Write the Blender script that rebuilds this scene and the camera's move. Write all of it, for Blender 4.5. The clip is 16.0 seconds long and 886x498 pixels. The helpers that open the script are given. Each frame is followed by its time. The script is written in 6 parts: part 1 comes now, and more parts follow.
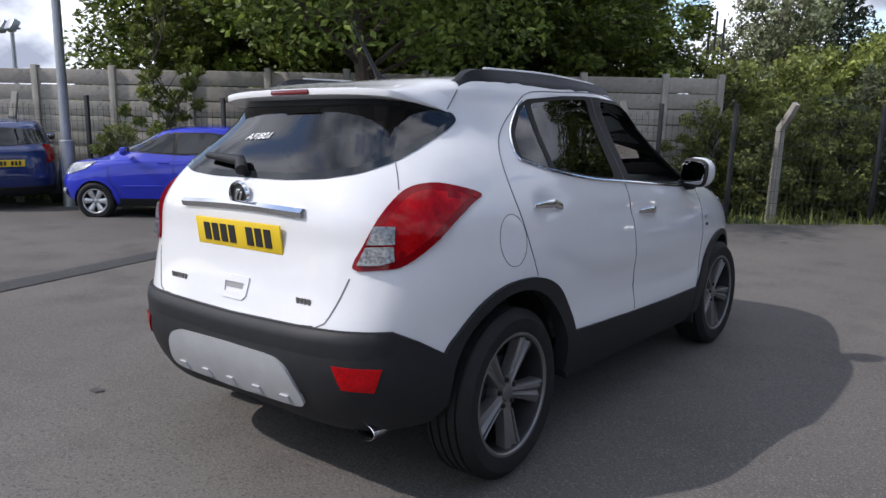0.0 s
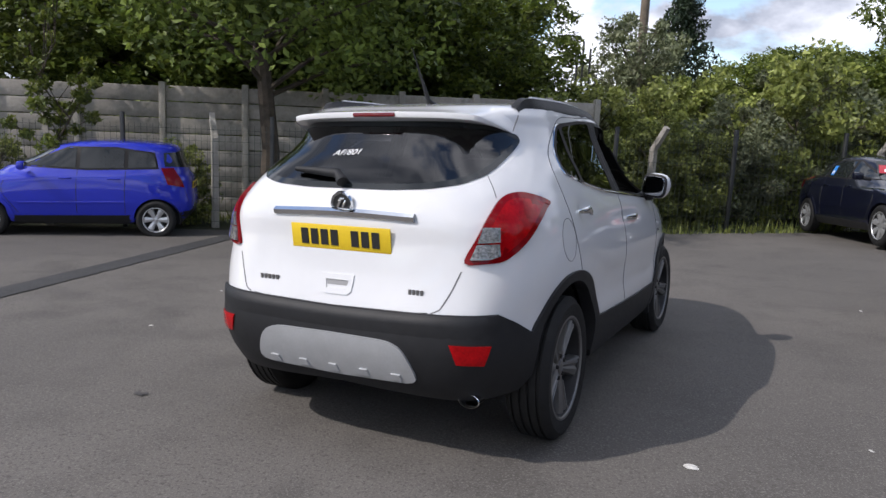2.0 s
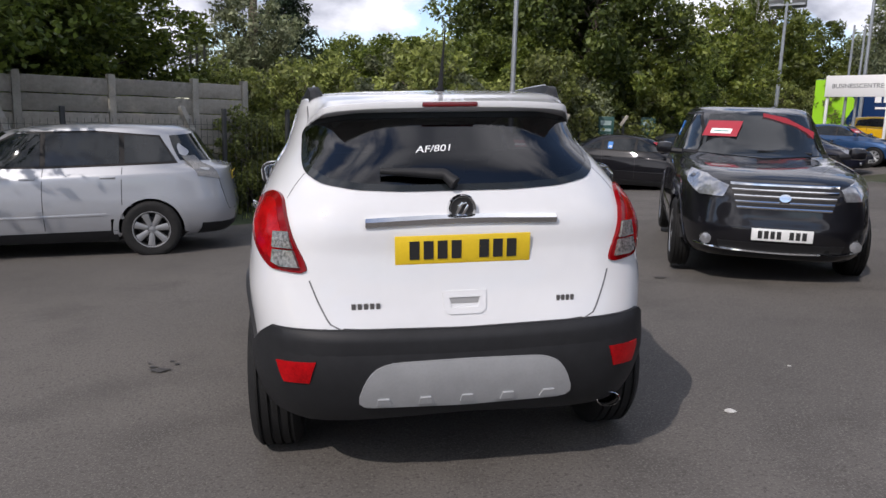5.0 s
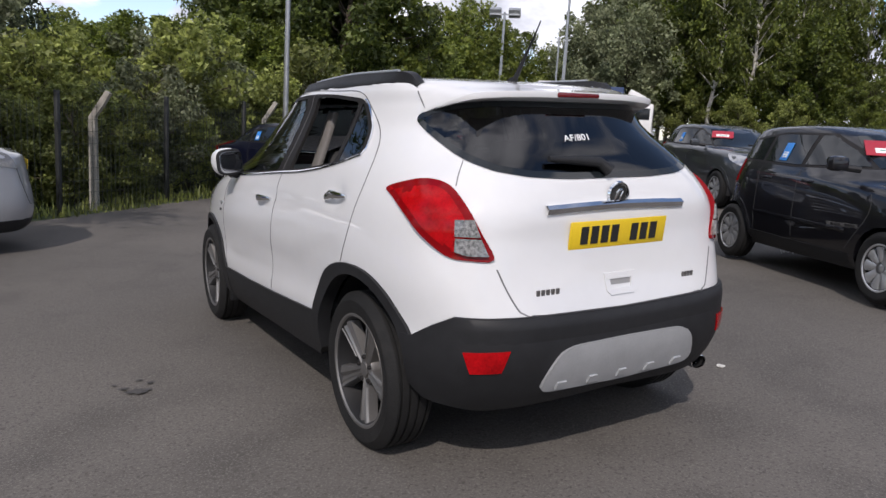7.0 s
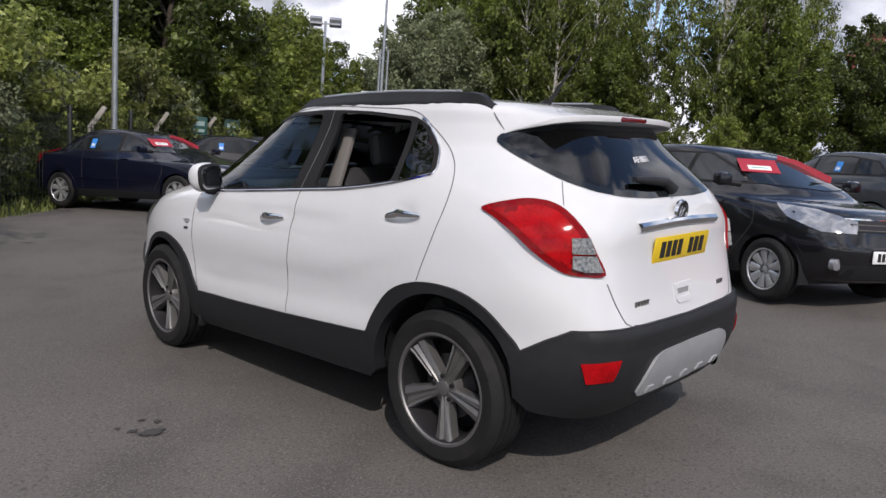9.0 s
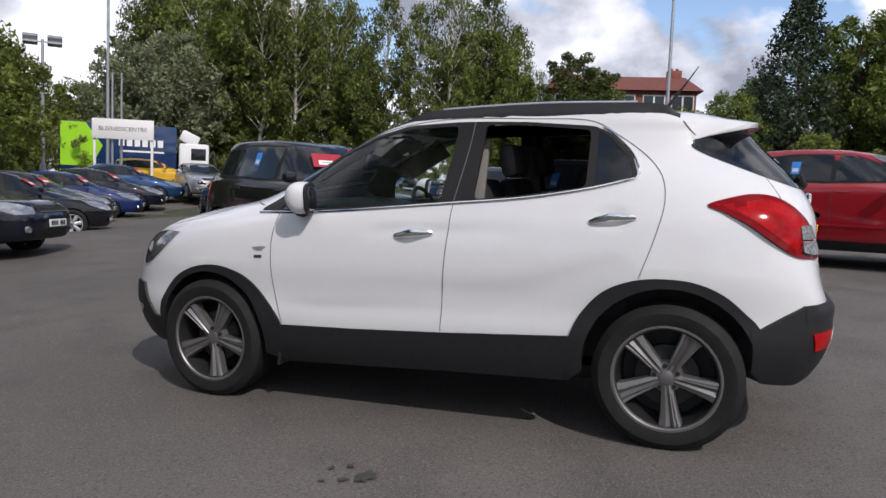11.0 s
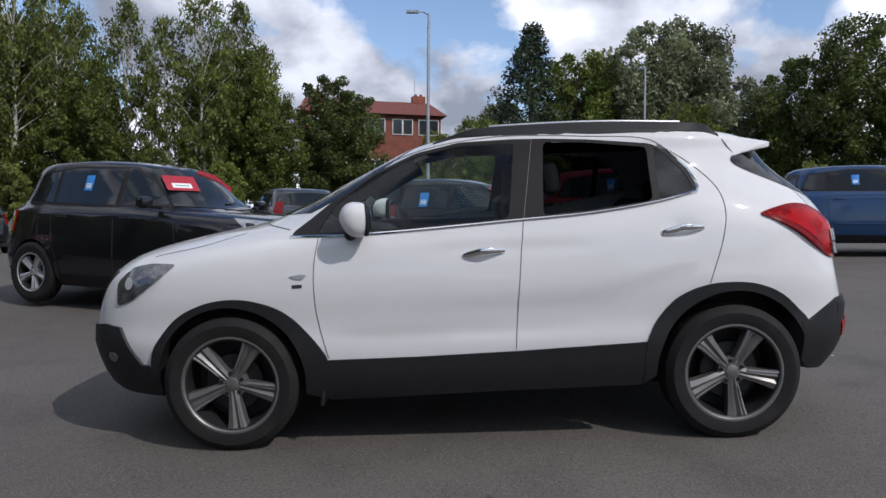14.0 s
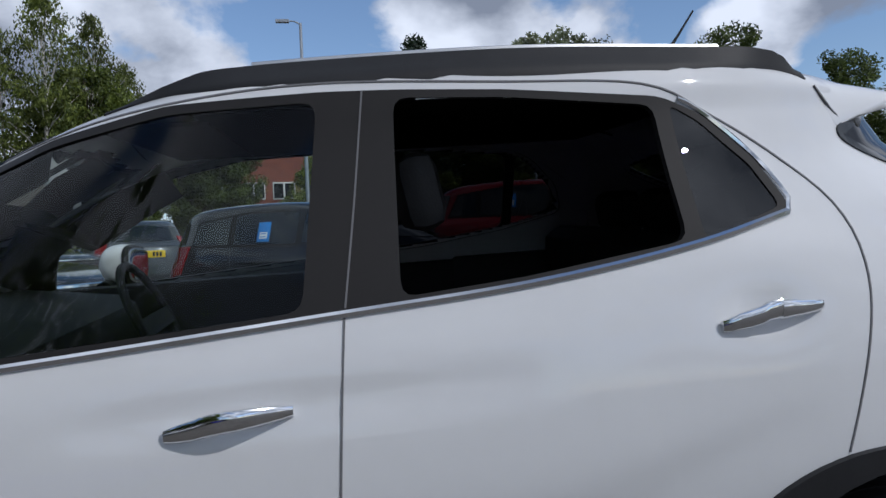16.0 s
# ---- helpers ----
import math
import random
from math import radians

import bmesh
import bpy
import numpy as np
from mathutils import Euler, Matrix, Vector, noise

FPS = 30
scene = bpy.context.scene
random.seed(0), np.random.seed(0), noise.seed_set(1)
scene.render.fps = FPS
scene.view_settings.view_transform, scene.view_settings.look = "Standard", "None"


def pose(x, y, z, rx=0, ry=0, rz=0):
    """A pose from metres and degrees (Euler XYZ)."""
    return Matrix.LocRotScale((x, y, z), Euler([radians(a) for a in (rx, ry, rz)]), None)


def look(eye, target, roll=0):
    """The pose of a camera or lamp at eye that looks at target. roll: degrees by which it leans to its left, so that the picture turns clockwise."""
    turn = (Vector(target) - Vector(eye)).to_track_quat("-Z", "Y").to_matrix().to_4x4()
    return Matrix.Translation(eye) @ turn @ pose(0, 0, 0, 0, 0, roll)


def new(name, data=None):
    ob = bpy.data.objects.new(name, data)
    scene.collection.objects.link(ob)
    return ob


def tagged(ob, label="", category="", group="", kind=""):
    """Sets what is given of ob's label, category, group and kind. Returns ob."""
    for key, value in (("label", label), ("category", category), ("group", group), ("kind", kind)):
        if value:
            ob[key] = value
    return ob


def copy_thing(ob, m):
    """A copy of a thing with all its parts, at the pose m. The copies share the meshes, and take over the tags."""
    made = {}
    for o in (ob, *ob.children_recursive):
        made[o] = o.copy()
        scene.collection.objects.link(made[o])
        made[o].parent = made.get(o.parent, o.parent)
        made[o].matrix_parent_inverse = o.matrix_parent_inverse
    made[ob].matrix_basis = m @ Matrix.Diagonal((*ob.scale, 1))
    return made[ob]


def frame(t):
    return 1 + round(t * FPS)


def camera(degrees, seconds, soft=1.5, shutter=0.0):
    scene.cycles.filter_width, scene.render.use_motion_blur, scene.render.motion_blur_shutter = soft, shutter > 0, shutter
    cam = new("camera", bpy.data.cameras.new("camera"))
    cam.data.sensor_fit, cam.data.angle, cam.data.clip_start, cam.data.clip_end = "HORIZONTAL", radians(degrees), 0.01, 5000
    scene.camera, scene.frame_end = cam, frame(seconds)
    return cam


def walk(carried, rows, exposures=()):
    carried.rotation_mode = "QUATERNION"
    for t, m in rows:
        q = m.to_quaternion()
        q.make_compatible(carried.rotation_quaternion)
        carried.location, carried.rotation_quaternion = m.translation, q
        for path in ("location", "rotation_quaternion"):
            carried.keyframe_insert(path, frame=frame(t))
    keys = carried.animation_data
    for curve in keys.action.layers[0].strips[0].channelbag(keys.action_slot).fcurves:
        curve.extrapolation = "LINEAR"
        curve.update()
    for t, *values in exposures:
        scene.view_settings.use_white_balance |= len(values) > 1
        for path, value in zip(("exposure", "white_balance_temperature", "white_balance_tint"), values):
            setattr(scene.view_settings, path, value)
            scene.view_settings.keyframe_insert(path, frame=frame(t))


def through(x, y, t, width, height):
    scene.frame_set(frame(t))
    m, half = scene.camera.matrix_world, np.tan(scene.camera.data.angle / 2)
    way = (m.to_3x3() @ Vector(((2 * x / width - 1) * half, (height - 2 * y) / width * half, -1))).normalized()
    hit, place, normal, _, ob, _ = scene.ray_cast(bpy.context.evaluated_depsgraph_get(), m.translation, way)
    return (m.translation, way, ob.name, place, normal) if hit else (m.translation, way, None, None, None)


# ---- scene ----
cam = camera(62.8, 16.0)
PATH = [
    (0, (2.334, -2.268, 1.525), (1.105, -0.743, 1.121), 1.5),
    (0.5, (2.413, -2.507, 1.557), (1.215, -0.958, 1.15), 1.5),
    (1, (2.427, -2.634, 1.56), (1.227, -1.077, 1.19), 1.5),
    (1.5, (2.218, -2.943, 1.54), (1.152, -1.283, 1.214), 3.6),
    (2, (1.842, -3.222, 1.518), (0.939, -1.471, 1.173), 2.6),
    (2.5, (1.352, -3.419, 1.537), (0.617, -1.588, 1.208), 2.2),
    (3, (0.8, -3.588, 1.506), (0.305, -1.678, 1.18), 1.7),
    (3.5, (0.329, -3.536, 1.469), (0.073, -1.581, 1.134), 0.7),
    (4, (-0.005, -3.466, 1.472), (0.008, -1.493, 1.143), 1.3),
    (4.2, (-0.07, -3.421, 1.476), (-0.009, -1.451, 1.139), 1.2),
    (6.3, (-1.432, -3.062, 1.389), (-0.733, -1.215, 1.073), 4.2),
    (6.5, (-1.622, -2.982, 1.363), (-0.837, -1.168, 1.052), 4.3),
    (7, (-2.088, -2.779, 1.372), (-1.092, -1.077, 1.04), 3.5),
    (7.5, (-2.45, -2.589, 1.361), (-1.306, -0.979, 1.046), 2.5),
    (8, (-2.838, -2.442, 1.352), (-1.534, -0.955, 1.05), 4.3),
    (8.5, (-2.965, -2.292, 1.369), (-1.596, -0.866, 1.067), 4.4),
    (8.7, (-2.983, -2.23, 1.357), (-1.599, -0.816, 1.07), 4.3),
    (10.8, (-4.186, -0.463, 1.162), (-2.363, 0.342, 0.99), 3.1),
    (11, (-4.303, -0.252, 1.122), (-2.451, 0.487, 0.97), 2.2),
    (11.5, (-4.579, 0.155, 1.129), (-2.664, 0.714, 0.989), 0.3),
    (12, (-4.834, 0.567, 1.117), (-2.863, 0.886, 0.991), -0.0),
    (12.5, (-4.894, 0.933, 1.074), (-2.904, 1.116, 0.988), -0.2),
    (13, (-4.93, 1.185, 1.095), (-2.934, 1.274, 1.017), 1.0),
    (13.5, (-4.905, 1.352, 1.09), (-2.907, 1.387, 1.007), 0.3),
    (14, (-4.538, 1.405, 1.063), (-2.54, 1.444, 0.988), 0.4),
    (14.5, (-4.004, 1.364, 1.095), (-2.004, 1.409, 1.073), -1.1),
    (15, (-3.379, 1.274, 1.126), (-1.382, 1.198, 1.075), -2.4),
    (15.5, (-2.785, 1.146, 1.173), (-0.793, 0.974, 1.132), -3.0),
    (16, (-2.156, 1.055, 1.2), (-0.171, 0.805, 1.174), -2.4),
]
walk(cam, [(t, look(eye, target, roll)) for t, eye, target, roll in PATH],
     [(0.0, 0.32, 6250, 15), (1.5, 0.31, 6350, 15), (4.0, 0.06, 6500, 16), (6.5, 0.02, 6550, 17), (8.5, 0.04, 6550, 16), (11.0, -0.03, 6500, 16), (13.5, -0.18, 6350, 15), (14.5, -0.30, 6100, 14), (16.0, -0.62, 5900, 12)])


# ---- light ----
SUN = Vector((-0.716, -0.795, 1.0)).normalized()
sun_data = bpy.data.lights.new("sun", "SUN")
sun_data.energy, sun_data.angle, sun_data.color = 2.95, radians(0.55), (1.0, 0.95, 0.88)
sun = new("sun", sun_data)
sun.matrix_world = look(SUN * 50, (0, 0, 0))

world = bpy.data.worlds.new("sky")
scene.world = world
world.use_nodes = True
wn, wl = world.node_tree.nodes, world.node_tree.links
wn.clear()


def wnode(kind, **values):
    n = wn.new(kind)
    for k, v in values.items():
        n.inputs[k].default_value = v
    return n


sky = wn.new("ShaderNodeTexSky")
sky.sky_type, sky.sun_disc = "NISHITA", False
sky.sun_elevation = math.asin(SUN.z)
sky.sun_rotation = math.atan2(SUN.x, SUN.y)
sky.dust_density, sky.ozone_density = 0.6, 2.0
coord = wn.new("ShaderNodeTexCoord")
# cumulus: the sky's direction is flattened so that the clouds bunch up towards the horizon
split = wn.new("ShaderNodeSeparateXYZ")
wl.new(coord.outputs["Generated"], split.inputs[0])
lift = wn.new("ShaderNodeMath")
lift.operation, lift.inputs[1].default_value = "ADD", 0.5
wl.new(split.outputs[2], lift.inputs[0])
clampz = wn.new("ShaderNodeMath")
clampz.operation, clampz.inputs[1].default_value = "MAXIMUM", 0.2
wl.new(lift.outputs[0], clampz.inputs[0])
flat = []
for i in (0, 1):
    d = wn.new("ShaderNodeMath")
    d.operation = "DIVIDE"
    wl.new(split.outputs[i], d.inputs[0])
    wl.new(clampz.outputs[0], d.inputs[1])
    flat.append(d)
join = wn.new("ShaderNodeCombineXYZ")
wl.new(flat[0].outputs[0], join.inputs[0])
wl.new(flat[1].outputs[0], join.inputs[1])
join.inputs[2].default_value = 3.7
cover = wnode("ShaderNodeTexNoise", Scale=2.6, Detail=9.0, Roughness=0.52, Distortion=0.15)
wl.new(join.outputs[0], cover.inputs["Vector"])
mask = wn.new("ShaderNodeValToRGB")
mask.color_ramp.elements[0].position, mask.color_ramp.elements[1].position = 0.425, 0.485
wl.new(cover.outputs["Fac"], mask.inputs[0])
shade = wnode("ShaderNodeTexNoise", Scale=3.0, Detail=7.0, Roughness=0.52)
wl.new(join.outputs[0], shade.inputs["Vector"])
tone = wn.new("ShaderNodeValToRGB")
tone.color_ramp.elements[0].position, tone.color_ramp.elements[0].color = 0.41, (2.1, 2.35, 2.85, 1)
tone.color_ramp.elements[1].position, tone.color_ramp.elements[1].color = 0.61, (7.3, 7.6, 8.1, 1)
wl.new(shade.outputs["Fac"], tone.inputs[0])
mix = wn.new("ShaderNodeMixRGB")
wl.new(mask.outputs[0], mix.inputs[0])
wl.new(sky.outputs[0], mix.inputs[1])
wl.new(tone.outputs[0], mix.inputs[2])
bg = wn.new("ShaderNodeBackground")
bg.inputs[1].default_value = 0.172
wl.new(mix.outputs[0], bg.inputs[0])
wout = wn.new("ShaderNodeOutputWorld")
wl.new(bg.outputs[0], wout.inputs[0])

# ---- materials ----
MATS = {}


def material(name, color, rough=0.6, metal=0.0, vary=0.0, scale=8.0, bump=0.0, bump_scale=60.0, coat=0.0, island=0.0,
             each=0.0, dirt=None, dirt_scale=1.2, dirt_low=0.5, spec=0.5, glow=0.0):
    """A surface with its colour varied at two scales, with fine relief and optional dirt of another colour."""
    if name in MATS:
        return MATS[name]
    m = bpy.data.materials.new(name)
    m.use_nodes = True
    n, l = m.node_tree.nodes, m.node_tree.links
    p = n["Principled BSDF"]
    p.inputs["Roughness"].default_value, p.inputs["Metallic"].default_value = rough, metal
    p.inputs["Specular IOR Level"].default_value = spec
    p.inputs["Coat Weight"].default_value, p.inputs["Coat Roughness"].default_value = coat, 0.03
    p.inputs["Base Color"].default_value = (*color, 1)
    tc = n.new("ShaderNodeTexCoord")
    out = None

    def mixed(kind, fac, a, b):
        x = n.new("ShaderNodeMixRGB")
        x.blend_type = kind
        for i, v in ((0, fac), (1, a), (2, b)):
            if isinstance(v, (int, float)):
                x.inputs[i].default_value = v
            elif isinstance(v, tuple):
                x.inputs[i].default_value = (*v, 1)
            else:
                l.new(v, x.inputs[i])
        return x.outputs[0]

    if vary:
        for s, w in ((scale, vary), (scale * 7.3, vary * 0.6)):
            t = n.new("ShaderNodeTexNoise")
            t.inputs["Scale"].default_value, t.inputs["Detail"].default_value = s, 5
            l.new(tc.outputs["Object"], t.inputs["Vector"])
            r = n.new("ShaderNodeMapRange")
            r.inputs["From Min"].default_value, r.inputs["From Max"].default_value = 0.3, 0.7
            r.inputs["To Min"].default_value, r.inputs["To Max"].default_value = 1 - w, 1 + w
            l.new(t.outputs["Fac"], r.inputs["Value"])
            out = mixed("MULTIPLY", 1.0, out or color, r.outputs[0])
    for amount, src in ((island, "g"), (each, "o")):
        if amount:
            info = n.new("ShaderNodeNewGeometry" if src == "g" else "ShaderNodeObjectInfo")
            r = n.new("ShaderNodeMapRange")
            r.inputs["To Min"].default_value, r.inputs["To Max"].default_value = 1 - amount, 1 + amount
            l.new(info.outputs["Random Per Island" if src == "g" else "Random"], r.inputs["Value"])
            out = mixed("MULTIPLY", 1.0, out or color, r.outputs[0])
    if dirt:
        t = n.new("ShaderNodeTexNoise")
        t.inputs["Scale"].default_value, t.inputs["Detail"].default_value, t.inputs["Roughness"].default_value = dirt_scale, 8, 0.65
        l.new(tc.outputs["Object"], t.inputs["Vector"])
        r = n.new("ShaderNodeMapRange")
        r.inputs["From Min"].default_value, r.inputs["From Max"].default_value = dirt_low, dirt_low + 0.18
        l.new(t.outputs["Fac"], r.inputs["Value"])
        out = mixed("MIX", r.outputs[0], out or color, dirt)
    if out:
        l.new(out, p.inputs["Base Color"])
    if bump:
        t = n.new("ShaderNodeTexNoise")
        t.inputs["Scale"].default_value, t.inputs["Detail"].default_value = bump_scale, 6
        l.new(tc.outputs["Object"], t.inputs["Vector"])
        b = n.new("ShaderNodeBump")
        b.inputs["Strength"].default_value, b.inputs["Distance"].default_value = bump, 0.02
        l.new(t.outputs["Fac"], b.inputs["Height"])
        l.new(b.outputs[0], p.inputs["Normal"])
    if glow:
        p.inputs["Emission Color"].default_value, p.inputs["Emission Strength"].default_value = (*color, 1), glow
    MATS[name] = m
    return m


def glass(name, tint, rough=0.0, ior=1.75):
    """Thin car glass: what lies behind shows through the tint, the surface mirrors by its angle."""
    if name in MATS:
        return MATS[name]
    m = bpy.data.materials.new(name)
    m.use_nodes = True
    n, l = m.node_tree.nodes, m.node_tree.links
    n.clear()
    clear, gloss, mx, fr, o = (n.new("ShaderNode" + k) for k in ("BsdfTransparent", "BsdfGlossy", "MixShader", "Fresnel", "OutputMaterial"))
    clear.inputs[0].default_value = (*tint, 1)
    gloss.inputs["Roughness"].default_value = rough
    fr.inputs[0].default_value = ior
    l.new(fr.outputs[0], mx.inputs[0])
    l.new(clear.outputs[0], mx.inputs[1])
    l.new(gloss.outputs[0], mx.inputs[2])
    l.new(mx.outputs[0], o.inputs[0])
    MATS[name] = m
    return m


def foliage(name, dark, light, through=0.35):
    """Leaves: each its own green, lit through from behind."""
    m = bpy.data.materials.new(name)
    m.use_nodes = True
    n, l = m.node_tree.nodes, m.node_tree.links
    p, o = n["Principled BSDF"], n["Material Output"]
    geo, info, ramp = n.new("ShaderNodeNewGeometry"), n.new("ShaderNodeObjectInfo"), n.new("ShaderNodeValToRGB")
    ramp.color_ramp.elements[0].color, ramp.color_ramp.elements[1].color = (*dark, 1), (*light, 1)
    l.new(geo.outputs["Random Per Island"], ramp.inputs[0])
    hsv = n.new("ShaderNodeHueSaturation")
    r = n.new("ShaderNodeMapRange")
    r.inputs["To Min"].default_value, r.inputs["To Max"].default_value = 0.75, 1.25
    l.new(info.outputs["Random"], r.inputs["Value"])
    l.new(r.outputs[0], hsv.inputs["Value"])
    tc, patchy, pr, mul = n.new("ShaderNodeTexCoord"), n.new("ShaderNodeTexNoise"), n.new("ShaderNodeMapRange"), n.new("ShaderNodeMixRGB")
    patchy.inputs["Scale"].default_value, patchy.inputs["Detail"].default_value = 0.75, 3
    l.new(tc.outputs["Object"], patchy.inputs["Vector"])
    pr.inputs["From Min"].default_value, pr.inputs["From Max"].default_value = 0.35, 0.65
    pr.inputs["To Min"].default_value, pr.inputs["To Max"].default_value = 0.62, 1.45
    l.new(patchy.outputs["Fac"], pr.inputs["Value"])
    mul.blend_type, mul.inputs[0].default_value = "MULTIPLY", 1.0
    l.new(ramp.outputs[0], mul.inputs[1])
    l.new(pr.outputs[0], mul.inputs[2])
    l.new(mul.outputs[0], hsv.inputs["Color"])
    l.new(hsv.outputs[0], p.inputs["Base Color"])
    p.inputs["Roughness"].default_value = 0.55
    tr, mx = n.new("ShaderNodeBsdfTranslucent"), n.new("ShaderNodeMixShader")
    l.new(hsv.outputs[0], tr.inputs[0])
    mx.inputs[0].default_value = through
    l.new(p.outputs[0], mx.inputs[1])
    l.new(tr.outputs[0], mx.inputs[2])
    l.new(mx.outputs[0], o.inputs[0])
    MATS[name] = m
    return m


def paint(name, color, metal=0.0):
    return material(name, color, 0.4, metal, 0.012, 3.0, coat=1.0, spec=0.1)


WHITE = paint("white_paint", (0.63, 0.635, 0.64))
CLADDING = material("black_plastic", (0.016, 0.0165, 0.018), 0.55, vary=0.12, scale=20, bump=0.08, bump_scale=420, spec=0.26)
SATIN_BLACK = material("satin_black_trim", (0.017, 0.016, 0.016), 0.6, vary=0.05, spec=0.2)
GAP = material("panel_gap", (0.03, 0.03, 0.03), 0.9)
SEAM = material("shut_line", (0.13, 0.13, 0.135), 0.8)
CHROME = material("chrome", (0.78, 0.79, 0.8), 0.08, 1.0, 0.03, 9)
SILVER_PLASTIC = material("silver_plastic", (0.40, 0.41, 0.42), 0.42, 0.35, 0.05, 14)
ALLOY = material("grey_alloy", (0.20, 0.195, 0.19), 0.46, 0.75, 0.06, 12)
# near-black colour stands in for the shade in the pockets behind the spokes
BARREL = material("shaded_wheel_pocket", (0.02, 0.02, 0.021), 0.5, 0.3)
SPOKE_EDGE = material("polished_spoke_edge", (0.22, 0.22, 0.22), 0.58, 0.6, 0.05, 12)
ALLOY_BRIGHT = material("silver_wheel", (0.52, 0.53, 0.54), 0.35, 0.7, 0.06, 12)
TYRE = material("tyre_rubber", (0.011, 0.011, 0.011), 0.75, vary=0.2, scale=14, bump=0.15, bump_scale=120, spec=0.3, dirt=(0.02, 0.019, 0.018), dirt_scale=6, dirt_low=0.55)
RED_LENS = material("red_lens", (0.19, 0.002, 0.004), 0.06, vary=0.05, scale=22, spec=0.22)
RED_DARK = material("dark_red_lens", (0.13, 0.003, 0.005), 0.12, vary=0.08, scale=22, coat=0.8)
RED_BRIGHT = material("red_reflector", (0.33, 0.003, 0.005), 0.10, 0.0, 0.30, 14, spec=0.22)
CLEAR_LENS = material("clear_lens", (0.20, 0.197, 0.19), 0.22, 0.45, 0.6, 90, coat=0.4)
HEAD_LENS = material("headlamp_lens", (0.34, 0.35, 0.37), 0.10, 0.6, 0.2, 26, coat=1.0)
SMOKED_LENS = material("smoked_headlamp_lens", (0.09, 0.092, 0.10), 0.08, 0.3, 0.5, 26, coat=1.0)
YELLOW_PLATE = material("yellow_plate", (0.72, 0.50, 0.02), 0.35, vary=0.04, scale=12)
WHITE_PLATE = material("white_plate", (0.72, 0.73, 0.72), 0.35, vary=0.04, scale=12)
PLATE_BAR = material("plate_black", (0.015, 0.015, 0.015), 0.5)
DARK_GLASS = material("dark_car_glass", (0.012, 0.015, 0.017), 0.03, vary=0.1, scale=2, spec=0.5)
INTERIOR = material("dark_upholstery", (0.022, 0.022, 0.023), 0.7, vary=0.15, scale=9, bump=0.1, bump_scale=160)
LINING = material("grey_lining", (0.18, 0.17, 0.16), 0.8, vary=0.08, scale=7)
CLEAR = glass("clear_side_glass", (0.80, 0.90, 0.85), 0.0, 1.45)
PRIVACY = glass("privacy_glass", (0.055, 0.058, 0.064))
MIRROR = material("mirror_glass", (0.42, 0.43, 0.45), 0.02, 1.0)


# ---- mesh helpers ----
def part(name, bm, mat, parent=None, label="", smooth=True, kind=""):
    me = bpy.data.meshes.new(name)
    if isinstance(bm, tuple):
        me.from_pydata(bm[0], [], bm[1])
    else:
        bmesh.ops.recalc_face_normals(bm, faces=bm.faces)
        bm.to_mesh(me)
        bm.free()
    me.materials.append(mat)
    if smooth:
        me.polygons.foreach_set("use_smooth", [True] * len(me.polygons))
        me.set_sharp_from_angle(angle=radians(38))
    ob = new(name, me)
    if parent:
        ob.parent = parent
    if label or kind:
        tagged(ob, label, kind=kind)
    return ob


def thing(name, m=None, label="", category="", group="", kind=""):
    ob = new(name)
    ob.empty_display_size = 0.2
    if m:
        ob.matrix_world = m
    return tagged(ob, label, category, group, kind)


def boxes(items, bevel=0.0):
    """One mesh of boxes (centre, size, turn)."""
    bm = bmesh.new()
    for c, s, *rot in items:
        m = pose(*c, *(rot[0] if rot else (0, 0, 0))) @ Matrix.Diagonal((*s, 1))
        bmesh.ops.create_cube(bm, size=1, matrix=m)
    if bevel:
        bmesh.ops.bevel(bm, geom=bm.edges[:], offset=bevel, segments=2, affect="EDGES", profile=0.5)
    return bm


def lathe(profile, axis="x", seg=40, closed=False):
    """Turns (radius, along) points round an axis."""
    vs, fs = [], []
    k = len(profile)
    for i in range(seg):
        a = 2 * math.pi * i / seg
        for r, h in profile:
            p = (h, r * math.cos(a), r * math.sin(a))
            vs.append(p if axis == "x" else (p[1], p[2], p[0]) if axis == "z" else (p[1], p[0], p[2]))
    for i in range(seg):
        j = (i + 1) % seg
        for q in range(k if closed else k - 1):
            w = (q + 1) % k
            fs.append((i * k + q, i * k + w, j * k + w, j * k + q))
    return vs, fs


def tube(points, radii, seg=8, caps=True):
    """A tapered tube along points."""
    vs, fs = [], []
    pts = [Vector(p) for p in points]
    for i, p in enumerate(pts):
        d = (pts[min(i + 1, len(pts) - 1)] - pts[max(i - 1, 0)]).normalized()
        u = d.orthogonal().normalized() if i == 0 else (u - d * u.dot(d)).normalized()
        v = d.cross(u)
        for s in range(seg):
            a = 2 * math.pi * s / seg
            vs.append(p + (u * math.cos(a) + v * math.sin(a)) * radii[i])
    for i in range(len(pts) - 1):
        for s in range(seg):
            t = (s + 1) % seg
            fs.append((i * seg + s, i * seg + t, (i + 1) * seg + t, (i + 1) * seg + s))
    if caps:
        fs.append(tuple(range(seg))[::-1])
        fs.append(tuple(range((len(pts) - 1) * seg, len(pts) * seg)))
    return vs, fs


def merged(*meshes):
    vs, fs = [], []
    for v, f in meshes:
        o = len(vs)
        vs += list(v)
        fs += [tuple(i + o for i in q) for q in f]
    return vs, fs


def moved(mesh, m):
    return [m @ Vector(v) for v in mesh[0]], mesh[1]


def inside(poly, x, y):
    c, j = False, len(poly) - 1
    for i in range(len(poly)):
        (xi, yi), (xj, yj) = poly[i], poly[j]
        if (yi > y) != (yj > y) and x < (xj - xi) * (y - yi) / (yj - yi) + xi:
            c = not c
        j = i
    return c


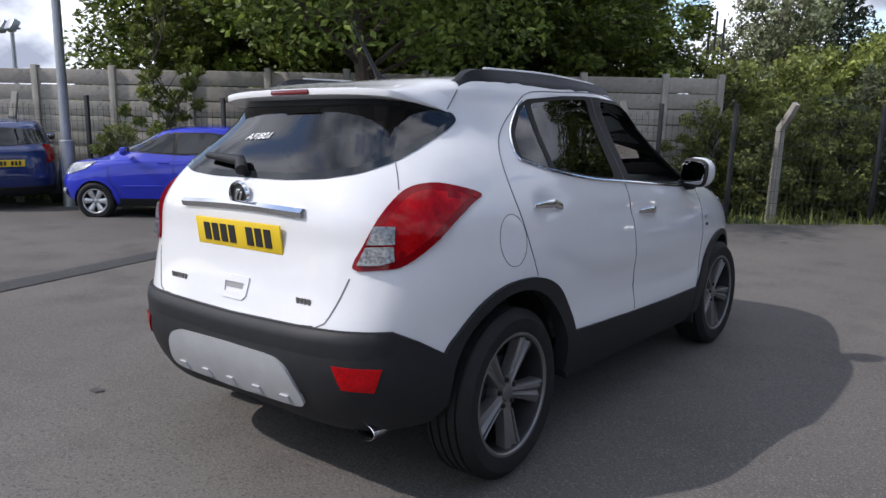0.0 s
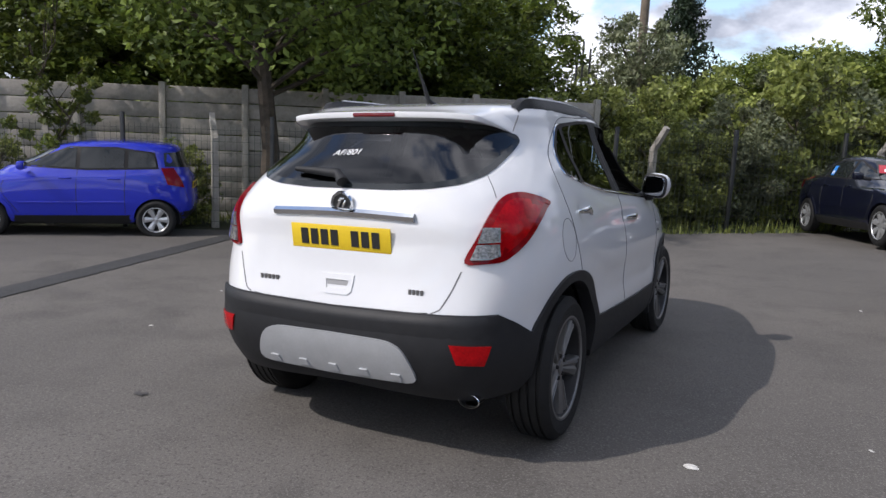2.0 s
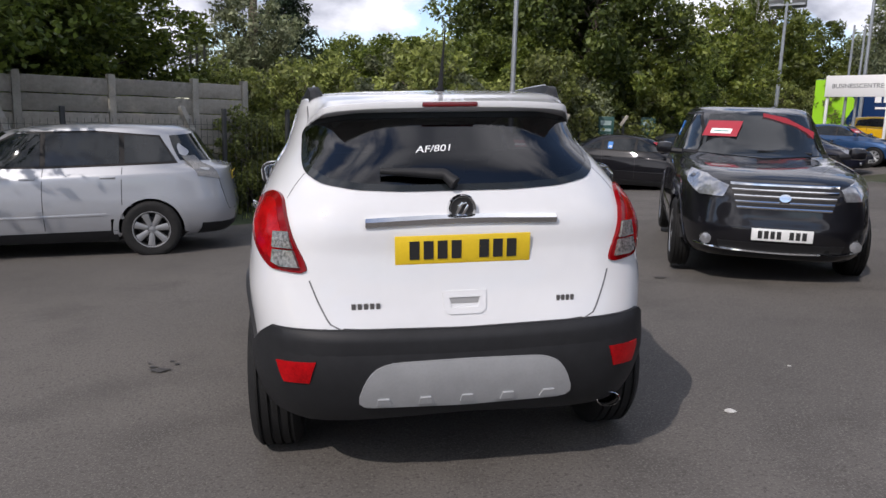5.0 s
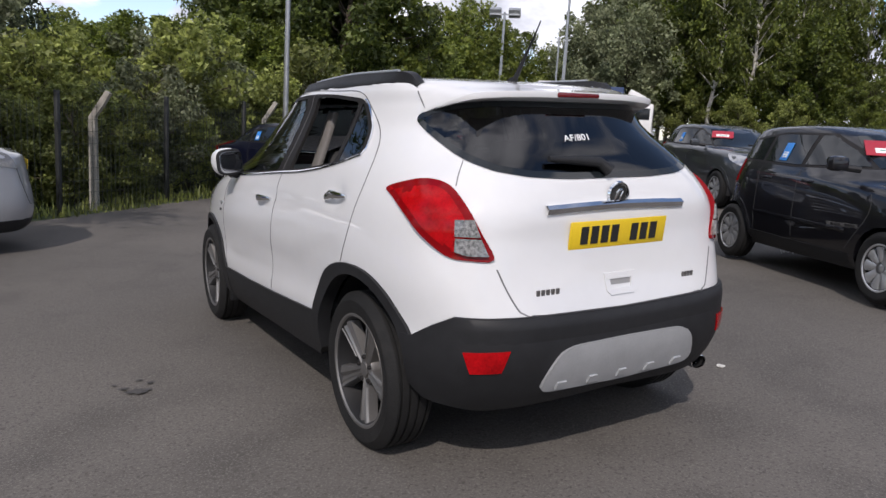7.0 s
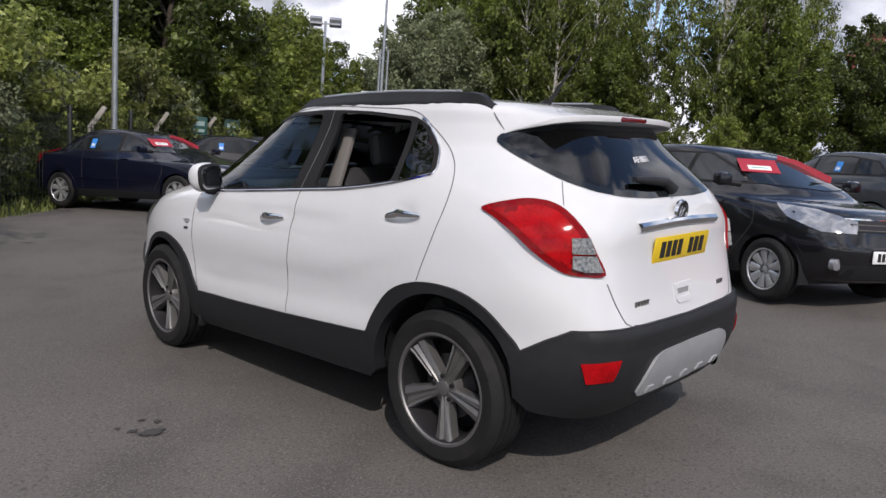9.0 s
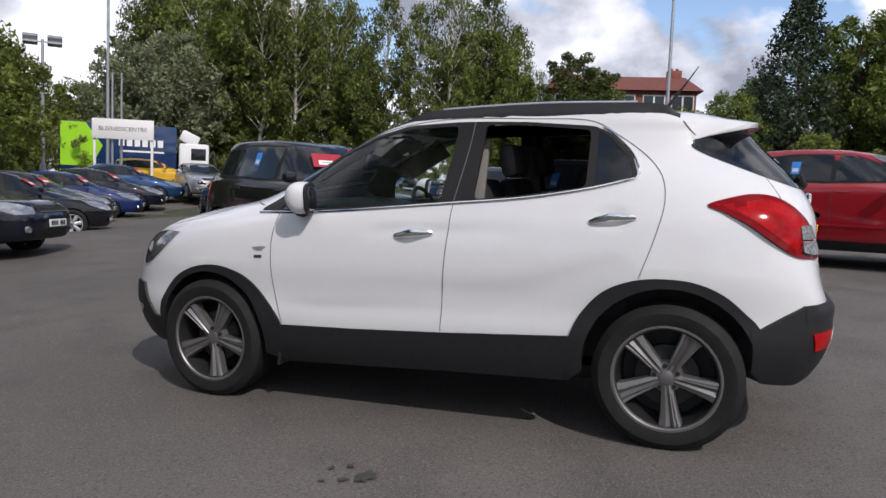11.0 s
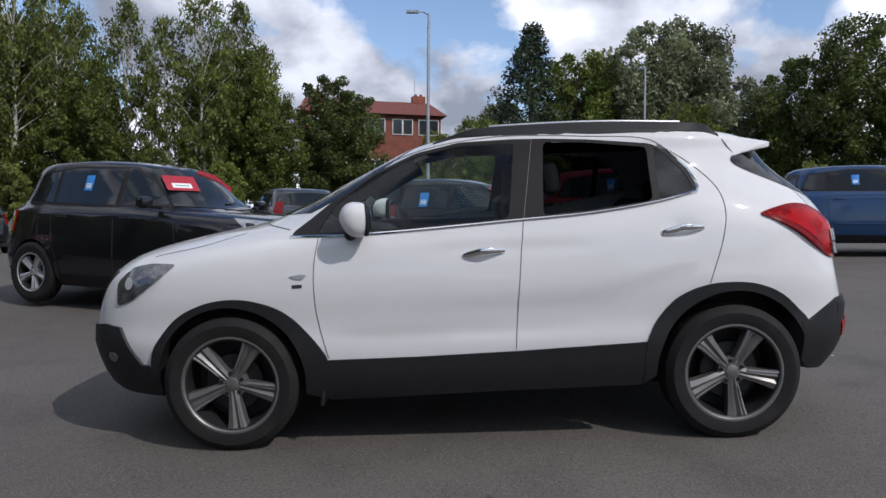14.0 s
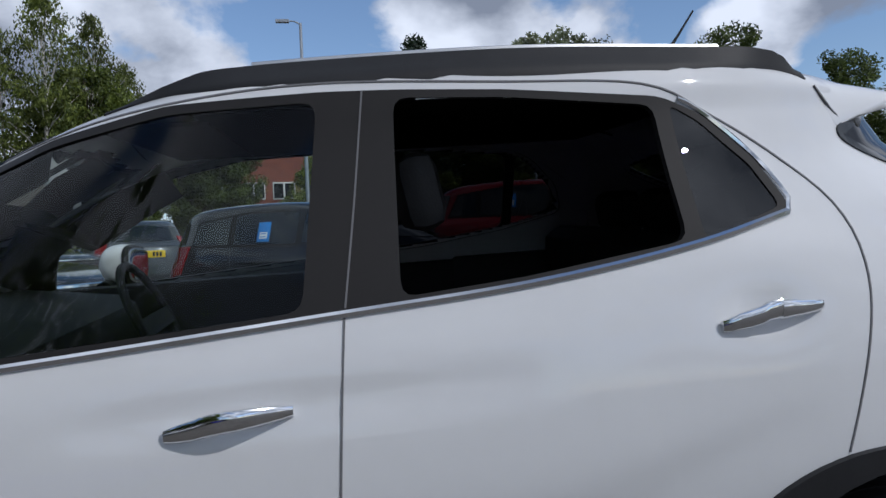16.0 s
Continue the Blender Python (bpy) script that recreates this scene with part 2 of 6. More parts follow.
def smooth_line(pts, step, closed):
    """Points along a polyline at even steps; its corners stay."""
    out = []
    n = len(pts)
    for i in range(n if closed else n - 1):
        a, b = pts[i], pts[(i + 1) % n]
        k = max(1, round(math.dist(a, b) / step))
        out += [tuple(a[q] + (b[q] - a[q]) * s / k for q in range(len(a))) for s in range(k)]
    return out if closed else out + [tuple(pts[-1])]


def curve_line(pts, step, closed=False):
    """The same along a Catmull-Rom curve through the points."""
    out, n = [], len(pts)
    P = [np.array(p, float) for p in pts]
    for i in range(n if closed else n - 1):
        a, b = P[i], P[(i + 1) % n]
        z = P[i - 1] if closed or i else 2 * a - b
        c = P[(i + 2) % n] if closed or i + 2 < n else 2 * b - a
        k = max(1, round(float(np.linalg.norm(b - a)) / step))
        for s in range(k):
            t = s / k
            out.append(tuple(0.5 * (2 * a + (b - z) * t + (2 * z - 5 * a + 4 * b - c) * t * t + (3 * a - z - 3 * b + c) * t ** 3)))
    return out if closed else out + [tuple(P[-1])]


def inset(poly, d):
    """The polygon drawn in by d (out by a minus)."""
    area = sum(poly[i - 1][0] * poly[i][1] - poly[i][0] * poly[i - 1][1] for i in range(len(poly)))
    s = 1 if area > 0 else -1
    out = []
    for i in range(len(poly)):
        a, b, c = (np.array(poly[k % len(poly)]) for k in (i - 1, i, i + 1))
        u, v = (b - a) / (np.linalg.norm(b - a) + 1e-9), (c - b) / (np.linalg.norm(c - b) + 1e-9)
        n = np.array((-(u + v)[1], (u + v)[0]))
        n /= np.linalg.norm(n) + 1e-9
        cosine = max(0.35, float(n @ np.array((-u[1], u[0]))))
        out.append(tuple(b + n * s * d / cosine))
    return out


def rounded(poly, r, n=4):
    """The polygon with its corners rounded off."""
    out = []
    for i in range(len(poly)):
        a, b, c = (np.array(poly[k % len(poly)], float) for k in (i - 1, i, i + 1))
        la, lc = np.linalg.norm(a - b), np.linalg.norm(c - b)
        p, q = b + (a - b) * min(0.45, r / la), b + (c - b) * min(0.45, r / lc)
        out += [tuple((1 - t) ** 2 * p + 2 * t * (1 - t) * b + t * t * q) for t in np.linspace(0, 1, n)]
    return out


class Skin:
    """A car's outer surface, made of rings from bonnet to tail; parts are laid on it by casting rays."""

    def __init__(self, levels, rings=9, across=64, pitch=0.035, press=None):
        lv = np.array(levels, float)
        rows = []
        for i in range(len(lv) - 1):
            a, b = lv[i], lv[i + 1]
            z = lv[i - 1] if i else 2 * a - b
            c = lv[i + 2] if i + 2 < len(lv) else 2 * b - a
            k = max(2, min(rings, round(abs(b - a)[:5].max() / pitch)))
            for s in range(k):
                t = s / k
                rows.append(0.5 * (2 * a + (b - z) * t + (2 * z - 5 * a + 4 * b - c) * t * t + (3 * a - z - 3 * b + c) * t ** 3))
        rows.append(lv[-1])
        self.verts, self.faces = [], []
        us = [0.5 - 0.5 * math.cos(math.pi * (i / across)) for i in range(across + 1)]
        us = [0.5 * u + 0.5 * i / across for i, u in enumerate(us)]
        for zf, yf, zr, yr, w, pf, pr, crown in rows:
            yc, half = (yf + yr) / 2, (yf - yr) / 2
            ring = []
            for u in us:
                c, s = math.cos(math.pi * u), max(0.0, math.sin(math.pi * u))
                p = pf if c > 0 else pr
                eta = math.copysign(abs(c) ** (2 / p), c)
                f = (1 - eta) / 2
                ring.append((max(0.0, w) * s ** (2 / p), yc + half * eta, zf + (zr - zf) * f + crown * (1 - eta * eta)))
            self.verts.append([(x - press(y, z) * min(1.0, x / 0.4), y, z) for x, y, z in ring] if press else ring)
        n, k = len(self.verts), across + 1
        flat_v = [p for r in self.verts for p in r] + [(-x, y, z) for r in self.verts for x, y, z in r]
        for side in (0, 1):
            o = side * n * k
            for i in range(n - 1):
                for j in range(k - 1):
                    q = (o + i * k + j, o + i * k + j + 1, o + (i + 1) * k + j + 1, o + (i + 1) * k + j)
                    self.faces.append(q[::-1] if side else q)
        self.verts = flat_v
        from mathutils.bvhtree import BVHTree
        self.tree = BVHTree.FromPolygons(self.verts, self.faces)

    def flat2(self, mode, p):
        if mode == "cyl_rear" or mode == "cyl_front":
            cy, s = self.pole[mode]
            return (math.atan2(p[0], s * (p[1] - cy)) * 0.85, p[2])
        return (p[1], p[2]) if mode in ("left", "right") else (p[0], p[2]) if mode in ("rear", "front") else (p[0], p[1])

    def cast(self, mode, a, b):
        if mode == "cyl_rear" or mode == "cyl_front":
            cy, s = self.pole[mode]
            d = Vector((-math.sin(a / 0.85), -s * math.cos(a / 0.85), 0))
            o = Vector((0, cy, b)) - d * 6
        else:
            d = Vector({"left": (1, 0, 0), "right": (-1, 0, 0), "rear": (0, 1, 0), "front": (0, -1, 0), "top": (0, 0, -1)}[mode])
            o = (Vector((0, a, b)) if mode in ("left", "right") else Vector((a, 0, b)) if mode in ("rear", "front") else Vector((a, b, 0))) - d * 6
        o += Vector((0.00013, 0.00017, 0.00011))
        hit, normal, _, _ = self.tree.ray_cast(o, d)
        if hit is None:
            hit, normal, _, _ = self.tree.find_nearest(o + d * 5.2)
        return hit, (normal if normal.dot(d) < 0 else -normal), d

    def patch(self, mode, poly, lift=0.004, back=0.012, step=0.03, hole=None, dome=0.0):
        """A sheet laid on the skin inside a polygon, with a rim that goes back into it."""
        from mathutils.geometry import delaunay_2d_cdt
        edge = smooth_line(poly, step, True)
        vs = [Vector(p) for p in edge]
        es = [(i, (i + 1) % len(edge)) for i in range(len(edge))]
        ring = []
        if hole:
            ring = smooth_line(hole, step, True)
            o = len(vs)
            vs += [Vector(p) for p in ring]
            es += [(o + i, o + (i + 1) % len(ring)) for i in range(len(ring))]
        xs, ys = [p[0] for p in edge], [p[1] for p in edge]
        g = step * 1.4
        small = inset(edge, step * 0.45)
        wide = inset(ring, -step * 0.45) if ring else None
        y = min(ys) + g * 0.5
        while y < max(ys):
            x = min(xs) + g * 0.5
            while x < max(xs):
                if inside(small, x, y) and not (wide and inside(wide, x, y)):
                    vs.append(Vector((x, y)))
                x += g
            y += g
        V, _, F, _, _, _ = delaunay_2d_cdt(vs, es, [], 0, 1e-5)
        keep = []
        for f in F:
            cx, cy = sum(V[i][0] for i in f) / len(f), sum(V[i][1] for i in f) / len(f)
            if inside(edge, cx, cy) and not (ring and inside(ring, cx, cy)):
                keep.append(tuple(f))
        top, low = [], []
        cxm, cym = sum(xs) / len(xs), sum(ys) / len(ys)
        rx, ry = (max(xs) - min(xs)) / 2 + 1e-6, (max(ys) - min(ys)) / 2 + 1e-6
        for v in V:
            hit, nrm, d = self.cast(mode, v[0], v[1])
            e = max(0.0, 1 - ((v[0] - cxm) / rx) ** 2 - ((v[1] - cym) / ry) ** 2)
            top.append(hit + nrm * (lift + dome * e))
            low.append(hit + d * back)
        count = {}
        for f in keep:
            for i in range(len(f)):
                k = (f[i], f[(i + 1) % len(f)])
                count[frozenset(k)] = count.get(frozenset(k), []) + [k]
        n = len(V)
        faces = list(keep)
        for ks in count.values():
            if len(ks) == 1:
                a, b = ks[0]
                faces.append((b, a, a + n, b + n))
        bm = bmesh.new()
        made = [bm.verts.new(p) for p in top + low]
        for f in faces:
            try:
                bm.faces.new([made[i] for i in f])
            except ValueError:
                pass
        bmesh.ops.delete(bm, geom=[v for v in bm.verts if not v.link_faces], context="VERTS")
        return bm

    def ribbon(self, mode, line, width, lift=0.002, rise=0.0, step=0.03, curved=True):
        """A strip along a line on the skin."""
        pts = curve_line(line, step) if curved else smooth_line(line, step, False)
        vs, fs = [], []
        for i, p in enumerate(pts):
            a, b = np.array(pts[max(i - 1, 0)]), np.array(pts[min(i + 1, len(pts) - 1)])
            d = (b - a) / (np.linalg.norm(b - a) + 1e-9)
            nn = np.array((-d[1], d[0]))
            for s, h in ((-1, -0.003), (-0.9, lift), (0, lift + rise), (0.9, lift), (1, -0.003)):
                q = np.array(p) + nn * s * width / 2
                hit, nrm, _ = self.cast(mode, q[0], q[1])
                vs.append(hit + nrm * h)
        for i in range(len(pts) - 1):
            for s in range(4):
                fs.append((i * 5 + s, i * 5 + s + 1, i * 5 + s + 6, i * 5 + s + 5))
        return vs, fs

    def shell(self, cut):
        """The skin with openings: cut(x, y, z) is true where there is none."""
        fs = []
        for f in self.faces:
            c = [sum(self.verts[i][q] for i in f) / 4 for q in range(3)]
            if not cut(*c):
                fs.append(f)
        bm = bmesh.new()
        vs = [bm.verts.new(v) for v in self.verts]
        for f in fs:
            try:
                bm.faces.new([vs[i] for i in f])
            except ValueError:
                pass
        bmesh.ops.remove_doubles(bm, verts=bm.verts[:], dist=0.0015)
        bmesh.ops.delete(bm, geom=[v for v in bm.verts if not v.link_faces], context="VERTS")
        return bm


# ---- wheels ----
def wheel_meshes(r, rim, width, spokes, style):
    """Tyre, rim, spokes and nuts round the x axis, outer side at +x."""
    w = width / 2
    prof = [(rim - 0.012, -w * 0.86), (rim + 0.012, -w * 0.95), ((r + rim) / 2, -w), (r - 0.025, -w * 0.93), (r - 0.006, -w * 0.76)]
    for g in (-0.57, -0.19, 0.19, 0.57):
        prof += [(r, w * (g - 0.14)), (r, w * (g - 0.055)), (r - 0.011, w * (g - 0.045)), (r - 0.011, w * (g + 0.045)), (r, w * (g + 0.055)), (r, w * (g + 0.14))]
    prof += [(r - 0.006, w * 0.76), (r - 0.025, w * 0.93), ((r + rim) / 2 + 0.012, w), ((r + rim) / 2, w * 0.99), (rim + 0.012, w * 0.95), (rim - 0.012, w * 0.86)]
    tyre = lathe(prof, seg=48)
    barrel = lathe([(rim + 0.004, w * 0.9), (rim - 0.004, w * 0.92), (rim - 0.018, w * 0.82), (rim - 0.03, w * 0.2), (rim - 0.035, -w * 0.7), (0.06, -w * 0.72)], seg=48)
    lip = lathe([(rim + 0.006, w * 0.88), (rim + 0.004, w * 0.93), (rim - 0.006, w * 0.93), (rim - 0.014, w * 0.84)], seg=48)
    face, strips = [], []
    for i in range(spokes):
        a = 2 * math.pi * i / spokes + radians(60)
        if style == "alloy":
            rows = [(0.035, 0.026, 0.60), (0.075, 0.030, 0.66), (rim * 0.55, 0.038, 0.72), (rim - 0.05, 0.048, 0.78), (rim - 0.006, 0.062, 0.82)]
        else:
            rows = [(0.05, 0.030, 0.72), (0.1, 0.036, 0.78), (rim - 0.045, 0.044, 0.84), (rim - 0.005, 0.058, 0.82)]
        vs, fs = [], []
        for d, h, out in rows:
            for s, drop in ((-1, 0.05), (-0.92, 0.008), (-0.35, 0.0), (0, 0.012 if style == "alloy" else 0.0), (0.35, 0.0), (0.92, 0.008), (1, 0.05)):
                vs.append((w * out - drop, d * math.cos(a) - s * h * math.sin(a), d * math.sin(a) + s * h * math.cos(a)))
        for q in range(len(rows) - 1):
            for s in range(6):
                fs.append((q * 7 + s, q * 7 + s + 1, q * 7 + s + 8, q * 7 + s + 7))
        face.append((vs, fs))
        if style == "alloy":
            ev, ef = [], []
            for d, h, out in rows[1:]:
                for s, rise in ((0.60, 0.001), (0.66, 0.004), (0.84, 0.002), (0.92, -0.008)):
                    ev.append((w * out + rise, d * math.cos(a) - s * h * math.sin(a), d * math.sin(a) + s * h * math.cos(a)))
            for q in range(len(rows) - 2):
                for s in range(3):
                    ef.append((q * 4 + s, q * 4 + s + 1, q * 4 + s + 5, q * 4 + s + 4))
            strips.append((ev, ef))
    hub = lathe([(0.0, w * 0.66), (0.026, w * 0.655), (0.033, w * 0.63), (0.034, w * 0.58), (0.07, w * 0.56), (0.075, w * 0.40), (0.075, -w * 0.6)], seg=28)
    nuts = []
    for i in range(5):
        a = 2 * math.pi * (i + 0.5) / 5 + radians(60)
        nuts.append(moved(lathe([(0.0, w * 0.68), (0.009, w * 0.67), (0.012, w * 0.55)], seg=8), Matrix.Translation((0, 0.055 * math.cos(a), 0.055 * math.sin(a)))))
    disc = lathe([(0.05, w * 0.12), (0.145, w * 0.12), (0.15, w * 0.02), (0.05, w * 0.02)], seg=32)
    return tyre, barrel, lip, face, strips, hub, nuts, disc


WHEEL_CACHE = {}


def add_wheel(car, centre, side, r=0.345, rim=0.247, width=0.21, spokes=5, style="alloy", mat=None, steer=0.0, label=""):
    key = (r, rim, width, spokes, style)
    if key not in WHEEL_CACHE:
        tyre, barrel, lip, face, strips, hub, nuts, disc = wheel_meshes(r, rim, width, spokes, style)
        made = []
        # rim barrel and brake disc get the painted pocket shade, not their metal colour
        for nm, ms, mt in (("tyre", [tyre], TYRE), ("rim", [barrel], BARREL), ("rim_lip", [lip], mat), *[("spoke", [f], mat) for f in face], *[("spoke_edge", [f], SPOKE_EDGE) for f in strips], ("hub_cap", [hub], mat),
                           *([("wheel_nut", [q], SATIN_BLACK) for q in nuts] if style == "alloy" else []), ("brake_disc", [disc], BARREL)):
            me = bpy.data.meshes.new(nm)
            v, f = merged(*ms)
            me.from_pydata(v, [], f)
            me.materials.append(mt)
            me.polygons.foreach_set("use_smooth", [True] * len(f))
            me.set_sharp_from_angle(angle=radians(35))
            made.append((nm, me))
        WHEEL_CACHE[key] = made
    made = WHEEL_CACHE[key]
    hold = new("wheel", made[0][1])
    hold.parent = car
    hold.matrix_local = pose(*centre, 0, 0, (180 if side < 0 else 0) + steer)
    if label:
        tagged(hold, label)
    for nm, me in made[1:]:
        o = new(nm, me)
        o.parent = hold
        if mat and nm in ("rim_lip", "spoke", "hub_cap") and me.materials[0] != mat:
            o.material_slots[0].link = "OBJECT"
            o.material_slots[0].material = mat
    return hold


def bars(count, w, h, depth=0.003, gap=0.28, skip=None):
    """Plain bars in place of characters, in the xz plane, facing -y."""
    pitch = w / count
    items = []
    for i in range(count):
        if i == skip:
            continue
        items.append(((-w / 2 + pitch * (i + 0.5), 0, 0), (pitch * (1 - gap), depth, h)))
    return boxes(items)


def add_plate(car, m, mat, w=0.52, h=0.111):
    bm = boxes([((0, 0, 0), (w, 0.008, h))], 0.003)
    p = part("number_plate", bm, mat, car)
    p.matrix_local = m
    pitch, me = w * 0.82 / 8, None
    for i in range(8):
        if i == 4:
            continue
        if me is None:
            b = part("plate_mark", boxes([((0, 0, 0), (pitch * 0.7, 0.003, h * 0.64))]), PLATE_BAR, p)
            me = b.data
        else:
            b = new("plate_mark", me)
            b.parent = p
        b.location = (-w * 0.41 + pitch * (i + 0.5), -0.0055, 0)
    return p


# ---- the white car ----
def lettering(txt, size, mat, parent, m, extrude=0.0006):
    """Writing in the built-in font, as a flat mesh."""
    cu = bpy.data.curves.new("lettering", "FONT")
    cu.body, cu.size, cu.align_x, cu.align_y, cu.extrude = txt, size, "CENTER", "CENTER", extrude
    o = new("lettering", cu)
    me = bpy.data.meshes.new_from_object(o.evaluated_get(bpy.context.evaluated_depsgraph_get()))
    bpy.data.objects.remove(o)
    me.materials.append(mat)
    ob = new("lettering", me)
    ob.parent = parent
    ob.matrix_local = m
    return ob


def mirrored(points):
    return [(-p[0], *p[1:]) for p in points]


def side_pts(skin, pts):
    return [(y, z) for y, z in pts]


def pillow(a, b, c, power, stop=-1.0):
    """A rounded block: a ball with its sides pressed flat; below stop (of y) it is cut off."""
    bm = bmesh.new()
    bmesh.ops.create_uvsphere(bm, u_segments=28, v_segments=18, radius=1)
    for v in bm.verts:
        x, y, z = (math.copysign(abs(q) ** power, q) for q in v.co)
        v.co = (x * a, max(y, stop) * b, z * c)
    return bm


def white_car(m):
    car = thing("compact_suv", m, "white compact SUV with black lower cladding and dark tinted rear glass", "car")
    lv = [
        # front z, front y, rear z, rear y, half width, roundness front, rear, crown
        (0.19, 3.22, 0.24, -0.47, 0.78, 3.4, 5.0, 0.0),
        (0.30, 3.38, 0.33, -0.63, 0.85, 3.6, 5.4, 0.0),
        (0.50, 3.46, 0.50, -0.715, 0.884, 3.6, 5.6, 0.0),
        (0.64, 3.45, 0.64, -0.715, 0.876, 3.6, 5.8, 0.0),
        (0.80, 3.40, 0.80, -0.672, 0.884, 3.5, 6.2, 0.0),
        (0.92, 3.31, 0.95, -0.650, 0.872, 3.4, 6.0, 0.0),
        (1.01, 3.13, 1.07, -0.645, 0.852, 3.3, 5.6, 0.0),
        (1.09, 2.79, 1.18, -0.605, 0.820, 3.2, 4.8, 0.0),
        (1.15, 2.47, 1.28, -0.535, 0.782, 3.4, 3.9, 0.01),
        (1.29, 2.14, 1.39, -0.43, 0.72, 3.9, 3.2, 0.015),
        (1.43, 1.86, 1.48, -0.345, 0.668, 4.4, 3.4, 0.02),
        (1.538, 1.63, 1.535, -0.29, 0.640, 4.6, 3.6, 0.03),
        (1.585, 1.45, 1.562, -0.22, 0.595, 4.6, 3.4, 0.04),
        (1.602, 1.27, 1.575, -0.15, 0.40, 4.2, 3.2, 0.045),
        (1.607, 1.13, 1.58, -0.10, 0.0, 2.6, 3.0, 0.046),
    ]
    def press(y, z):
        """The hollow pressed into the doors under a line that climbs to the rear arch."""
        line = 0.575 + 0.30 * max(0.0, min(1.0, (1.75 - y) / 1.5)) ** 1.8
        ends = max(0.0, min(1.0, (2.12 - y) / 0.25)) * max(0.0, min(1.0, (y - 0.12) / 0.3))
        d = z - line
        cups = sum(math.exp(-((y - a) / 0.066) ** 2 - ((z - b) / 0.044) ** 2) for a, b in ((1.255, 0.992), (0.255, 1.083)))
        return 0.010 * ends * math.exp(-(d / (0.035 if d > 0 else 0.11)) ** 2) + 0.020 * cups

    skin = Skin(lv, 16, 190, 0.02, press)
    skin.pole = {"cyl_rear": (0.30, -1), "cyl_front": (2.2, 1)}
    front_glass = [(2.10, 1.098), (1.81, 1.108), (1.125, 1.155), (1.075, 1.541), (1.36, 1.532), (1.59, 1.484), (1.82, 1.385), (2.02, 1.240)]
    rear_glass = [(0.950, 1.165), (0.71, 1.184), (0.390, 1.226), (0.388, 1.503), (0.70, 1.534), (0.925, 1.543)]
    quarter = [(0.354, 1.229), (0.30, 1.240), (0.172, 1.278), (0.204, 1.366), (0.295, 1.465), (0.352, 1.502)]
    dlo = [(2.23, 1.090), (1.81, 1.099), (1.09, 1.149), (0.71, 1.176), (0.39, 1.220), (0.160, 1.275), (0.195, 1.372), (0.29, 1.471), (0.37, 1.511),
           (0.70, 1.540), (0.91, 1.549), (1.07, 1.551), (1.36, 1.541), (1.59, 1.492), (1.82, 1.393), (2.03, 1.253)]
    half_glass = [(0.20, 1.190), (0.36, 1.200), (0.48, 1.222), (0.585, 1.262), (0.70, 1.325), (0.82, 1.385), (0.868, 1.415), (0.858, 1.443), (0.74, 1.477), (0.5, 1.495)]
    back_cyl = [(-a, b) for a, b in half_glass[::-1]] + half_glass
    screen = [(-0.60, 1.20), (0.0, 1.165), (0.60, 1.20), (0.58, 1.32), (0.50, 1.47), (0.44, 1.525), (0.0, 1.55), (-0.44, 1.525), (-0.50, 1.47), (-0.58, 1.32)]
    front_glass, rear_glass, quarter, dlo = rounded(front_glass, 0.03), rounded(rear_glass, 0.03), rounded(quarter, 0.018), rounded(dlo, 0.025)
    back_cyl = rounded(back_cyl, 0.03)
    dlo_in = inset(dlo, 0.003)
    scr_in, back_in = inset(screen, 0.02), inset(back_cyl, 0.014)

    def cut(x, y, z):
        if z < 0.33 or y < 0.75 and abs(x) > 0.55 and math.hypot(y / 1.01, z - 0.362) < 0.432 or abs(x) > 0.5 and math.hypot(y - 2.555, z - 0.362) < 0.402:
            return True
        if 1.05 < z < 1.56 and abs(x) > 0.45 and inside(dlo_in, y, z):
            return True
        if y > 1.5 and z > 1.12 and inside(scr_in, x, z):
            return True
        if y < 0.15 and z > 1.15:
            a, b = skin.flat2("cyl_rear", (x, y, z))
            return inside(back_in, a, b)
        return False

    part("body", skin.shell(cut), WHITE, car, "glossy white painted body shell")
    # rear glass with its dark rim
    hole = inset(back_cyl, 0.024)
    part("glass_rim", skin.patch("cyl_rear", back_cyl, 0.004, 0.01, 0.025, hole), DARK_GLASS, car)
    rg = part("rear_window", skin.patch("cyl_rear", inset(back_cyl, 0.022), 0.003, -0.001, 0.04), PRIVACY, car, "dark tinted curved rear window")
    hole = inset(screen, 0.035)
    part("screen_rim", skin.patch("front", screen, 0.004, 0.01, 0.03, hole), DARK_GLASS, car)
    part("windscreen", skin.patch("front", inset(screen, 0.033), 0.003, -0.001, 0.05), CLEAR, car, "clear sloping windscreen")
    tail = [(-0.80, -0.165, 1.145), (-0.755, -0.27, 1.178), (-0.705, -0.36, 1.188), (-0.658, -0.44, 1.165), (-0.625, -0.51, 1.090), (-0.596, -0.56, 0.995),
            (-0.575, -0.60, 0.905), (-0.65, -0.56, 0.903), (-0.70, -0.51, 0.912), (-0.728, -0.46, 0.942), (-0.752, -0.40, 0.988), (-0.778, -0.32, 1.055), (-0.80, -0.23, 1.112)]
    clear = ([(-0.613, -0.535, 1.048), (-0.668, -0.50, 1.046), (-0.676, -0.51, 0.990), (-0.606, -0.56, 0.988)],
             [(-0.604, -0.56, 0.981), (-0.677, -0.515, 0.983), (-0.681, -0.515, 0.933), (-0.652, -0.55, 0.919), (-0.590, -0.585, 0.917)])
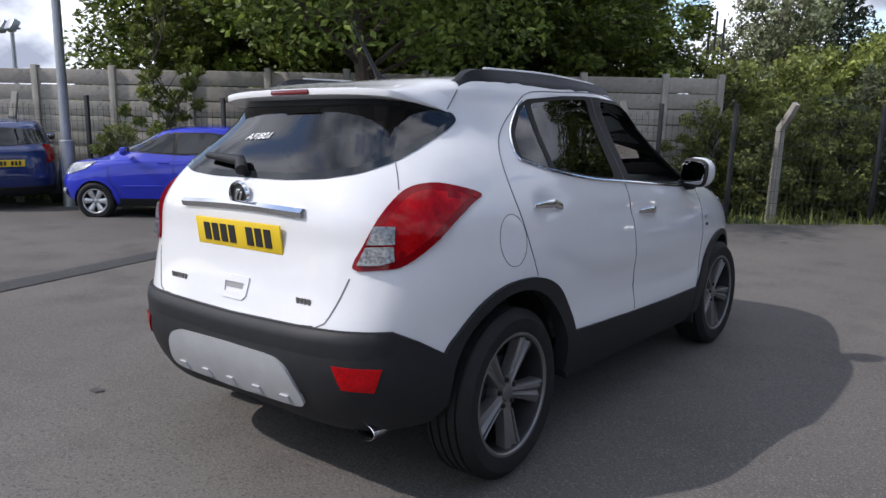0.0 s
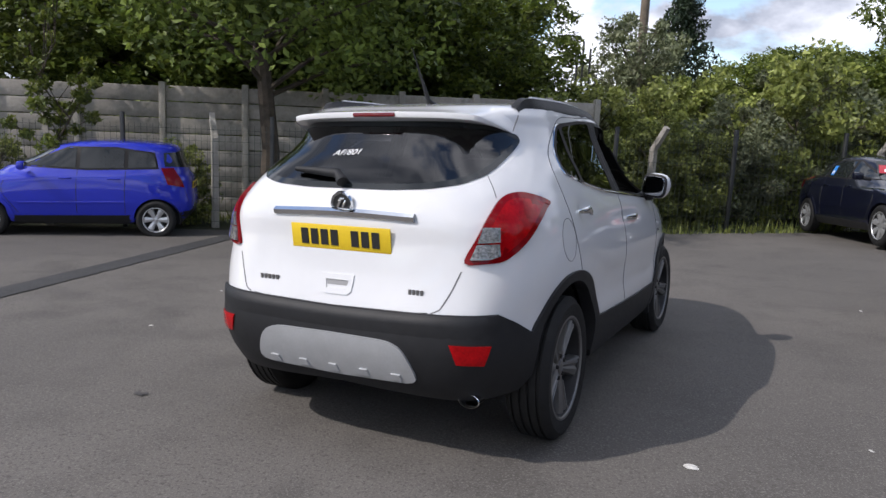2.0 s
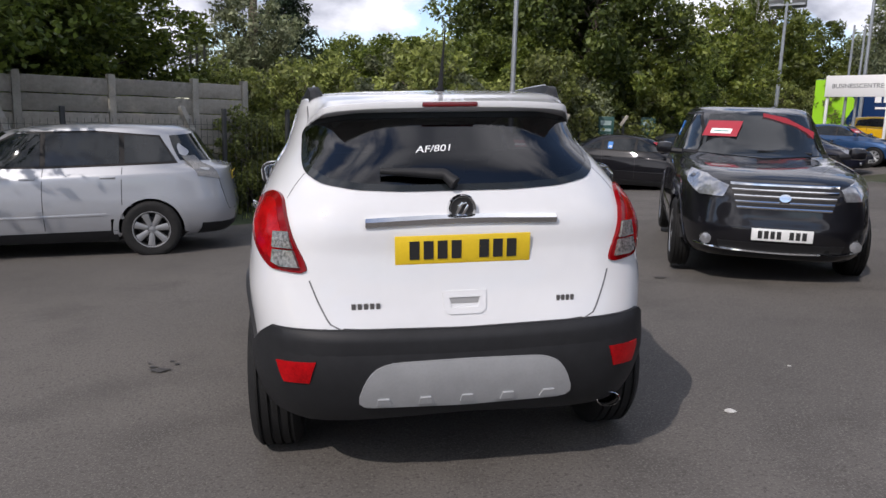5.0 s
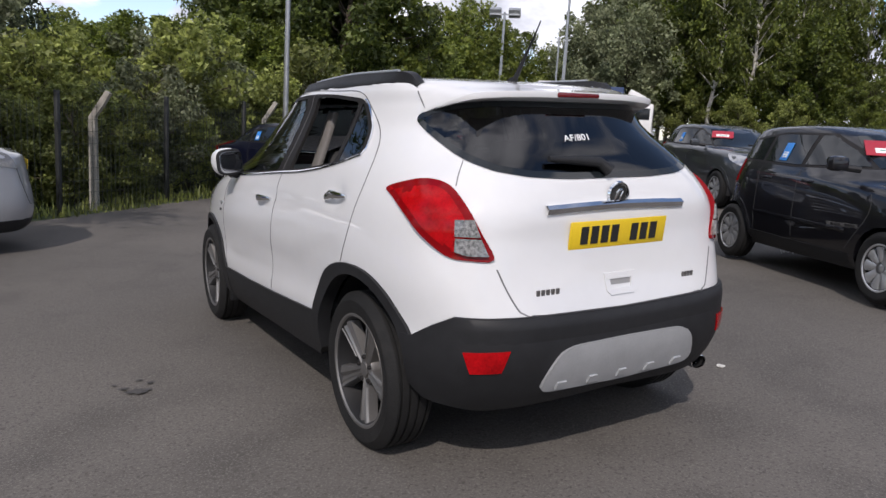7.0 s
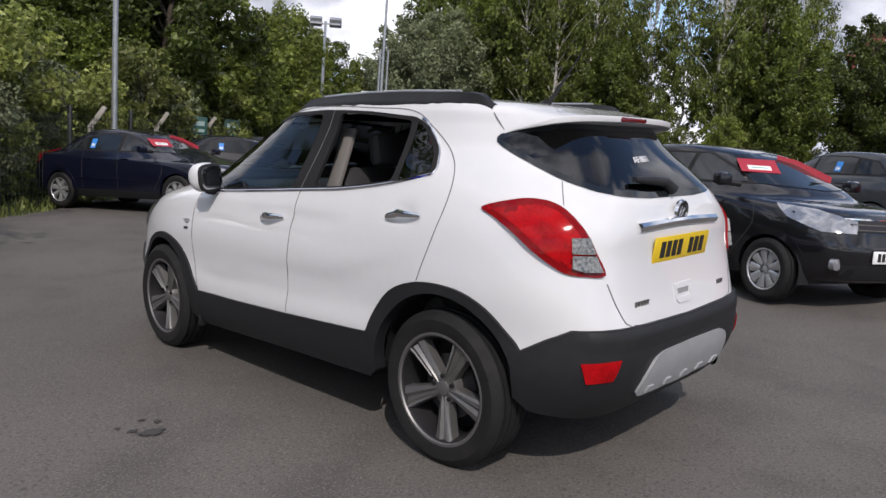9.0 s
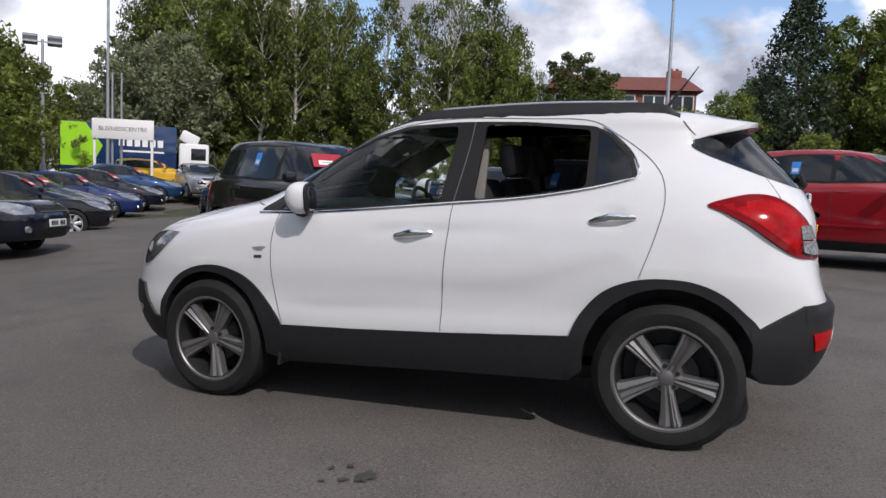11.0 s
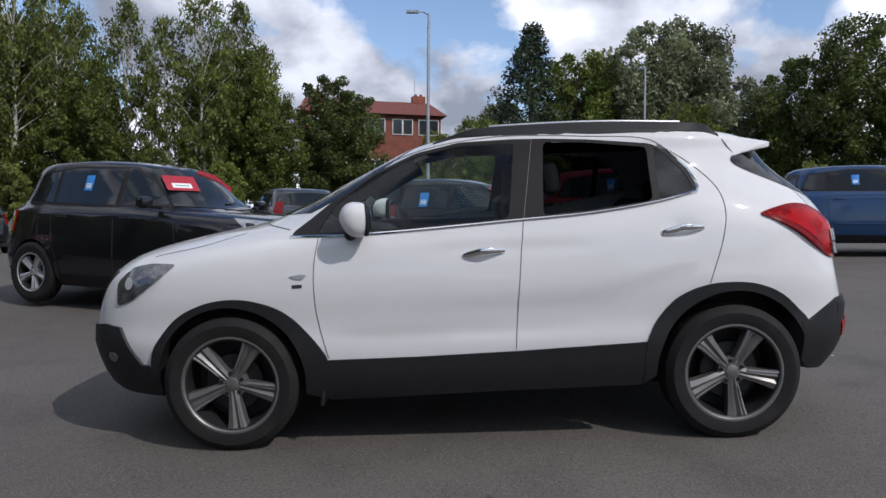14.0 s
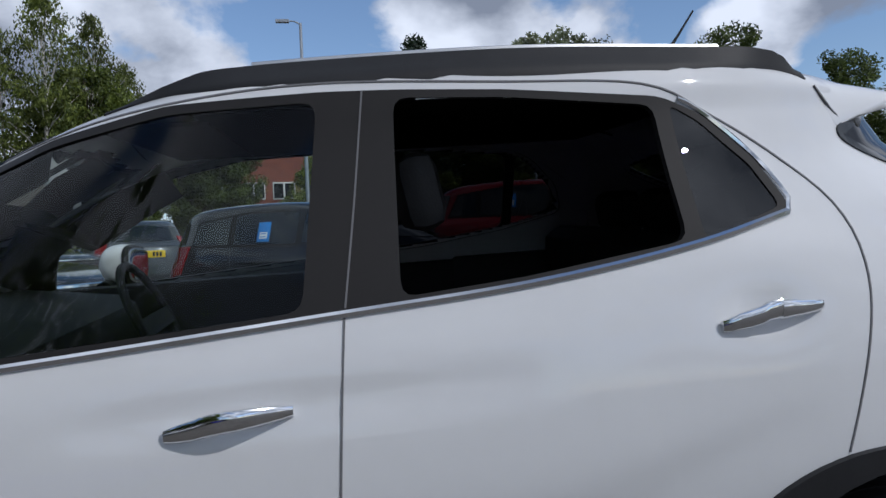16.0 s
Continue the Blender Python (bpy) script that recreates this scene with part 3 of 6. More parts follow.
    for side, s in (("left", -1), ("right", 1)):
        flip = (lambda q: q) if s < 0 else mirrored
        part("window_surround", frame_patch(skin, side, inset(dlo, -0.010), (front_glass, rear_glass, quarter)), SATIN_BLACK, car,
             "satin black window surround and pillar")
        if s < 0:
            part("side_window", skin.patch(side, inset(front_glass, -0.004), 0.0015, -0.001, 0.05), CLEAR, car, "clear front door window")
        else:
            part("side_window", skin.patch(side, inset(rear_glass, -0.004), 0.0015, -0.001, 0.05), PRIVACY, car, "dark tinted rear door window")
        part("quarter_window", skin.patch(side, inset(quarter, -0.004), 0.0015, -0.001, 0.05), PRIVACY, car, "small tinted quarter window")
        part("chrome_strip", skin.ribbon(side, [(2.24, 1.083), (1.81, 1.093), (1.09, 1.143), (0.71, 1.171), (0.39, 1.215), (0.160, 1.266)], 0.014, 0.005, 0.004), CHROME, car)
        part("chrome_strip", skin.ribbon(side, [(0.160, 1.266), (0.146, 1.294), (0.186, 1.385), (0.285, 1.487), (0.33, 1.514)], 0.011, 0.005, 0.003), CHROME, car)
        part("pillar_seam", skin.ribbon(side, [(0.985, 1.560), (1.015, 1.36), (1.050, 1.155)], 0.004, 0.0055), SEAM, car)
        for line in ([(2.09, 1.085), (2.112, 0.91), (2.10, 0.69), (2.05, 0.475)], [(0.985, 1.56), (1.015, 1.36), (1.052, 1.145), (1.085, 0.80), (1.105, 0.50)],
                     [(2.05, 1.30), (1.82, 1.425), (1.59, 1.512), (1.36, 1.558), (1.07, 1.581), (0.70, 1.568), (0.40, 1.550), (0.262, 1.478), (0.128, 1.38), (0.046, 1.28), (0.026, 1.16), (0.06, 1.01), (0.13, 0.81)],
                     [(2.25, 1.12), (2.42, 1.145)]):
            part("door_seam", skin.ribbon(side, line, 0.004, 0.0022), SEAM, car)
        # wheel arch cladding
        for yc, outer in ((0.0, [(0.455, 0.50), (0.395, 0.63), (0.295, 0.74), (0.16, 0.798), (0.02, 0.812), (-0.12, 0.797), (-0.24, 0.745), (-0.335, 0.66), (-0.40, 0.585), (-0.43, 0.46), (-0.43, 0.34)]),
                          (2.555, [(3.00, 0.30), (2.975, 0.49), (2.93, 0.575), (2.83, 0.685), (2.70, 0.752), (2.56, 0.780), (2.42, 0.770), (2.28, 0.720), (2.17, 0.625), (2.05, 0.46), (2.05, 0.26)])):
            out = curve_line(outer, 0.04)
            rx, rz = (0.396, 0.408) if yc == 0.0 else (0.386, 0.380)
            inn = [(yc + rx * math.cos(a), 0.362 + rz * math.sin(a)) for a in np.linspace(radians(-10), radians(190), 26)]
            if yc == 0.0:
                out = [(0.46, 0.30)] + out
                poly = out + [p for p in reversed(inn) if p[1] > 0.30]
            else:
                poly = out + list(inn[::-1])
            part("arch_cladding", skin.patch(side, poly, 0.014, 0.05, 0.035), CLADDING, car, "matt black wheel arch cladding")
            lin = lathe([(0.10, -0.23), (rz + 0.006, -0.22), (rz + 0.012, -0.10), (rz + 0.004, -0.03)], seg=40)
            lin = ([(x - (0.05 if y * s < -0.3 and x > -0.09 and yc == 0.0 else 0), y, z) for x, y, z in lin[0]], lin[1])
            lin = (lin[0], [q for q in lin[1] if min(lin[0][k][2] for k in q) > -0.06])
            lin = moved(lin, pose(s * 0.83, yc, 0.362, 0, 0, 0 if s > 0 else 180))
            part("arch_liner", lin, CLADDING, car)
        sill = [(2.05, 0.468), (1.60, 0.475), (1.10, 0.492), (0.45, 0.522), (0.45, 0.30), (1.20, 0.285), (2.05, 0.255)]
        part("sill_cladding", skin.patch(side, sill, 0.012, 0.06, 0.05), CLADDING, car, "matt black sill cladding")
        # handles in shallow cups
        for y0, y1, z0, z1 in ((1.362, 1.150, 0.974, 0.994), (0.362, 0.148, 1.064, 1.086)):
            ym = (y0 + y1) / 2
            vs, fs, n = [], [], 17
            for k, t in enumerate(np.linspace(0, 1, n)):
                yy, zz = y0 + (y1 - y0) * t, z0 + (z1 - z0) * t
                hit, nrm, _ = skin.cast(side, yy, zz)
                cup = 0.016 * math.exp(-((yy - ym) / 0.062) ** 2)
                swell = math.sin(math.pi * min(1.0, 0.04 + t * 0.92)) ** 0.55
                tall, deep = 0.006 + 0.015 * swell * (1.0 - 0.35 * t), 0.004 + 0.009 * swell
                mid = hit + nrm * (0.004 + cup + 0.020 * math.sin(math.pi * t) ** 0.7)
                for a in np.linspace(0, 2 * math.pi, 13)[:-1]:
                    c, q = math.cos(a), math.sin(a)
                    vs.append(mid + nrm * deep * math.copysign(abs(c) ** 0.7, c) + Vector((0, 0, tall * math.copysign(abs(q) ** 0.8, q))))
            for k in range(n - 1):
                for a in range(12):
                    fs.append((k * 12 + a, k * 12 + (a + 1) % 12, (k + 1) * 12 + (a + 1) % 12, (k + 1) * 12 + a))
            fs += [tuple(range(12)), tuple(range((n - 1) * 12, n * 12))[::-1]]
            part("door_handle", (vs, fs), CHROME, car, "chrome bar door handle")
        # lamps at the back
        q = [skin.flat2("cyl_rear", p) for p in flip(tail)]
        lamp = part("tail_light", skin.patch("cyl_rear", curve_line(q, 0.02, True), 0.010, 0.02, 0.02, None, 0.014), RED_LENS, car, "wraparound red tail light")
        for lens in clear:
            q = [skin.flat2("cyl_rear", p) for p in flip(lens)]
            part("reversing_lens", skin.patch("cyl_rear", q, 0.027, 0.0, 0.02), CLEAR_LENS, lamp, "clear grey lens")
        core = inset(curve_line([skin.flat2("cyl_rear", p) for p in flip(tail)], 0.02, True), 0.024)
        part("brake_lens", skin.patch("cyl_rear", core, 0.0125, 0.0, 0.02, None, 0.014), RED_BRIGHT, lamp)
        fog = [(s * 0.553, -0.68, 0.575), (s * 0.700, -0.60, 0.570), (s * 0.684, -0.62, 0.492), (s * 0.578, -0.66, 0.497)]
        q = [skin.flat2("cyl_rear", p) for p in fog]
        part("rear_reflector", skin.patch("cyl_rear", q, 0.02, 0.0, 0.02), RED_BRIGHT, car, "red rear fog light and reflector")
        # headlamp
        head = rounded([(3.19, 0.735), (3.205, 0.85), (3.10, 0.93), (2.98, 0.955), (2.845, 0.955), (2.96, 0.86), (3.09, 0.77)], 0.02)
        hd = part("headlight", skin.patch(side, head, 0.006, 0.02, 0.025, None, 0.012), SMOKED_LENS, car, "smoky swept-back headlight")
        part("headlight_bulb", skin.patch(side, [(3.11 + 0.026 * math.cos(a), 0.85 + 0.03 * math.sin(a)) for a in np.linspace(0, 6.0, 14)], 0.017, 0.0, 0.02), SILVER_PLASTIC, hd)
        # mirror
        mir = part("door_mirror", pillow(0.086, 0.085, 0.086, 0.78, -0.5), WHITE, car, "white door mirror on a black stalk")
        for v in mir.data.vertices:
            v.co.y *= 1.0 + (4.0 if v.co.z < 0 else -1.2) * v.co.z
        mir.matrix_local = pose(s * 0.903, 1.885, 1.172, 0, s * 6, -s * 14)
        ed = part("mirror_edge", pillow(0.088, 0.014, 0.081, 0.58), CLADDING, mir)
        ed.location = (0, -0.044, 0)
        gl = part("mirror_glass", pillow(0.076, 0.004, 0.066, 0.52), MIRROR, mir)
        gl.location = (0, -0.0605, 0)
        hit, _, _ = skin.cast(side, 1.93, 1.10)
        part("mirror_stalk", tube([hit - Vector((s * 0.02, 0, 0.01)), hit + Vector((s * 0.06, -0.01, 0.0)), (s * 0.87, 1.90, 1.12)], [0.035, 0.032, 0.03], 10), CLADDING, car)
        # roof rail with its black foot
        rail = [(s * x, y, z) for x, y, z in ((0.505, 1.50, 1.560), (0.530, 1.34, 1.618), (0.546, 1.20, 1.636), (0.566, 0.68, 1.648), (0.558, 0.24, 1.638), (0.556, 0.10, 1.632), (0.552, 0.03, 1.612), (0.546, -0.02, 1.555))]
        pts = curve_line(rail, 0.04)
        vs, fs = [], []
        for i, (x, y, z) in enumerate(pts):
            e = min(1.0, min(i, len(pts) - 1 - i) / 5)
            wide = 0.108 - 0.05 * max(0.0, min(1.0, (0.10 - y) / 0.12)) ** 2 - 0.03 * max(0.0, min(1.0, (y - 1.2) / 0.2))
            while wide > 0.03 and skin.cast("top", x + s * wide, y)[0].z < 1.579:
                wide -= 0.004
            inner, outer = skin.cast("top", x - s * 0.045, y)[0], skin.cast("top", x + s * wide, y)[0]
            top = max(z, skin.cast("top", x, y)[0].z + 0.003)
            edge = 0.016 * e + 0.014
            col = [(-0.045, inner.z - 0.010), (-0.016 * e - 0.006, top), (edge, top - 0.004)]
            for f in (0.25, 0.5, 0.75, 1.0):
                dx = edge + (wide - edge) * f
                chord = (top - 0.004) * (1 - f) + (outer.z + 0.004) * f
                col.append((dx, max(chord, skin.cast("top", x + s * dx, y)[0].z + 0.004)))
            col.append((wide + 0.001, outer.z - 0.008))
            vs += [(x + s * dx, y, zz) for dx, zz in col]
        for i in range(len(pts) - 1):
            for k in range(7):
                fs.append((i * 8 + k, i * 8 + k + 1, i * 8 + k + 9, i * 8 + k + 8))
        rr = part("roof_rail", (vs, fs), CLADDING, car, "black roof rail with a silver top bar")
        bar = [(x, y, z + 0.001) for x, y, z in pts if 0.16 < y < 1.22]
        part("rail_bar", tube(bar, [0.008] * len(bar), 8), ALLOY_BRIGHT, rr)
        # badge on the wing
        part("wing_badge", skin.patch(side, [(2.235, 0.893), (2.165, 0.903), (2.147, 0.897), (2.172, 0.876), (2.205, 0.878)], 0.006, 0.0, 0.02), ALLOY_BRIGHT, car)
        part("wing_letter", skin.patch(side, [(2.222, 0.85), (2.172, 0.852), (2.172, 0.835), (2.222, 0.833)], 0.003, 0.0, 0.02), GAP, car)
        # rear bumper side seam, gate seam
        part("tailgate_seam", skin.ribbon("cyl_rear", [skin.flat2("cyl_rear", p) for p in ((s * 0.56, -0.60, 0.87), (s * 0.535, -0.63, 0.79), (s * 0.495, -0.66, 0.71), (s * 0.46, -0.67, 0.692))], 0.005, 0.0012), SEAM, car)
        part("tailgate_seam", skin.ribbon("cyl_rear", [skin.flat2("cyl_rear", p) for p in ((s * 0.60, -0.42, 1.262), (s * 0.628, -0.44, 1.22), (s * 0.652, -0.46, 1.17))], 0.004, 0.001), SEAM, car)
        part("tailgate_seam", skin.ribbon(side, [(-0.105, 1.452), (-0.075, 1.485), (-0.048, 1.520), (-0.035, 1.538)], 0.004, 0.0045), SEAM, car)
        part("pillar_trim", skin.ribbon(side, [(2.22, 1.150), (2.03, 1.285), (1.82, 1.425), (1.62, 1.515)], 0.085, -0.012), SATIN_BLACK, car)
        part("mud_flap", boxes([((s * 0.78, 2.09, 0.27), (0.15, 0.02, 0.09), (8, 0, 0))], 0.006), CLADDING, car)
        part("fuel_flap_seam", skin.ribbon("right", [(-0.02 + 0.085 * math.cos(a), 0.965 + 0.10 * math.sin(a)) for a in np.linspace(0, 2 * math.pi, 25)], 0.0035, 0.001), SEAM, car) if s > 0 else None
    # rear bumper, silver skid plate, lower valance
    bump = [(-0.865, -0.385, 0.60), (-0.835, -0.425, 0.597), (-0.79, -0.515, 0.655), (-0.745, -0.60, 0.697), (-0.50, -0.70, 0.690), (0.0, -0.715, 0.680), (0.50, -0.70, 0.690), (0.745, -0.60, 0.697), (0.79, -0.515, 0.655), (0.835, -0.425, 0.597),
            (0.865, -0.385, 0.60), (0.85, -0.405, 0.40), (0.80, -0.45, 0.345), (0.62, -0.58, 0.315), (0.0, -0.64, 0.335), (-0.62, -0.58, 0.315), (-0.80, -0.45, 0.345), (-0.85, -0.405, 0.40)]
    part("rear_bumper", skin.patch("cyl_rear", [skin.flat2("cyl_rear", p) for p in bump], 0.016, 0.09, 0.04), CLADDING, car, "matt black plastic rear bumper")
    skid = [(-0.435, 0.392), (-0.365, 0.525), (-0.30, 0.566), (0.0, 0.570), (0.30, 0.566), (0.365, 0.525), (0.435, 0.392), (0.0, 0.380)]
    sk = part("skid_plate", skin.patch("cyl_rear", rounded([(math.atan2(a, 0.99) * 0.85, b) for a, b in skid], 0.05), 0.026, 0.0, 0.03), SILVER_PLASTIC, car, "silver plastic skid plate")
    for i in range(5):
        x = -0.32 + 0.16 * i
        a = math.atan2(x, 0.99) * 0.85
        part("skid_rib", skin.patch("cyl_rear", [(a - 0.024, 0.402), (a - 0.017, 0.430), (a + 0.017, 0.430), (a + 0.024, 0.402)], 0.033, 0.0, 0.012), SILVER_PLASTIC, sk)
    # ledge along the top of the bumper
    vs, fs = [], []
    top = curve_line([skin.flat2("cyl_rear", p) for p in bump[3:8]], 0.02)
    for i, (a, b) in enumerate(top):
        e = min(1.0, min(i, len(top) - 1 - i) / 12)
        for drop, out in ((-0.002, 0.010), (0.004, 0.016), (0.030, 0.017 + 0.010 * e), (0.046, 0.017 + 0.010 * e), (0.095, 0.014)):
            hit, nrm, _ = skin.cast("cyl_rear", a, b - drop)
            vs.append(hit + nrm * out)
    for i in range(len(top) - 1):
        for k in range(4):
            fs.append((i * 5 + k, i * 5 + k + 1, i * 5 + k + 6, i * 5 + k + 5))
    part("bumper_ledge", (vs, fs), CLADDING, car)
    # front bumper
    fb = [(-0.70, 3.19, 0.625), (-0.62, 3.30, 0.635), (-0.40, 3.40, 0.60), (0.40, 3.40, 0.60), (0.62, 3.30, 0.635), (0.70, 3.19, 0.625), (0.765, 3.07, 0.44), (0.80, 2.97, 0.42), (0.76, 3.00, 0.27), (0.0, 3.3, 0.27), (-0.76, 3.00, 0.27), (-0.80, 2.97, 0.42), (-0.765, 3.07, 0.44)]
    part("front_bumper", skin.patch("cyl_front", [skin.flat2("cyl_front", p) for p in fb], 0.014, 0.06, 0.05), CLADDING, car, "matt black lower front bumper")
    for s in (-1, 1):
        spot = [skin.flat2("cyl_front", (s * 0.66, 3.22, 0.47))]
        part("fog_light", skin.patch("cyl_front", [(spot[0][0] + 0.022 * math.cos(a), 0.47 + 0.026 * math.sin(a)) for a in np.linspace(0, 6.0, 14)], 0.018, 0.0, 0.012), SMOKED_LENS, car, "small round front fog light")
    part("grille", skin.patch("front", [(-0.42, 0.72), (0.42, 0.72), (0.50, 0.90), (-0.50, 0.90)], 0.006, 0.01, 0.05), CLADDING, car)
    part("bonnet_seam", skin.ribbon("top", [(-0.62, 2.50), (-0.66, 2.75), (-0.60, 3.0)], 0.006, 0.001), GAP, car)
    part("bonnet_seam", skin.ribbon("top", [(0.62, 2.50), (0.66, 2.75), (0.60, 3.0)], 0.006, 0.001), GAP, car)
    # tailgate furniture
    chrome = part("chrome_bar", skin.ribbon("cyl_rear", [(-0.315, 1.078), (-0.15, 1.084), (0.0, 1.086), (0.15, 1.084), (0.315, 1.078)], 0.036, 0.012, 0.012), CHROME, car, "chrome bar above the number plate")
    hit, nrm, _ = skin.cast("rear", 0, 0.975)
    lean = math.degrees(math.atan2(-nrm.z, -nrm.y))
    add_plate(car, pose(0, hit.y - 0.010, 0.975, 8), YELLOW_PLATE)
    hit, nrm, _ = skin.cast("rear", 0, 1.125)
    bd = part("badge", merged(lathe([(0.053, -0.012), (0.057, 0.0), (0.052, 0.010), (0.045, 0.006), (0.044, -0.006)], axis="y", seg=36)), CHROME, car, "round chrome badge with a dark field")
    bd.matrix_local = pose(0, hit.y - 0.012, 1.125, 6)
    part("badge_field", lathe([(0.0, -0.002), (0.044, -0.002), (0.044, 0.008)], axis="y", seg=32), PLATE_BAR, bd)
    em = part("badge_emblem", boxes([((-0.010, -0.005, 0.004), (0.013, 0.01, 0.05), (0, 28, 0)), ((0.012, -0.005, -0.004), (0.012, 0.01, 0.048), (0, 28, 0)), ((0.0, -0.005, 0.018), (0.038, 0.01, 0.009), (0, -20, 0))], 0.004), CHROME, bd)
    hit, nrm, _ = skin.cast("rear", 0, 0.77)
    part("release_cup", skin.patch("rear", [(-0.085, 0.815), (0.085, 0.815), (0.08, 0.745), (0.06, 0.728), (-0.06, 0.728), (-0.08, 0.745)], 0.005, 0.01, 0.02, [(-0.06, 0.79), (0.06, 0.79), (0.052, 0.752), (-0.052, 0.752)]), WHITE, car)
    # flat grey sheet paints the shade under the cup's upper edge
    part("release_shade", skin.patch("rear", [(-0.058, 0.789), (0.058, 0.789), (0.051, 0.768), (-0.051, 0.768)], 0.0012, 0.0, 0.02), material("recess_shade_grey", (0.25, 0.25, 0.25), 0.5), car)
    for x0, w, n in ((-0.375, 0.115, 5), (0.395, 0.075, 4)):
        hit, nrm, _ = skin.cast("rear", x0, 0.772)
        b = part("model_lettering", bars(n, w, 0.022, 0.005, 0.35), ALLOY, car)
        turn = math.degrees(math.atan2(nrm.x, -nrm.y))
        b.matrix_local = pose(x0, hit.y - 0.003, 0.772, 6, 0, turn)
    part("tailgate_edge", skin.ribbon("rear", [(-0.46, 0.692), (-0.30, 0.682), (0, 0.678), (0.30, 0.682), (0.46, 0.692)], 0.009, 0.001), GAP, car)
    # spoiler with its lamp: the roof drawn out to an edge that thins towards the pillars
    vs, fs, rows = [], [], 14
    for i in range(49):
        t = -1 + 2 * i / 48
        a, e = 0.85 * t, 1 - max(0.0, (abs(t) - 0.86) / 0.14)
        low = float(np.interp(abs(a), (0.0, 0.5, 0.74, 0.86), (1.497, 1.495, 1.477, 1.444)))
        hit, _, d = skin.cast("cyl_rear", a, low)
        out = Vector((-0.4 * d.x, -d.y, 0))
        root = skin.cast("top", hit.x * 0.94, 0.04)[0]
        tip = Vector((hit.x * (1 - 0.07 * abs(t) * e), (-0.387 + 0.105 * abs(t) ** 3) * e + hit.y * (1 - e), (1.539 - 0.026 * abs(t) ** 3) * e + (low + 0.002) * (1 - e)))
        for k in range(10):
            f = k / 9
            p = root.lerp(tip, f)
            p.z = max(p.z, skin.cast("top", p.x, p.y)[0].z + (0.006 * e - 0.002) * min(1.0, 4 * f)) - (0.003 if k == 0 else 0.0)
            vs.append(p)
        drop = 0.002 + 0.023 * e
        vs += [tip + Vector((0, -0.002, -0.004)), tip + Vector((0, 0.002, -drop)), tip + Vector((0, 0.010, -drop - 0.004)), Vector((hit.x + out.x * 0.003, hit.y + out.y * 0.003, low + 0.003))]
    for i in range(48):
        for k in range(rows - 1):
            fs.append((i * rows + k, i * rows + k + 1, (i + 1) * rows + k + 1, (i + 1) * rows + k))
    sp = part("roof_spoiler", (vs, fs), WHITE, car, "white roof spoiler over the rear window")
    part("high_brake_light", boxes([((0, -0.384, 1.526), (0.23, 0.020, 0.022))], 0.008), RED_DARK, sp, "dark red high brake light strip")
    # wiper
    hit, nrm, _ = skin.cast("rear", -0.05, 1.215)
    arm = []
    for x, z in ((-0.02, 1.205), (-0.06, 1.238), (-0.18, 1.246), (-0.30, 1.252)):
        h, n2, _ = skin.cast("rear", x, z)
        arm.append(h + n2 * 0.028)
    wp = part("rear_wiper", tube(arm, [0.026, 0.022, 0.018, 0.012], 10), CLADDING, car, "black rear wiper at rest")
    for x, z, txt in ((-0.085, 1.345, "AF/801"),):
        h, n2, _ = skin.cast("rear", x, z)
        cu = bpy.data.curves.new("stock_mark", "FONT")
        cu.body, cu.size, cu.align_x, cu.align_y, cu.extrude, cu.shear = txt, 0.05, "CENTER", "CENTER", 0.0004, 0.3
        o = new("stock_mark", cu)
        dg = bpy.context.evaluated_depsgraph_get()
        me = bpy.data.meshes.new_from_object(o.evaluated_get(dg))
        bpy.data.objects.remove(o)
        ob = new("stock_mark", me)
        me.materials.append(material("white_marker", (0.75, 0.75, 0.75), 0.7))
        ob.parent = car
        ob.matrix_local = Matrix.Translation(h + n2 * 0.006) @ n2.to_track_quat("Z", "Y").to_matrix().to_4x4() @ pose(0, 0, 0, 0, 0, 4)
        tagged(ob, "white hand-written stock mark")
    # exhaust, underside, aerial
    part("exhaust_pipe", moved(lathe([(0.031, 0.12), (0.034, -0.055), (0.032, -0.057), (0.030, 0.0)], axis="y", seg=24), pose(0.612, -0.540, 0.314) @ Matrix.Diagonal((1.45, 1, 0.92, 1))), CHROME, car, "oval chrome exhaust tailpipe")
    part("pipe_bore", moved(lathe([(0.0, 0.06), (0.0308, 0.06), (0.0308, -0.045)], axis="y", seg=20), pose(0.612, -0.540, 0.314) @ Matrix.Diagonal((1.45, 1, 0.92, 1))), TYRE, car)
    part("underside", boxes([((0, 1.33, 0.26), (1.10, 3.1, 0.08)), ((0, -0.42, 0.33), (0.96, 0.22, 0.10)), ((0, 0, 0.33), (1.30, 0.12, 0.10)), ((0, 2.555, 0.33), (1.30, 0.12, 0.10))], 0.02), CLADDING, car)
    part("aerial", tube([(0.03, 0.14, 1.60), (0.03, 0.10, 1.63), (0.03, -0.03, 1.80), (0.03, -0.08, 1.87)], [0.03, 0.012, 0.004, 0.003], 8), CLADDING, car, "black whip aerial on the roof")
    # cabin
    part("cabin_floor", boxes([((0, 1.25, 0.42), (1.5, 1.5, 0.06)), ((0, 0.2, 0.42), (1.0, 1.0, 0.06)), ((0, -0.35, 0.66), (1.16, 0.42, 0.04)), ((0, 0.02, 0.80), (1.1, 0.06, 0.5), (-12, 0, 0))]), INTERIOR, car)
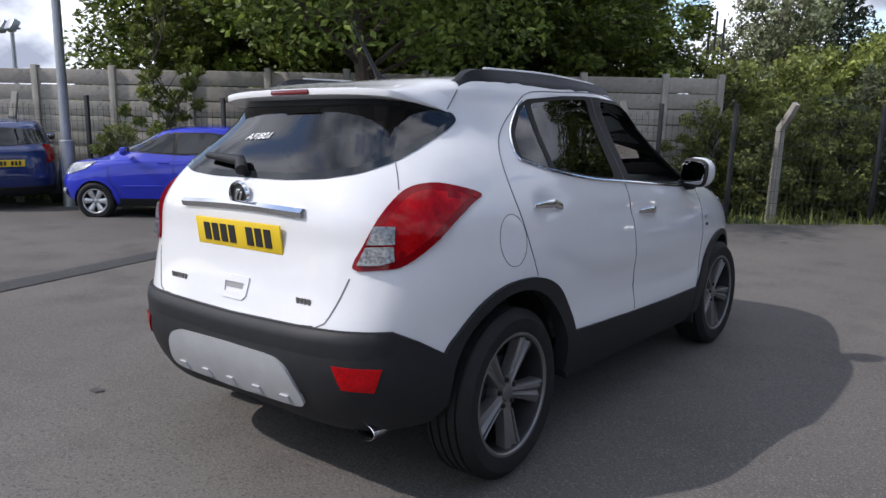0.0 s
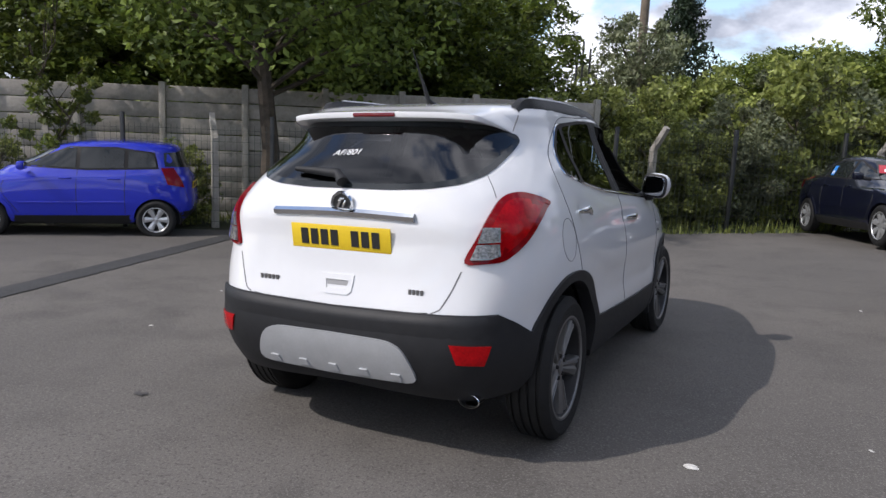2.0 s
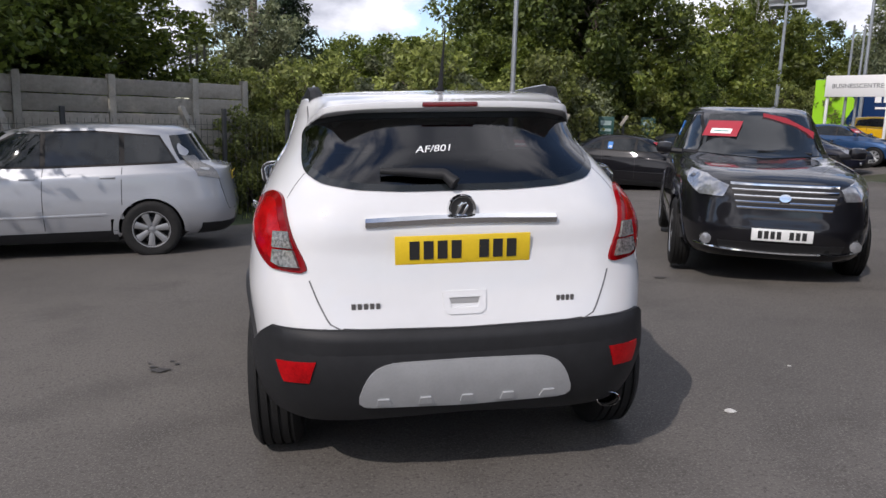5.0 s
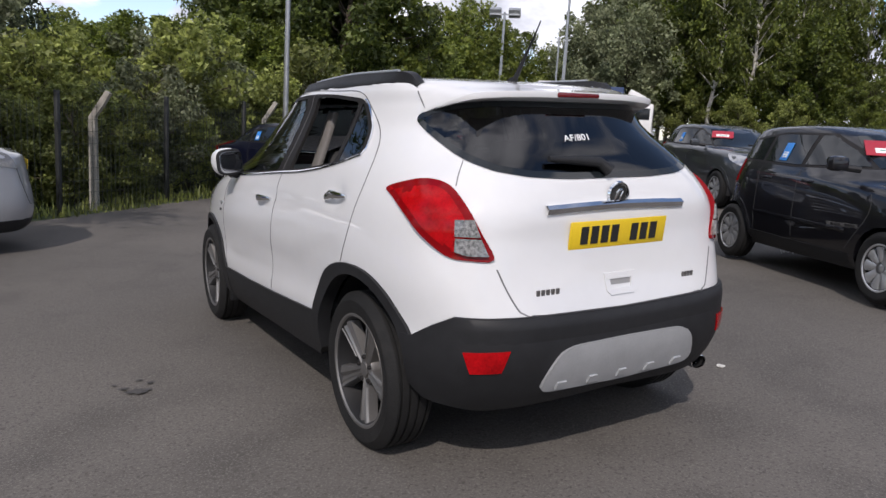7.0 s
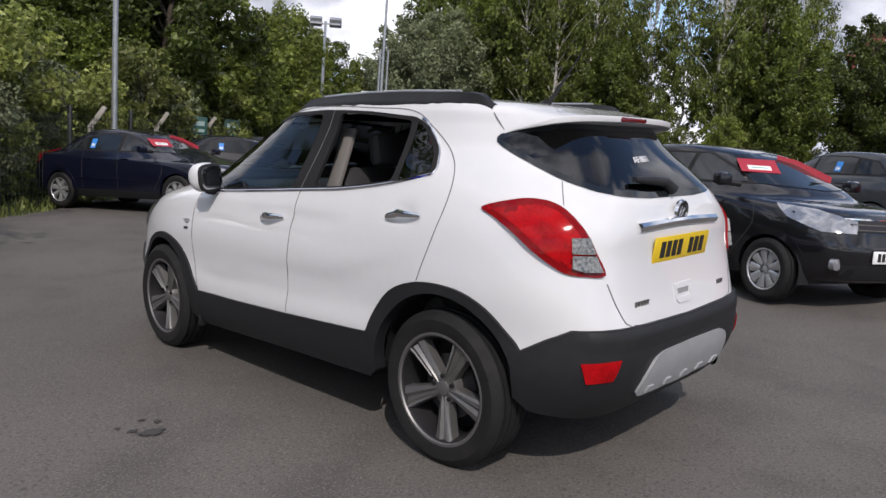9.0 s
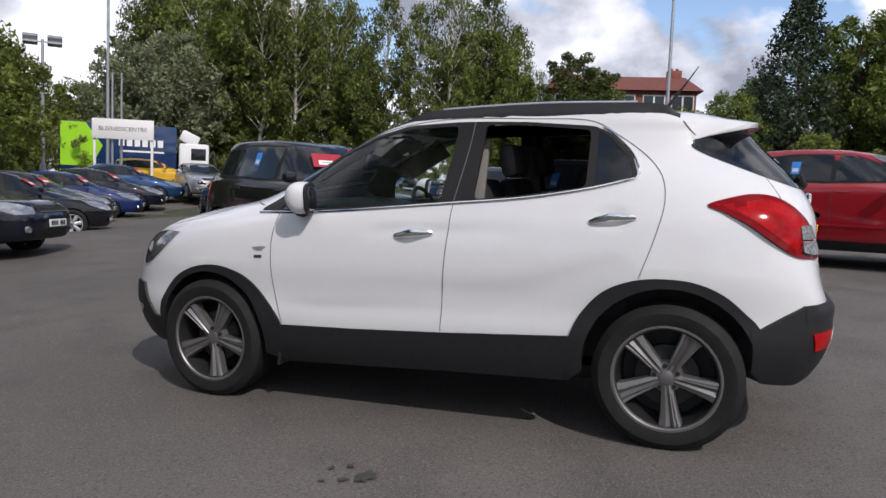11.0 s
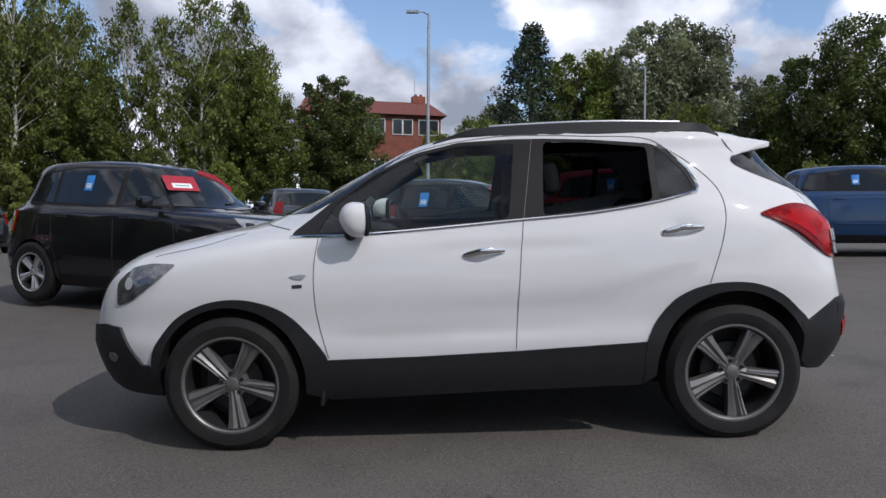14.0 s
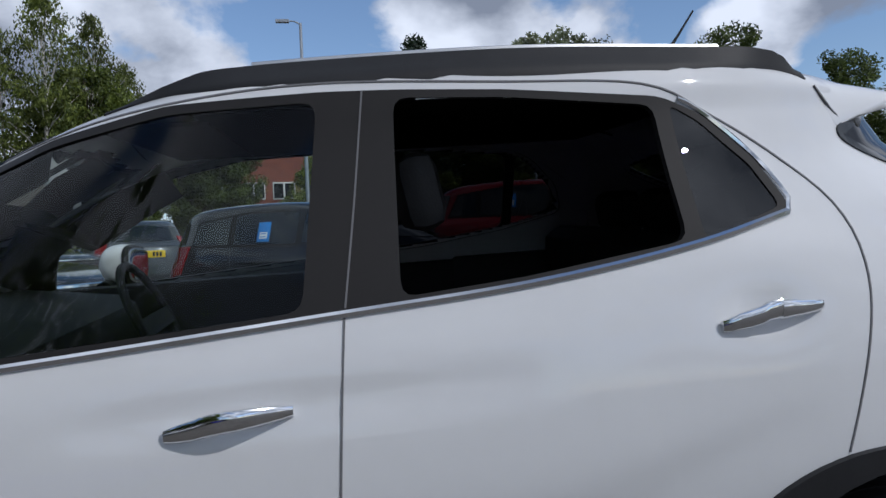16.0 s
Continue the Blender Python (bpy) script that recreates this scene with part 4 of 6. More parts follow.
    for s in (-1, 1):
        part("door_card", boxes([((s * 0.755, 1.34, 0.80), (0.05, 1.55, 0.62)), ((s * 0.745, 0.36, 0.99), (0.05, 0.5, 0.26))], 0.02), INTERIOR, car)
        seat = part("front_seat", boxes([((s * 0.36, 1.28, 0.62), (0.50, 0.52, 0.17), (6, 0, 0)), ((s * 0.36, 0.98, 0.96), (0.48, 0.15, 0.62), (-16, 0, 0))], 0.06), INTERIOR, car, "dark front seat with a headrest")
        part("headrest", boxes([((s * 0.36, 0.86, 1.36), (0.27, 0.10, 0.18), (-10, 0, 0))], 0.04), INTERIOR, seat)
        part("belt_pillar", boxes([((s * 0.60, 0.99, 1.30), (0.03, 0.10, 0.36), (0, s * -20, 0))], 0.01), LINING, car)
    bench = part("rear_seat", boxes([((0, 0.42, 0.64), (1.24, 0.48, 0.17), (5, 0, 0)), ((0, 0.14, 0.95), (1.22, 0.15, 0.56), (-18, 0, 0))], 0.06), INTERIOR, car, "dark rear bench seat")
    for x in (-0.38, 0, 0.38):
        part("headrest", boxes([((x, 0.05, 1.26), (0.26, 0.10, 0.15), (-10, 0, 0))], 0.04), INTERIOR, bench)
    part("dashboard", boxes([((0, 2.02, 0.98), (1.42, 0.50, 0.26), (8, 0, 0))], 0.08), INTERIOR, car)
    st = lathe([(0.185 + 0.014 * math.cos(a), 0.014 * math.sin(a)) for a in np.linspace(0, 2 * math.pi, 9)[:-1]], axis="y", seg=28, closed=True)
    part("steering_wheel", moved(merged(st, moved(boxes_raw(((0, 0, -0.02), (0.34, 0.02, 0.06))), Matrix())), pose(0.36, 1.66, 1.03, -24)), INTERIOR, car)
    part("headlining", boxes([((0, 0.73, 1.546), (1.12, 1.20, 0.012)), ((0, 1.43, 1.538), (0.90, 0.24, 0.012))] + [((s * 0.585, 0.76, 1.549), (0.056, 1.06, 0.010)) for s in (-1, 1)], 0.004),
         material("black_headlining", (0.010, 0.010, 0.010), 0.95, spec=0.0), car)
    for s in (-1, 1):
        add_wheel(car, (s * 0.765, 0, 0.345), s, mat=ALLOY, label="dark grey five-spoke alloy wheel")
        add_wheel(car, (s * 0.765, 2.555, 0.345), s, mat=ALLOY, steer=-2.0, label="dark grey five-spoke alloy wheel")
    return car


def boxes_raw(*items):
    bm = boxes(items)
    bm.verts.ensure_lookup_table()
    out = [tuple(v.co) for v in bm.verts], [tuple(v.index for v in f.verts) for f in bm.faces]
    bm.free()
    return out


def frame_patch(skin, mode, outer, holes):
    """A surround with several openings in it."""
    from mathutils.geometry import delaunay_2d_cdt
    vs, es = [], []
    loops = [smooth_line(outer, 0.03, True)] + [smooth_line(h, 0.03, True) for h in holes]
    for lp in loops:
        o = len(vs)
        vs += [Vector(p) for p in lp]
        es += [(o + i, o + (i + 1) % len(lp)) for i in range(len(lp))]
    xs, ys = [p[0] for p in loops[0]], [p[1] for p in loops[0]]
    for x in np.arange(min(xs), max(xs), 0.035):
        for y in np.arange(min(ys), max(ys), 0.035):
            if inside(inset(loops[0], 0.012), x, y) and not any(inside(inset(h, -0.012), x, y) for h in loops[1:]):
                vs.append(Vector((x, y)))
    V, _, F, _, _, _ = delaunay_2d_cdt(vs, es, [], 0, 1e-5)
    top, low, keep = [], [], []
    for v in V:
        hit, nrm, d = skin.cast(mode, v[0], v[1])
        top.append(hit + nrm * 0.004)
        low.append(hit + d * 0.014)
    for f in F:
        cx, cy = sum(V[i][0] for i in f) / len(f), sum(V[i][1] for i in f) / len(f)
        if inside(loops[0], cx, cy) and not any(inside(h, cx, cy) for h in loops[1:]):
            keep.append(tuple(f))
    count = {}
    for f in keep:
        for i in range(len(f)):
            k = (f[i], f[(i + 1) % len(f)])
            count.setdefault(frozenset(k), []).append(k)
    n = len(V)
    faces = list(keep) + [(k[0][1], k[0][0], k[0][0] + n, k[0][1] + n) for k in count.values() if len(k) == 1]
    bm = bmesh.new()
    made = [bm.verts.new(p) for p in top + low]
    for f in faces:
        try:
            bm.faces.new([made[i] for i in f])
        except ValueError:
            pass
    bmesh.ops.delete(bm, geom=[v for v in bm.verts if not v.link_faces], context="VERTS")
    return bm


# ---- ground ----
def height(x, y):
    """The ground: a steady cross fall that levels out far away and rises again at the far corner."""
    rise = max(0.0, min(1.0, (0.7 * (x + y) - 22.0) / 14.0))
    def step(v):
        v = max(0.0, min(1.0, v))
        return v * v * (3 - 2 * v)

    bank = 0.14 * step((x - 1.5) / 4.5) * step((y - 2.5) / 5.5) * (1 - step((y - 10) / 6))
    return 0.0428 * 14 * math.tanh(x / 14) - 0.0323 * 22 * math.tanh(y / 22) + 0.9 * rise * rise * (3 - 2 * rise) + bank


CAR_POSE = pose(0.018, 0.003, 0.0, -1.85, -2.45, 1.28)


def asphalt(name, base, worn, chip):
    """Bound stone chippings: dark binder with paler chips, worn paths and stains over it."""
    m = bpy.data.materials.new(name)
    m.use_nodes = True
    n, l = m.node_tree.nodes, m.node_tree.links
    p = n["Principled BSDF"]
    p.inputs["Roughness"].default_value, p.inputs["Specular IOR Level"].default_value = 0.85, 0.3
    tc = n.new("ShaderNodeTexCoord")

    def tex(kind, scale, detail=4.0, lo=0.35, hi=0.65, out="Fac"):
        t = n.new(kind)
        t.inputs["Scale"].default_value = scale
        if "Detail" in t.inputs:
            t.inputs["Detail"].default_value = detail
        l.new(tc.outputs["Object"], t.inputs["Vector"])
        r = n.new("ShaderNodeMapRange")
        r.inputs["From Min"].default_value, r.inputs["From Max"].default_value = lo, hi
        l.new(t.outputs[out], r.inputs["Value"])
        return r.outputs[0]

    def mixc(fac, a, b, kind="MIX"):
        x = n.new("ShaderNodeMixRGB")
        x.blend_type = kind
        l.new(fac, x.inputs[0])
        for i, v in ((1, a), (2, b)):
            if isinstance(v, tuple):
                x.inputs[i].default_value = (*v, 1)
            else:
                l.new(v, x.inputs[i])
        return x.outputs[0]

    c = mixc(tex("ShaderNodeTexNoise", 0.28, 7.0, 0.40, 0.60), base, worn)
    c = mixc(tex("ShaderNodeTexNoise", 1.7, 6.0, 0.48, 0.72), c, tuple(v * 0.80 for v in base))
    c = mixc(tex("ShaderNodeTexNoise", 105.0, 2.0, 0.52, 0.66), c, chip)
    c = mixc(tex("ShaderNodeTexNoise", 60.0, 3.0, 0.54, 0.68), c, tuple(v * 0.78 for v in base))
    l.new(c, p.inputs["Base Color"])
    t = n.new("ShaderNodeTexNoise")
    t.inputs["Scale"].default_value, t.inputs["Detail"].default_value = 85, 4
    l.new(tc.outputs["Object"], t.inputs["Vector"])
    b = n.new("ShaderNodeBump")
    b.inputs["Strength"].default_value, b.inputs["Distance"].default_value = 0.32, 0.01
    l.new(t.outputs["Fac"], b.inputs["Height"])
    l.new(b.outputs[0], p.inputs["Normal"])
    return m


ASPHALT = asphalt("worn_asphalt", (0.090, 0.083, 0.0755), (0.118, 0.108, 0.0975), (0.155, 0.143, 0.131))
PATCH = material("dark_asphalt_patch", (0.036, 0.036, 0.036), 0.85, vary=0.2, scale=1.2, bump=0.5, bump_scale=95)
STAIN = material("oil_stain", (0.042, 0.039, 0.037), 0.7, vary=0.4, scale=9)
GRASS_SOIL = material("grassy_ground", (0.032, 0.047, 0.015), 0.95, vary=0.4, scale=0.8, bump=0.8, bump_scale=20, dirt=(0.06, 0.05, 0.032), dirt_scale=0.3, dirt_low=0.5)
CONCRETE = material("weathered_concrete", (0.325, 0.30, 0.26), 0.9, vary=0.16, scale=3.0, bump=0.5, bump_scale=70, each=0.16, dirt=(0.14, 0.135, 0.11), dirt_scale=1.6, dirt_low=0.52)
POST_CONCRETE = material("post_concrete", (0.33, 0.31, 0.27), 0.9, vary=0.16, scale=4.0, bump=0.5, bump_scale=80, each=0.1, dirt=(0.15, 0.14, 0.12), dirt_scale=2, dirt_low=0.52)
STEEL = material("galvanised_steel", (0.36, 0.38, 0.40), 0.45, 0.7, 0.1, 6)
DARK_METAL = material("dark_fence_metal", (0.02, 0.022, 0.022), 0.6, vary=0.2, scale=5)
WIRE = material("fence_wire", (0.045, 0.055, 0.045), 0.6, 0.2, vary=0.1)
BARK = material("dark_bark", (0.075, 0.06, 0.045), 0.95, vary=0.35, scale=7, bump=0.9, bump_scale=35)
BIRCH_BARK = material("birch_bark", (0.48, 0.46, 0.42), 0.85, vary=0.3, scale=5, dirt=(0.06, 0.05, 0.045), dirt_scale=6, dirt_low=0.55)
MAPLE = foliage("maple_leaves", (0.036, 0.060, 0.010), (0.185, 0.23, 0.036), 0.36)
OAK = foliage("dark_leaves", (0.026, 0.045, 0.009), (0.125, 0.16, 0.030), 0.34)
BIRCH = foliage("birch_leaves", (0.036, 0.054, 0.010), (0.16, 0.19, 0.036))
WILLOW = foliage("willow_leaves", (0.085, 0.105, 0.05), (0.26, 0.285, 0.16))
SPRUCE = foliage("spruce_needles", (0.014, 0.028, 0.014), (0.045, 0.07, 0.032), 0.15)
SHRUB = foliage("shrub_leaves", (0.080, 0.104, 0.026), (0.31, 0.345, 0.088), 0.40)
BRIGHT = foliage("bright_maple_leaves", (0.048, 0.080, 0.013), (0.21, 0.275, 0.05), 0.40)
LIME = foliage("lime_leaves", (0.060, 0.090, 0.014), (0.21, 0.245, 0.042), 0.38)


def sheet(name, x0, x1, y0, y1, n, mat, lift, keep=None, warp=2.2):
    """Ground that follows the slope of the place, finer near the middle."""
    u = np.linspace(-1, 1, n)
    u = np.sign(u) * np.abs(u) ** warp
    xs, ys = (x0 + x1) / 2 + u * (x1 - x0) / 2, (y0 + y1) / 2 + u * (y1 - y0) / 2
    vs = [(x, y, height(x, y) + lift) for y in ys for x in xs]
    fs = [(j * n + i, j * n + i + 1, (j + 1) * n + i + 1, (j + 1) * n + i) for j in range(n - 1) for i in range(n - 1)]
    if keep:
        fs = [f for f in fs if keep(sum(vs[i][0] for i in f) / 4, sum(vs[i][1] for i in f) / 4)]
    return tagged(part(name, (vs, fs), mat), kind="structure")


WALL_END, WALL_DIR = Vector((-2.70, 12.58, 0)), Vector((0.79, 0.613, 0)).normalized()
WALL_OUT = Vector((-0.613, 0.79, 0)).normalized()
FENCE_DIR = Vector((0.752, 0.660, 0)).normalized()
FENCE_OUT = Vector((-0.660, 0.752, 0)).normalized()
FENCE_START = Vector((-1.60, 10.20, 0))
INNER_DIR, INNER_OUT = Vector((-0.83, -0.56, 0)).normalized(), Vector((-0.56, 0.83, 0)).normalized()

tagged(sheet("ground", -900, 900, -900, 900, 90, GRASS_SOIL, -0.03, warp=3.2), "rough grass and soil beyond the car park", "ground")


def tarmac():
    """The car park: a sheet whose far edge runs along wall and fence."""
    edge = [(-24, -5.4), (-11.9, 2.75), (-8.6, 5.0), (-5.5, 7.05), (-1.4, 9.85), (2.1, 12.8), (5.7, 16.0), (12.0, 21.6), (30, 37), (37, 43)]
    n = 150
    vs, fs = [], []
    for i in range(n):
        x = -24 + 61 * i / (n - 1)
        top = np.interp(x, [e[0] for e in edge], [e[1] for e in edge]) + 0.12 * noise.noise((x * 1.3, 0, 0))
        for j in range(110):
            y = -40 + (top + 40) * (j / 109) ** 0.6
            vs.append((x, y, height(x, y) + 0.004 * noise.noise((x * 0.5, y * 0.5, 2))))
    for i in range(n - 1):
        for j in range(109):
            fs.append((i * 110 + j, (i + 1) * 110 + j, (i + 1) * 110 + j + 1, i * 110 + j + 1))
    return tagged(part("car_park", (vs, fs), ASPHALT), "worn grey asphalt car park surface", "asphalt", kind="structure")


tarmac()


def laid_strip(name, a, b, w, mat, label):
    vs, fs = [], []
    a, b = Vector((*a, 0)), Vector((*b, 0))
    d = (b - a).normalized()
    k = Vector((-d.y, d.x, 0))
    n = 40
    for i in range(n + 1):
        p = a + (b - a) * i / n
        for s in (-1, 1):
            q = p + k * s * (w / 2 + 0.025 * noise.noise((i * 0.7, s * 5, 0)))
            vs.append((q.x, q.y, height(q.x, q.y) + 0.008))
    for i in range(n):
        fs.append((2 * i, 2 * i + 1, 2 * i + 3, 2 * i + 2))
    return tagged(part(name, (vs, fs), mat), label, kind="structure")


laid_strip("asphalt_repair", (-4.25, -0.7), (-6.7, 6.3), 0.34, PATCH, "darker strip of repaired asphalt")


def stain(x, y, r, seed):
    rnd = random.Random(seed)
    vs = [(x, y, height(x, y) + 0.0075)]
    n = 22
    for i in range(n):
        a = 2 * math.pi * i / n
        rr = r * (0.55 + 0.75 * rnd.random())
        px, py = x + rr * math.cos(a) * 1.5, y + rr * math.sin(a)
        vs.append((px, py, height(px, py) + 0.0075))
    tagged(part("oil_stain", (vs, [(0, i + 1, (i + 1) % n + 1) for i in range(n)]), STAIN), "small dark oil stain on the asphalt", "stain", kind="structure")


for i, (x, y, r) in enumerate(((-1.6, 1.15, 0.04), (-1.66, 1.22, 0.02), (-1.52, 1.26, 0.016), (-1.57, 1.33, 0.014), (-1.7, 1.3, 0.012), (-1.35, -0.6, 0.03), (2.6, 3.4, 0.04), (2.9, -1.0, 0.03))):
    stain(x, y, r, i)


# ---- concrete wall and mesh fence ----
def concrete_wall():
    wall = tagged(thing("wall_concrete"), "weathered precast concrete panel wall", "wall", kind="structure")
    starts = [0.0, -1.09] + [-1.13 - 1.57 * i for i in range(1, 12)]
    course = 0.31
    yaw = math.degrees(math.atan2(WALL_DIR.y, WALL_DIR.x))
    post_me, panels = None, {}
    for i, s in enumerate(starts):
        p = WALL_END + WALL_DIR * s
        base = height(p.x, p.y) - 0.12
        top = 2.10 + 0.010 * s
        k = round((top - base) / course)
        if post_me is None:
            bm = boxes([((0, 0, 1.36), (0.13, 0.15, 2.72))], 0.015)
            post_me = part("wall_post", bm, POST_CONCRETE, wall)
            post = post_me
        else:
            post = new("wall_post", post_me.data)
            post.parent = wall
        post.matrix_local = pose(p.x, p.y, top - 2.68, 0, 0, yaw)
        if i + 1 < len(starts):
            q = WALL_END + WALL_DIR * starts[i + 1]
            c, length = (p + q) / 2, abs(starts[i + 1] - s) - 0.10
            key = round(length, 2)
            for r in range(9):
                if key not in panels:
                    bm = boxes([((0, 0, 0), (length, 0.05, course - 0.016))], 0.012)
                    o = part("wall_panel", bm, CONCRETE, wall)
                    panels[key] = o.data
                else:
                    o = new("wall_panel", panels[key])
                    o.parent = wall
                o.matrix_local = pose(c.x, c.y, top + 0.005 * (starts[i + 1] - s) - course * (r + 0.5) - 0.03, 0, 0, yaw)
    return wall


concrete_wall()


def cranked_post(p, yaw, h=1.75):
    """A concrete fence post with its top bent outwards."""
    pts = [(0, 0, -0.2), (0, 0, h), (0, 0.16, h + 0.24), (0, 0.27, h + 0.42)]
    vs, fs = tube(pts, [0.085, 0.075, 0.07, 0.062], 4)
    o = part("cranked_post", (vs, fs), POST_CONCRETE, None, "weathered concrete fence post with a cranked top", smooth=False)
    o.matrix_world = pose(p.x, p.y, height(p.x, p.y), 0, 0, yaw)
    return tagged(o, category="fence post", group="concrete fence posts")


fyaw = math.degrees(math.atan2(FENCE_DIR.y, FENCE_DIR.x))
for s in (0.84, 6.0, 9.1, 12.4, 15.6, 18.8):
    cranked_post(FENCE_START + FENCE_DIR * s + FENCE_OUT * 0.12, fyaw + 200, 1.55)
for s in (1.7, 4.4, 7.2, 10.0, 12.7):
    cranked_post(FENCE_START + INNER_DIR * s + INNER_OUT * 0.12, 34 + 20, 1.55)


def mesh_fence(start, d, length, name="mesh_fence"):
    f = thing(name, None, "dark steel posts with thin green wire mesh", "fence", kind="structure")
    f.name = name
    n = int(length / 2.5)
    yaw = math.degrees(math.atan2(d.y, d.x))
    me = None
    for i in range(n + 1):
        p = start + d * (2.5 * i)
        if me is None:
            o = part("fence_post", boxes([((0, 0, 0.95), (0.07, 0.07, 2.0))], 0.01), DARK_METAL, f)
            me = o.data
        else:
            o = new("fence_post", me)
            o.parent = f
        o.matrix_local = pose(p.x, p.y, height(p.x, p.y), 0, 0, yaw)
    items = []
    for i in range(int(length / 0.1)):
        p = start + d * (0.1 * i)
        items.append(((p.x, p.y, height(p.x, p.y) + 0.9), (0.005, 0.005, 1.75), (0, 0, yaw)))
    for r in range(9):
        for i in range(n):
            p = start + d * (2.5 * i + 1.25)
            items.append(((p.x, p.y, height(p.x, p.y) + 0.1 + 0.2 * r), (2.5, 0.005, 0.005), (0, 0, yaw)))
    vs, fs = [], []
    cube_f = [(0, 1, 3, 2), (4, 6, 7, 5), (0, 4, 5, 1), (2, 3, 7, 6), (0, 2, 6, 4), (1, 5, 7, 3)]
    for c, s, rot in items:
        m = pose(*c, *rot)
        o = len(vs)
        vs += [m @ Vector((x * s[0] / 2, y * s[1] / 2, z * s[2] / 2)) for x in (-1, 1) for y in (-1, 1) for z in (-1, 1)]
        fs += [tuple(o + k for k in q) for q in cube_f]
    part("wire_mesh", (vs, fs), WIRE, f, smooth=False, kind="stuff")


mesh_fence(FENCE_START, FENCE_DIR, 20)
mesh_fence(FENCE_START + INNER_DIR * 16.2, -INNER_DIR, 16.0, "mesh_fence_wall")


# ---- lamp posts and masts ----
def lamp_post(x, y, h, r=0.075, head="arm", turn=0, label="tall grey steel lamp post"):
    t = thing("lamp_post", pose(x, y, height(x, y) - 0.05, 0, 0, turn), label, "lamp post", "lamp posts")
    part("pole", tube([(0, 0, 0), (0, 0, 1.2), (0, 0, 1.22), (0, 0, h)], [r * 1.25, r * 1.25, r * 0.85, r * 0.55], 12), STEEL, t)
    part("base_door", boxes([((0, -r * 1.25, 0.7), (0.09, 0.02, 0.4))], 0.004), STEEL, t)
    if head == "arm":
        part("lantern", merged(tube([(0, 0, h - 0.05), (0.25, 0, h + 0.08), (0.5, 0, h + 0.1)], [0.035, 0.03, 0.03], 8), boxes_raw(((0.75, 0, h + 0.09), (0.55, 0.22, 0.12)))), STEEL, t)
    elif head == "flood":
        for s in (-1, 1):
            part("floodlight", boxes([((s * 0.45, -0.15, h), (0.55, 0.25, 0.42), (-30, 0, 0))], 0.03), STEEL, t)
        part("cross_bar", boxes([((0, 0, h - 0.1), (1.4, 0.06, 0.06))]), STEEL, t)
    return t


lamp_post(-10.8, 3.5, 7.0, 0.10)
lamp_post(3.45, 14.6, 8.0, 0.080)
lamp_post(29.3, 2.8, 10.2, 0.11, turn=90)
lamp_post(27.0, -6.6, 7.0, 0.07, turn=0)
lamp_post(17.6, 26.5, 6.3, 0.10, "flood", turn=140, label="floodlight mast with twin lamp heads")
lamp_post(23.6, 29.3, 13.5, 0.10, "none", label="tall bare white flag mast")
lamp_post(19.5, 24.7, 5.2, 0.07, "none", label="short white flag mast beside the sign")
lamp_post(19.9, 24.6, 5.2, 0.07, "none", label="short white flag mast beside the sign")
lamp_post(-27.0, 9.0, 4.6, 0.12, "flood", label="distant grey floodlight mast")


def pole_frame(x, y, turn):
    """Two bare steel uprights joined by cross bars, behind the wall."""
    t = thing("pole_frame", pose(x, y, height(x, y), 0, 0, turn), "bare steel pole frame with cross bars behind the wall", "pole")
    for dx in (-0.16, 0.0, 0.2):
        part("upright", tube([(dx, 0, -0.3), (dx, 0, 4.6 - abs(dx))], [0.035, 0.03], 8), DARK_METAL, t)
    for z in (2.2, 3.1, 4.0):
        part("cross_bar", boxes([((0.02, 0, z), (0.42, 0.05, 0.05))], 0.008), DARK_METAL, t)


pole_frame(-4.6, 17.4, 12)
utility = thing("utility_pole", pose(-3.3, 18.8, height(-3.3, 18.8)), "tall weathered timber utility pole", "pole")
part("pole", tube([(0, 0, -0.3), (0, 0, 9.5)], [0.15, 0.11], 12), material("weathered_timber", (0.16, 0.13, 0.10), 0.9, vary=0.3, scale=5, bump=0.4, bump_scale=40), utility)
part("cross_arm", boxes([((0, -0.14, 8.9), (1.7, 0.10, 0.12))], 0.01), DARK_METAL, utility)


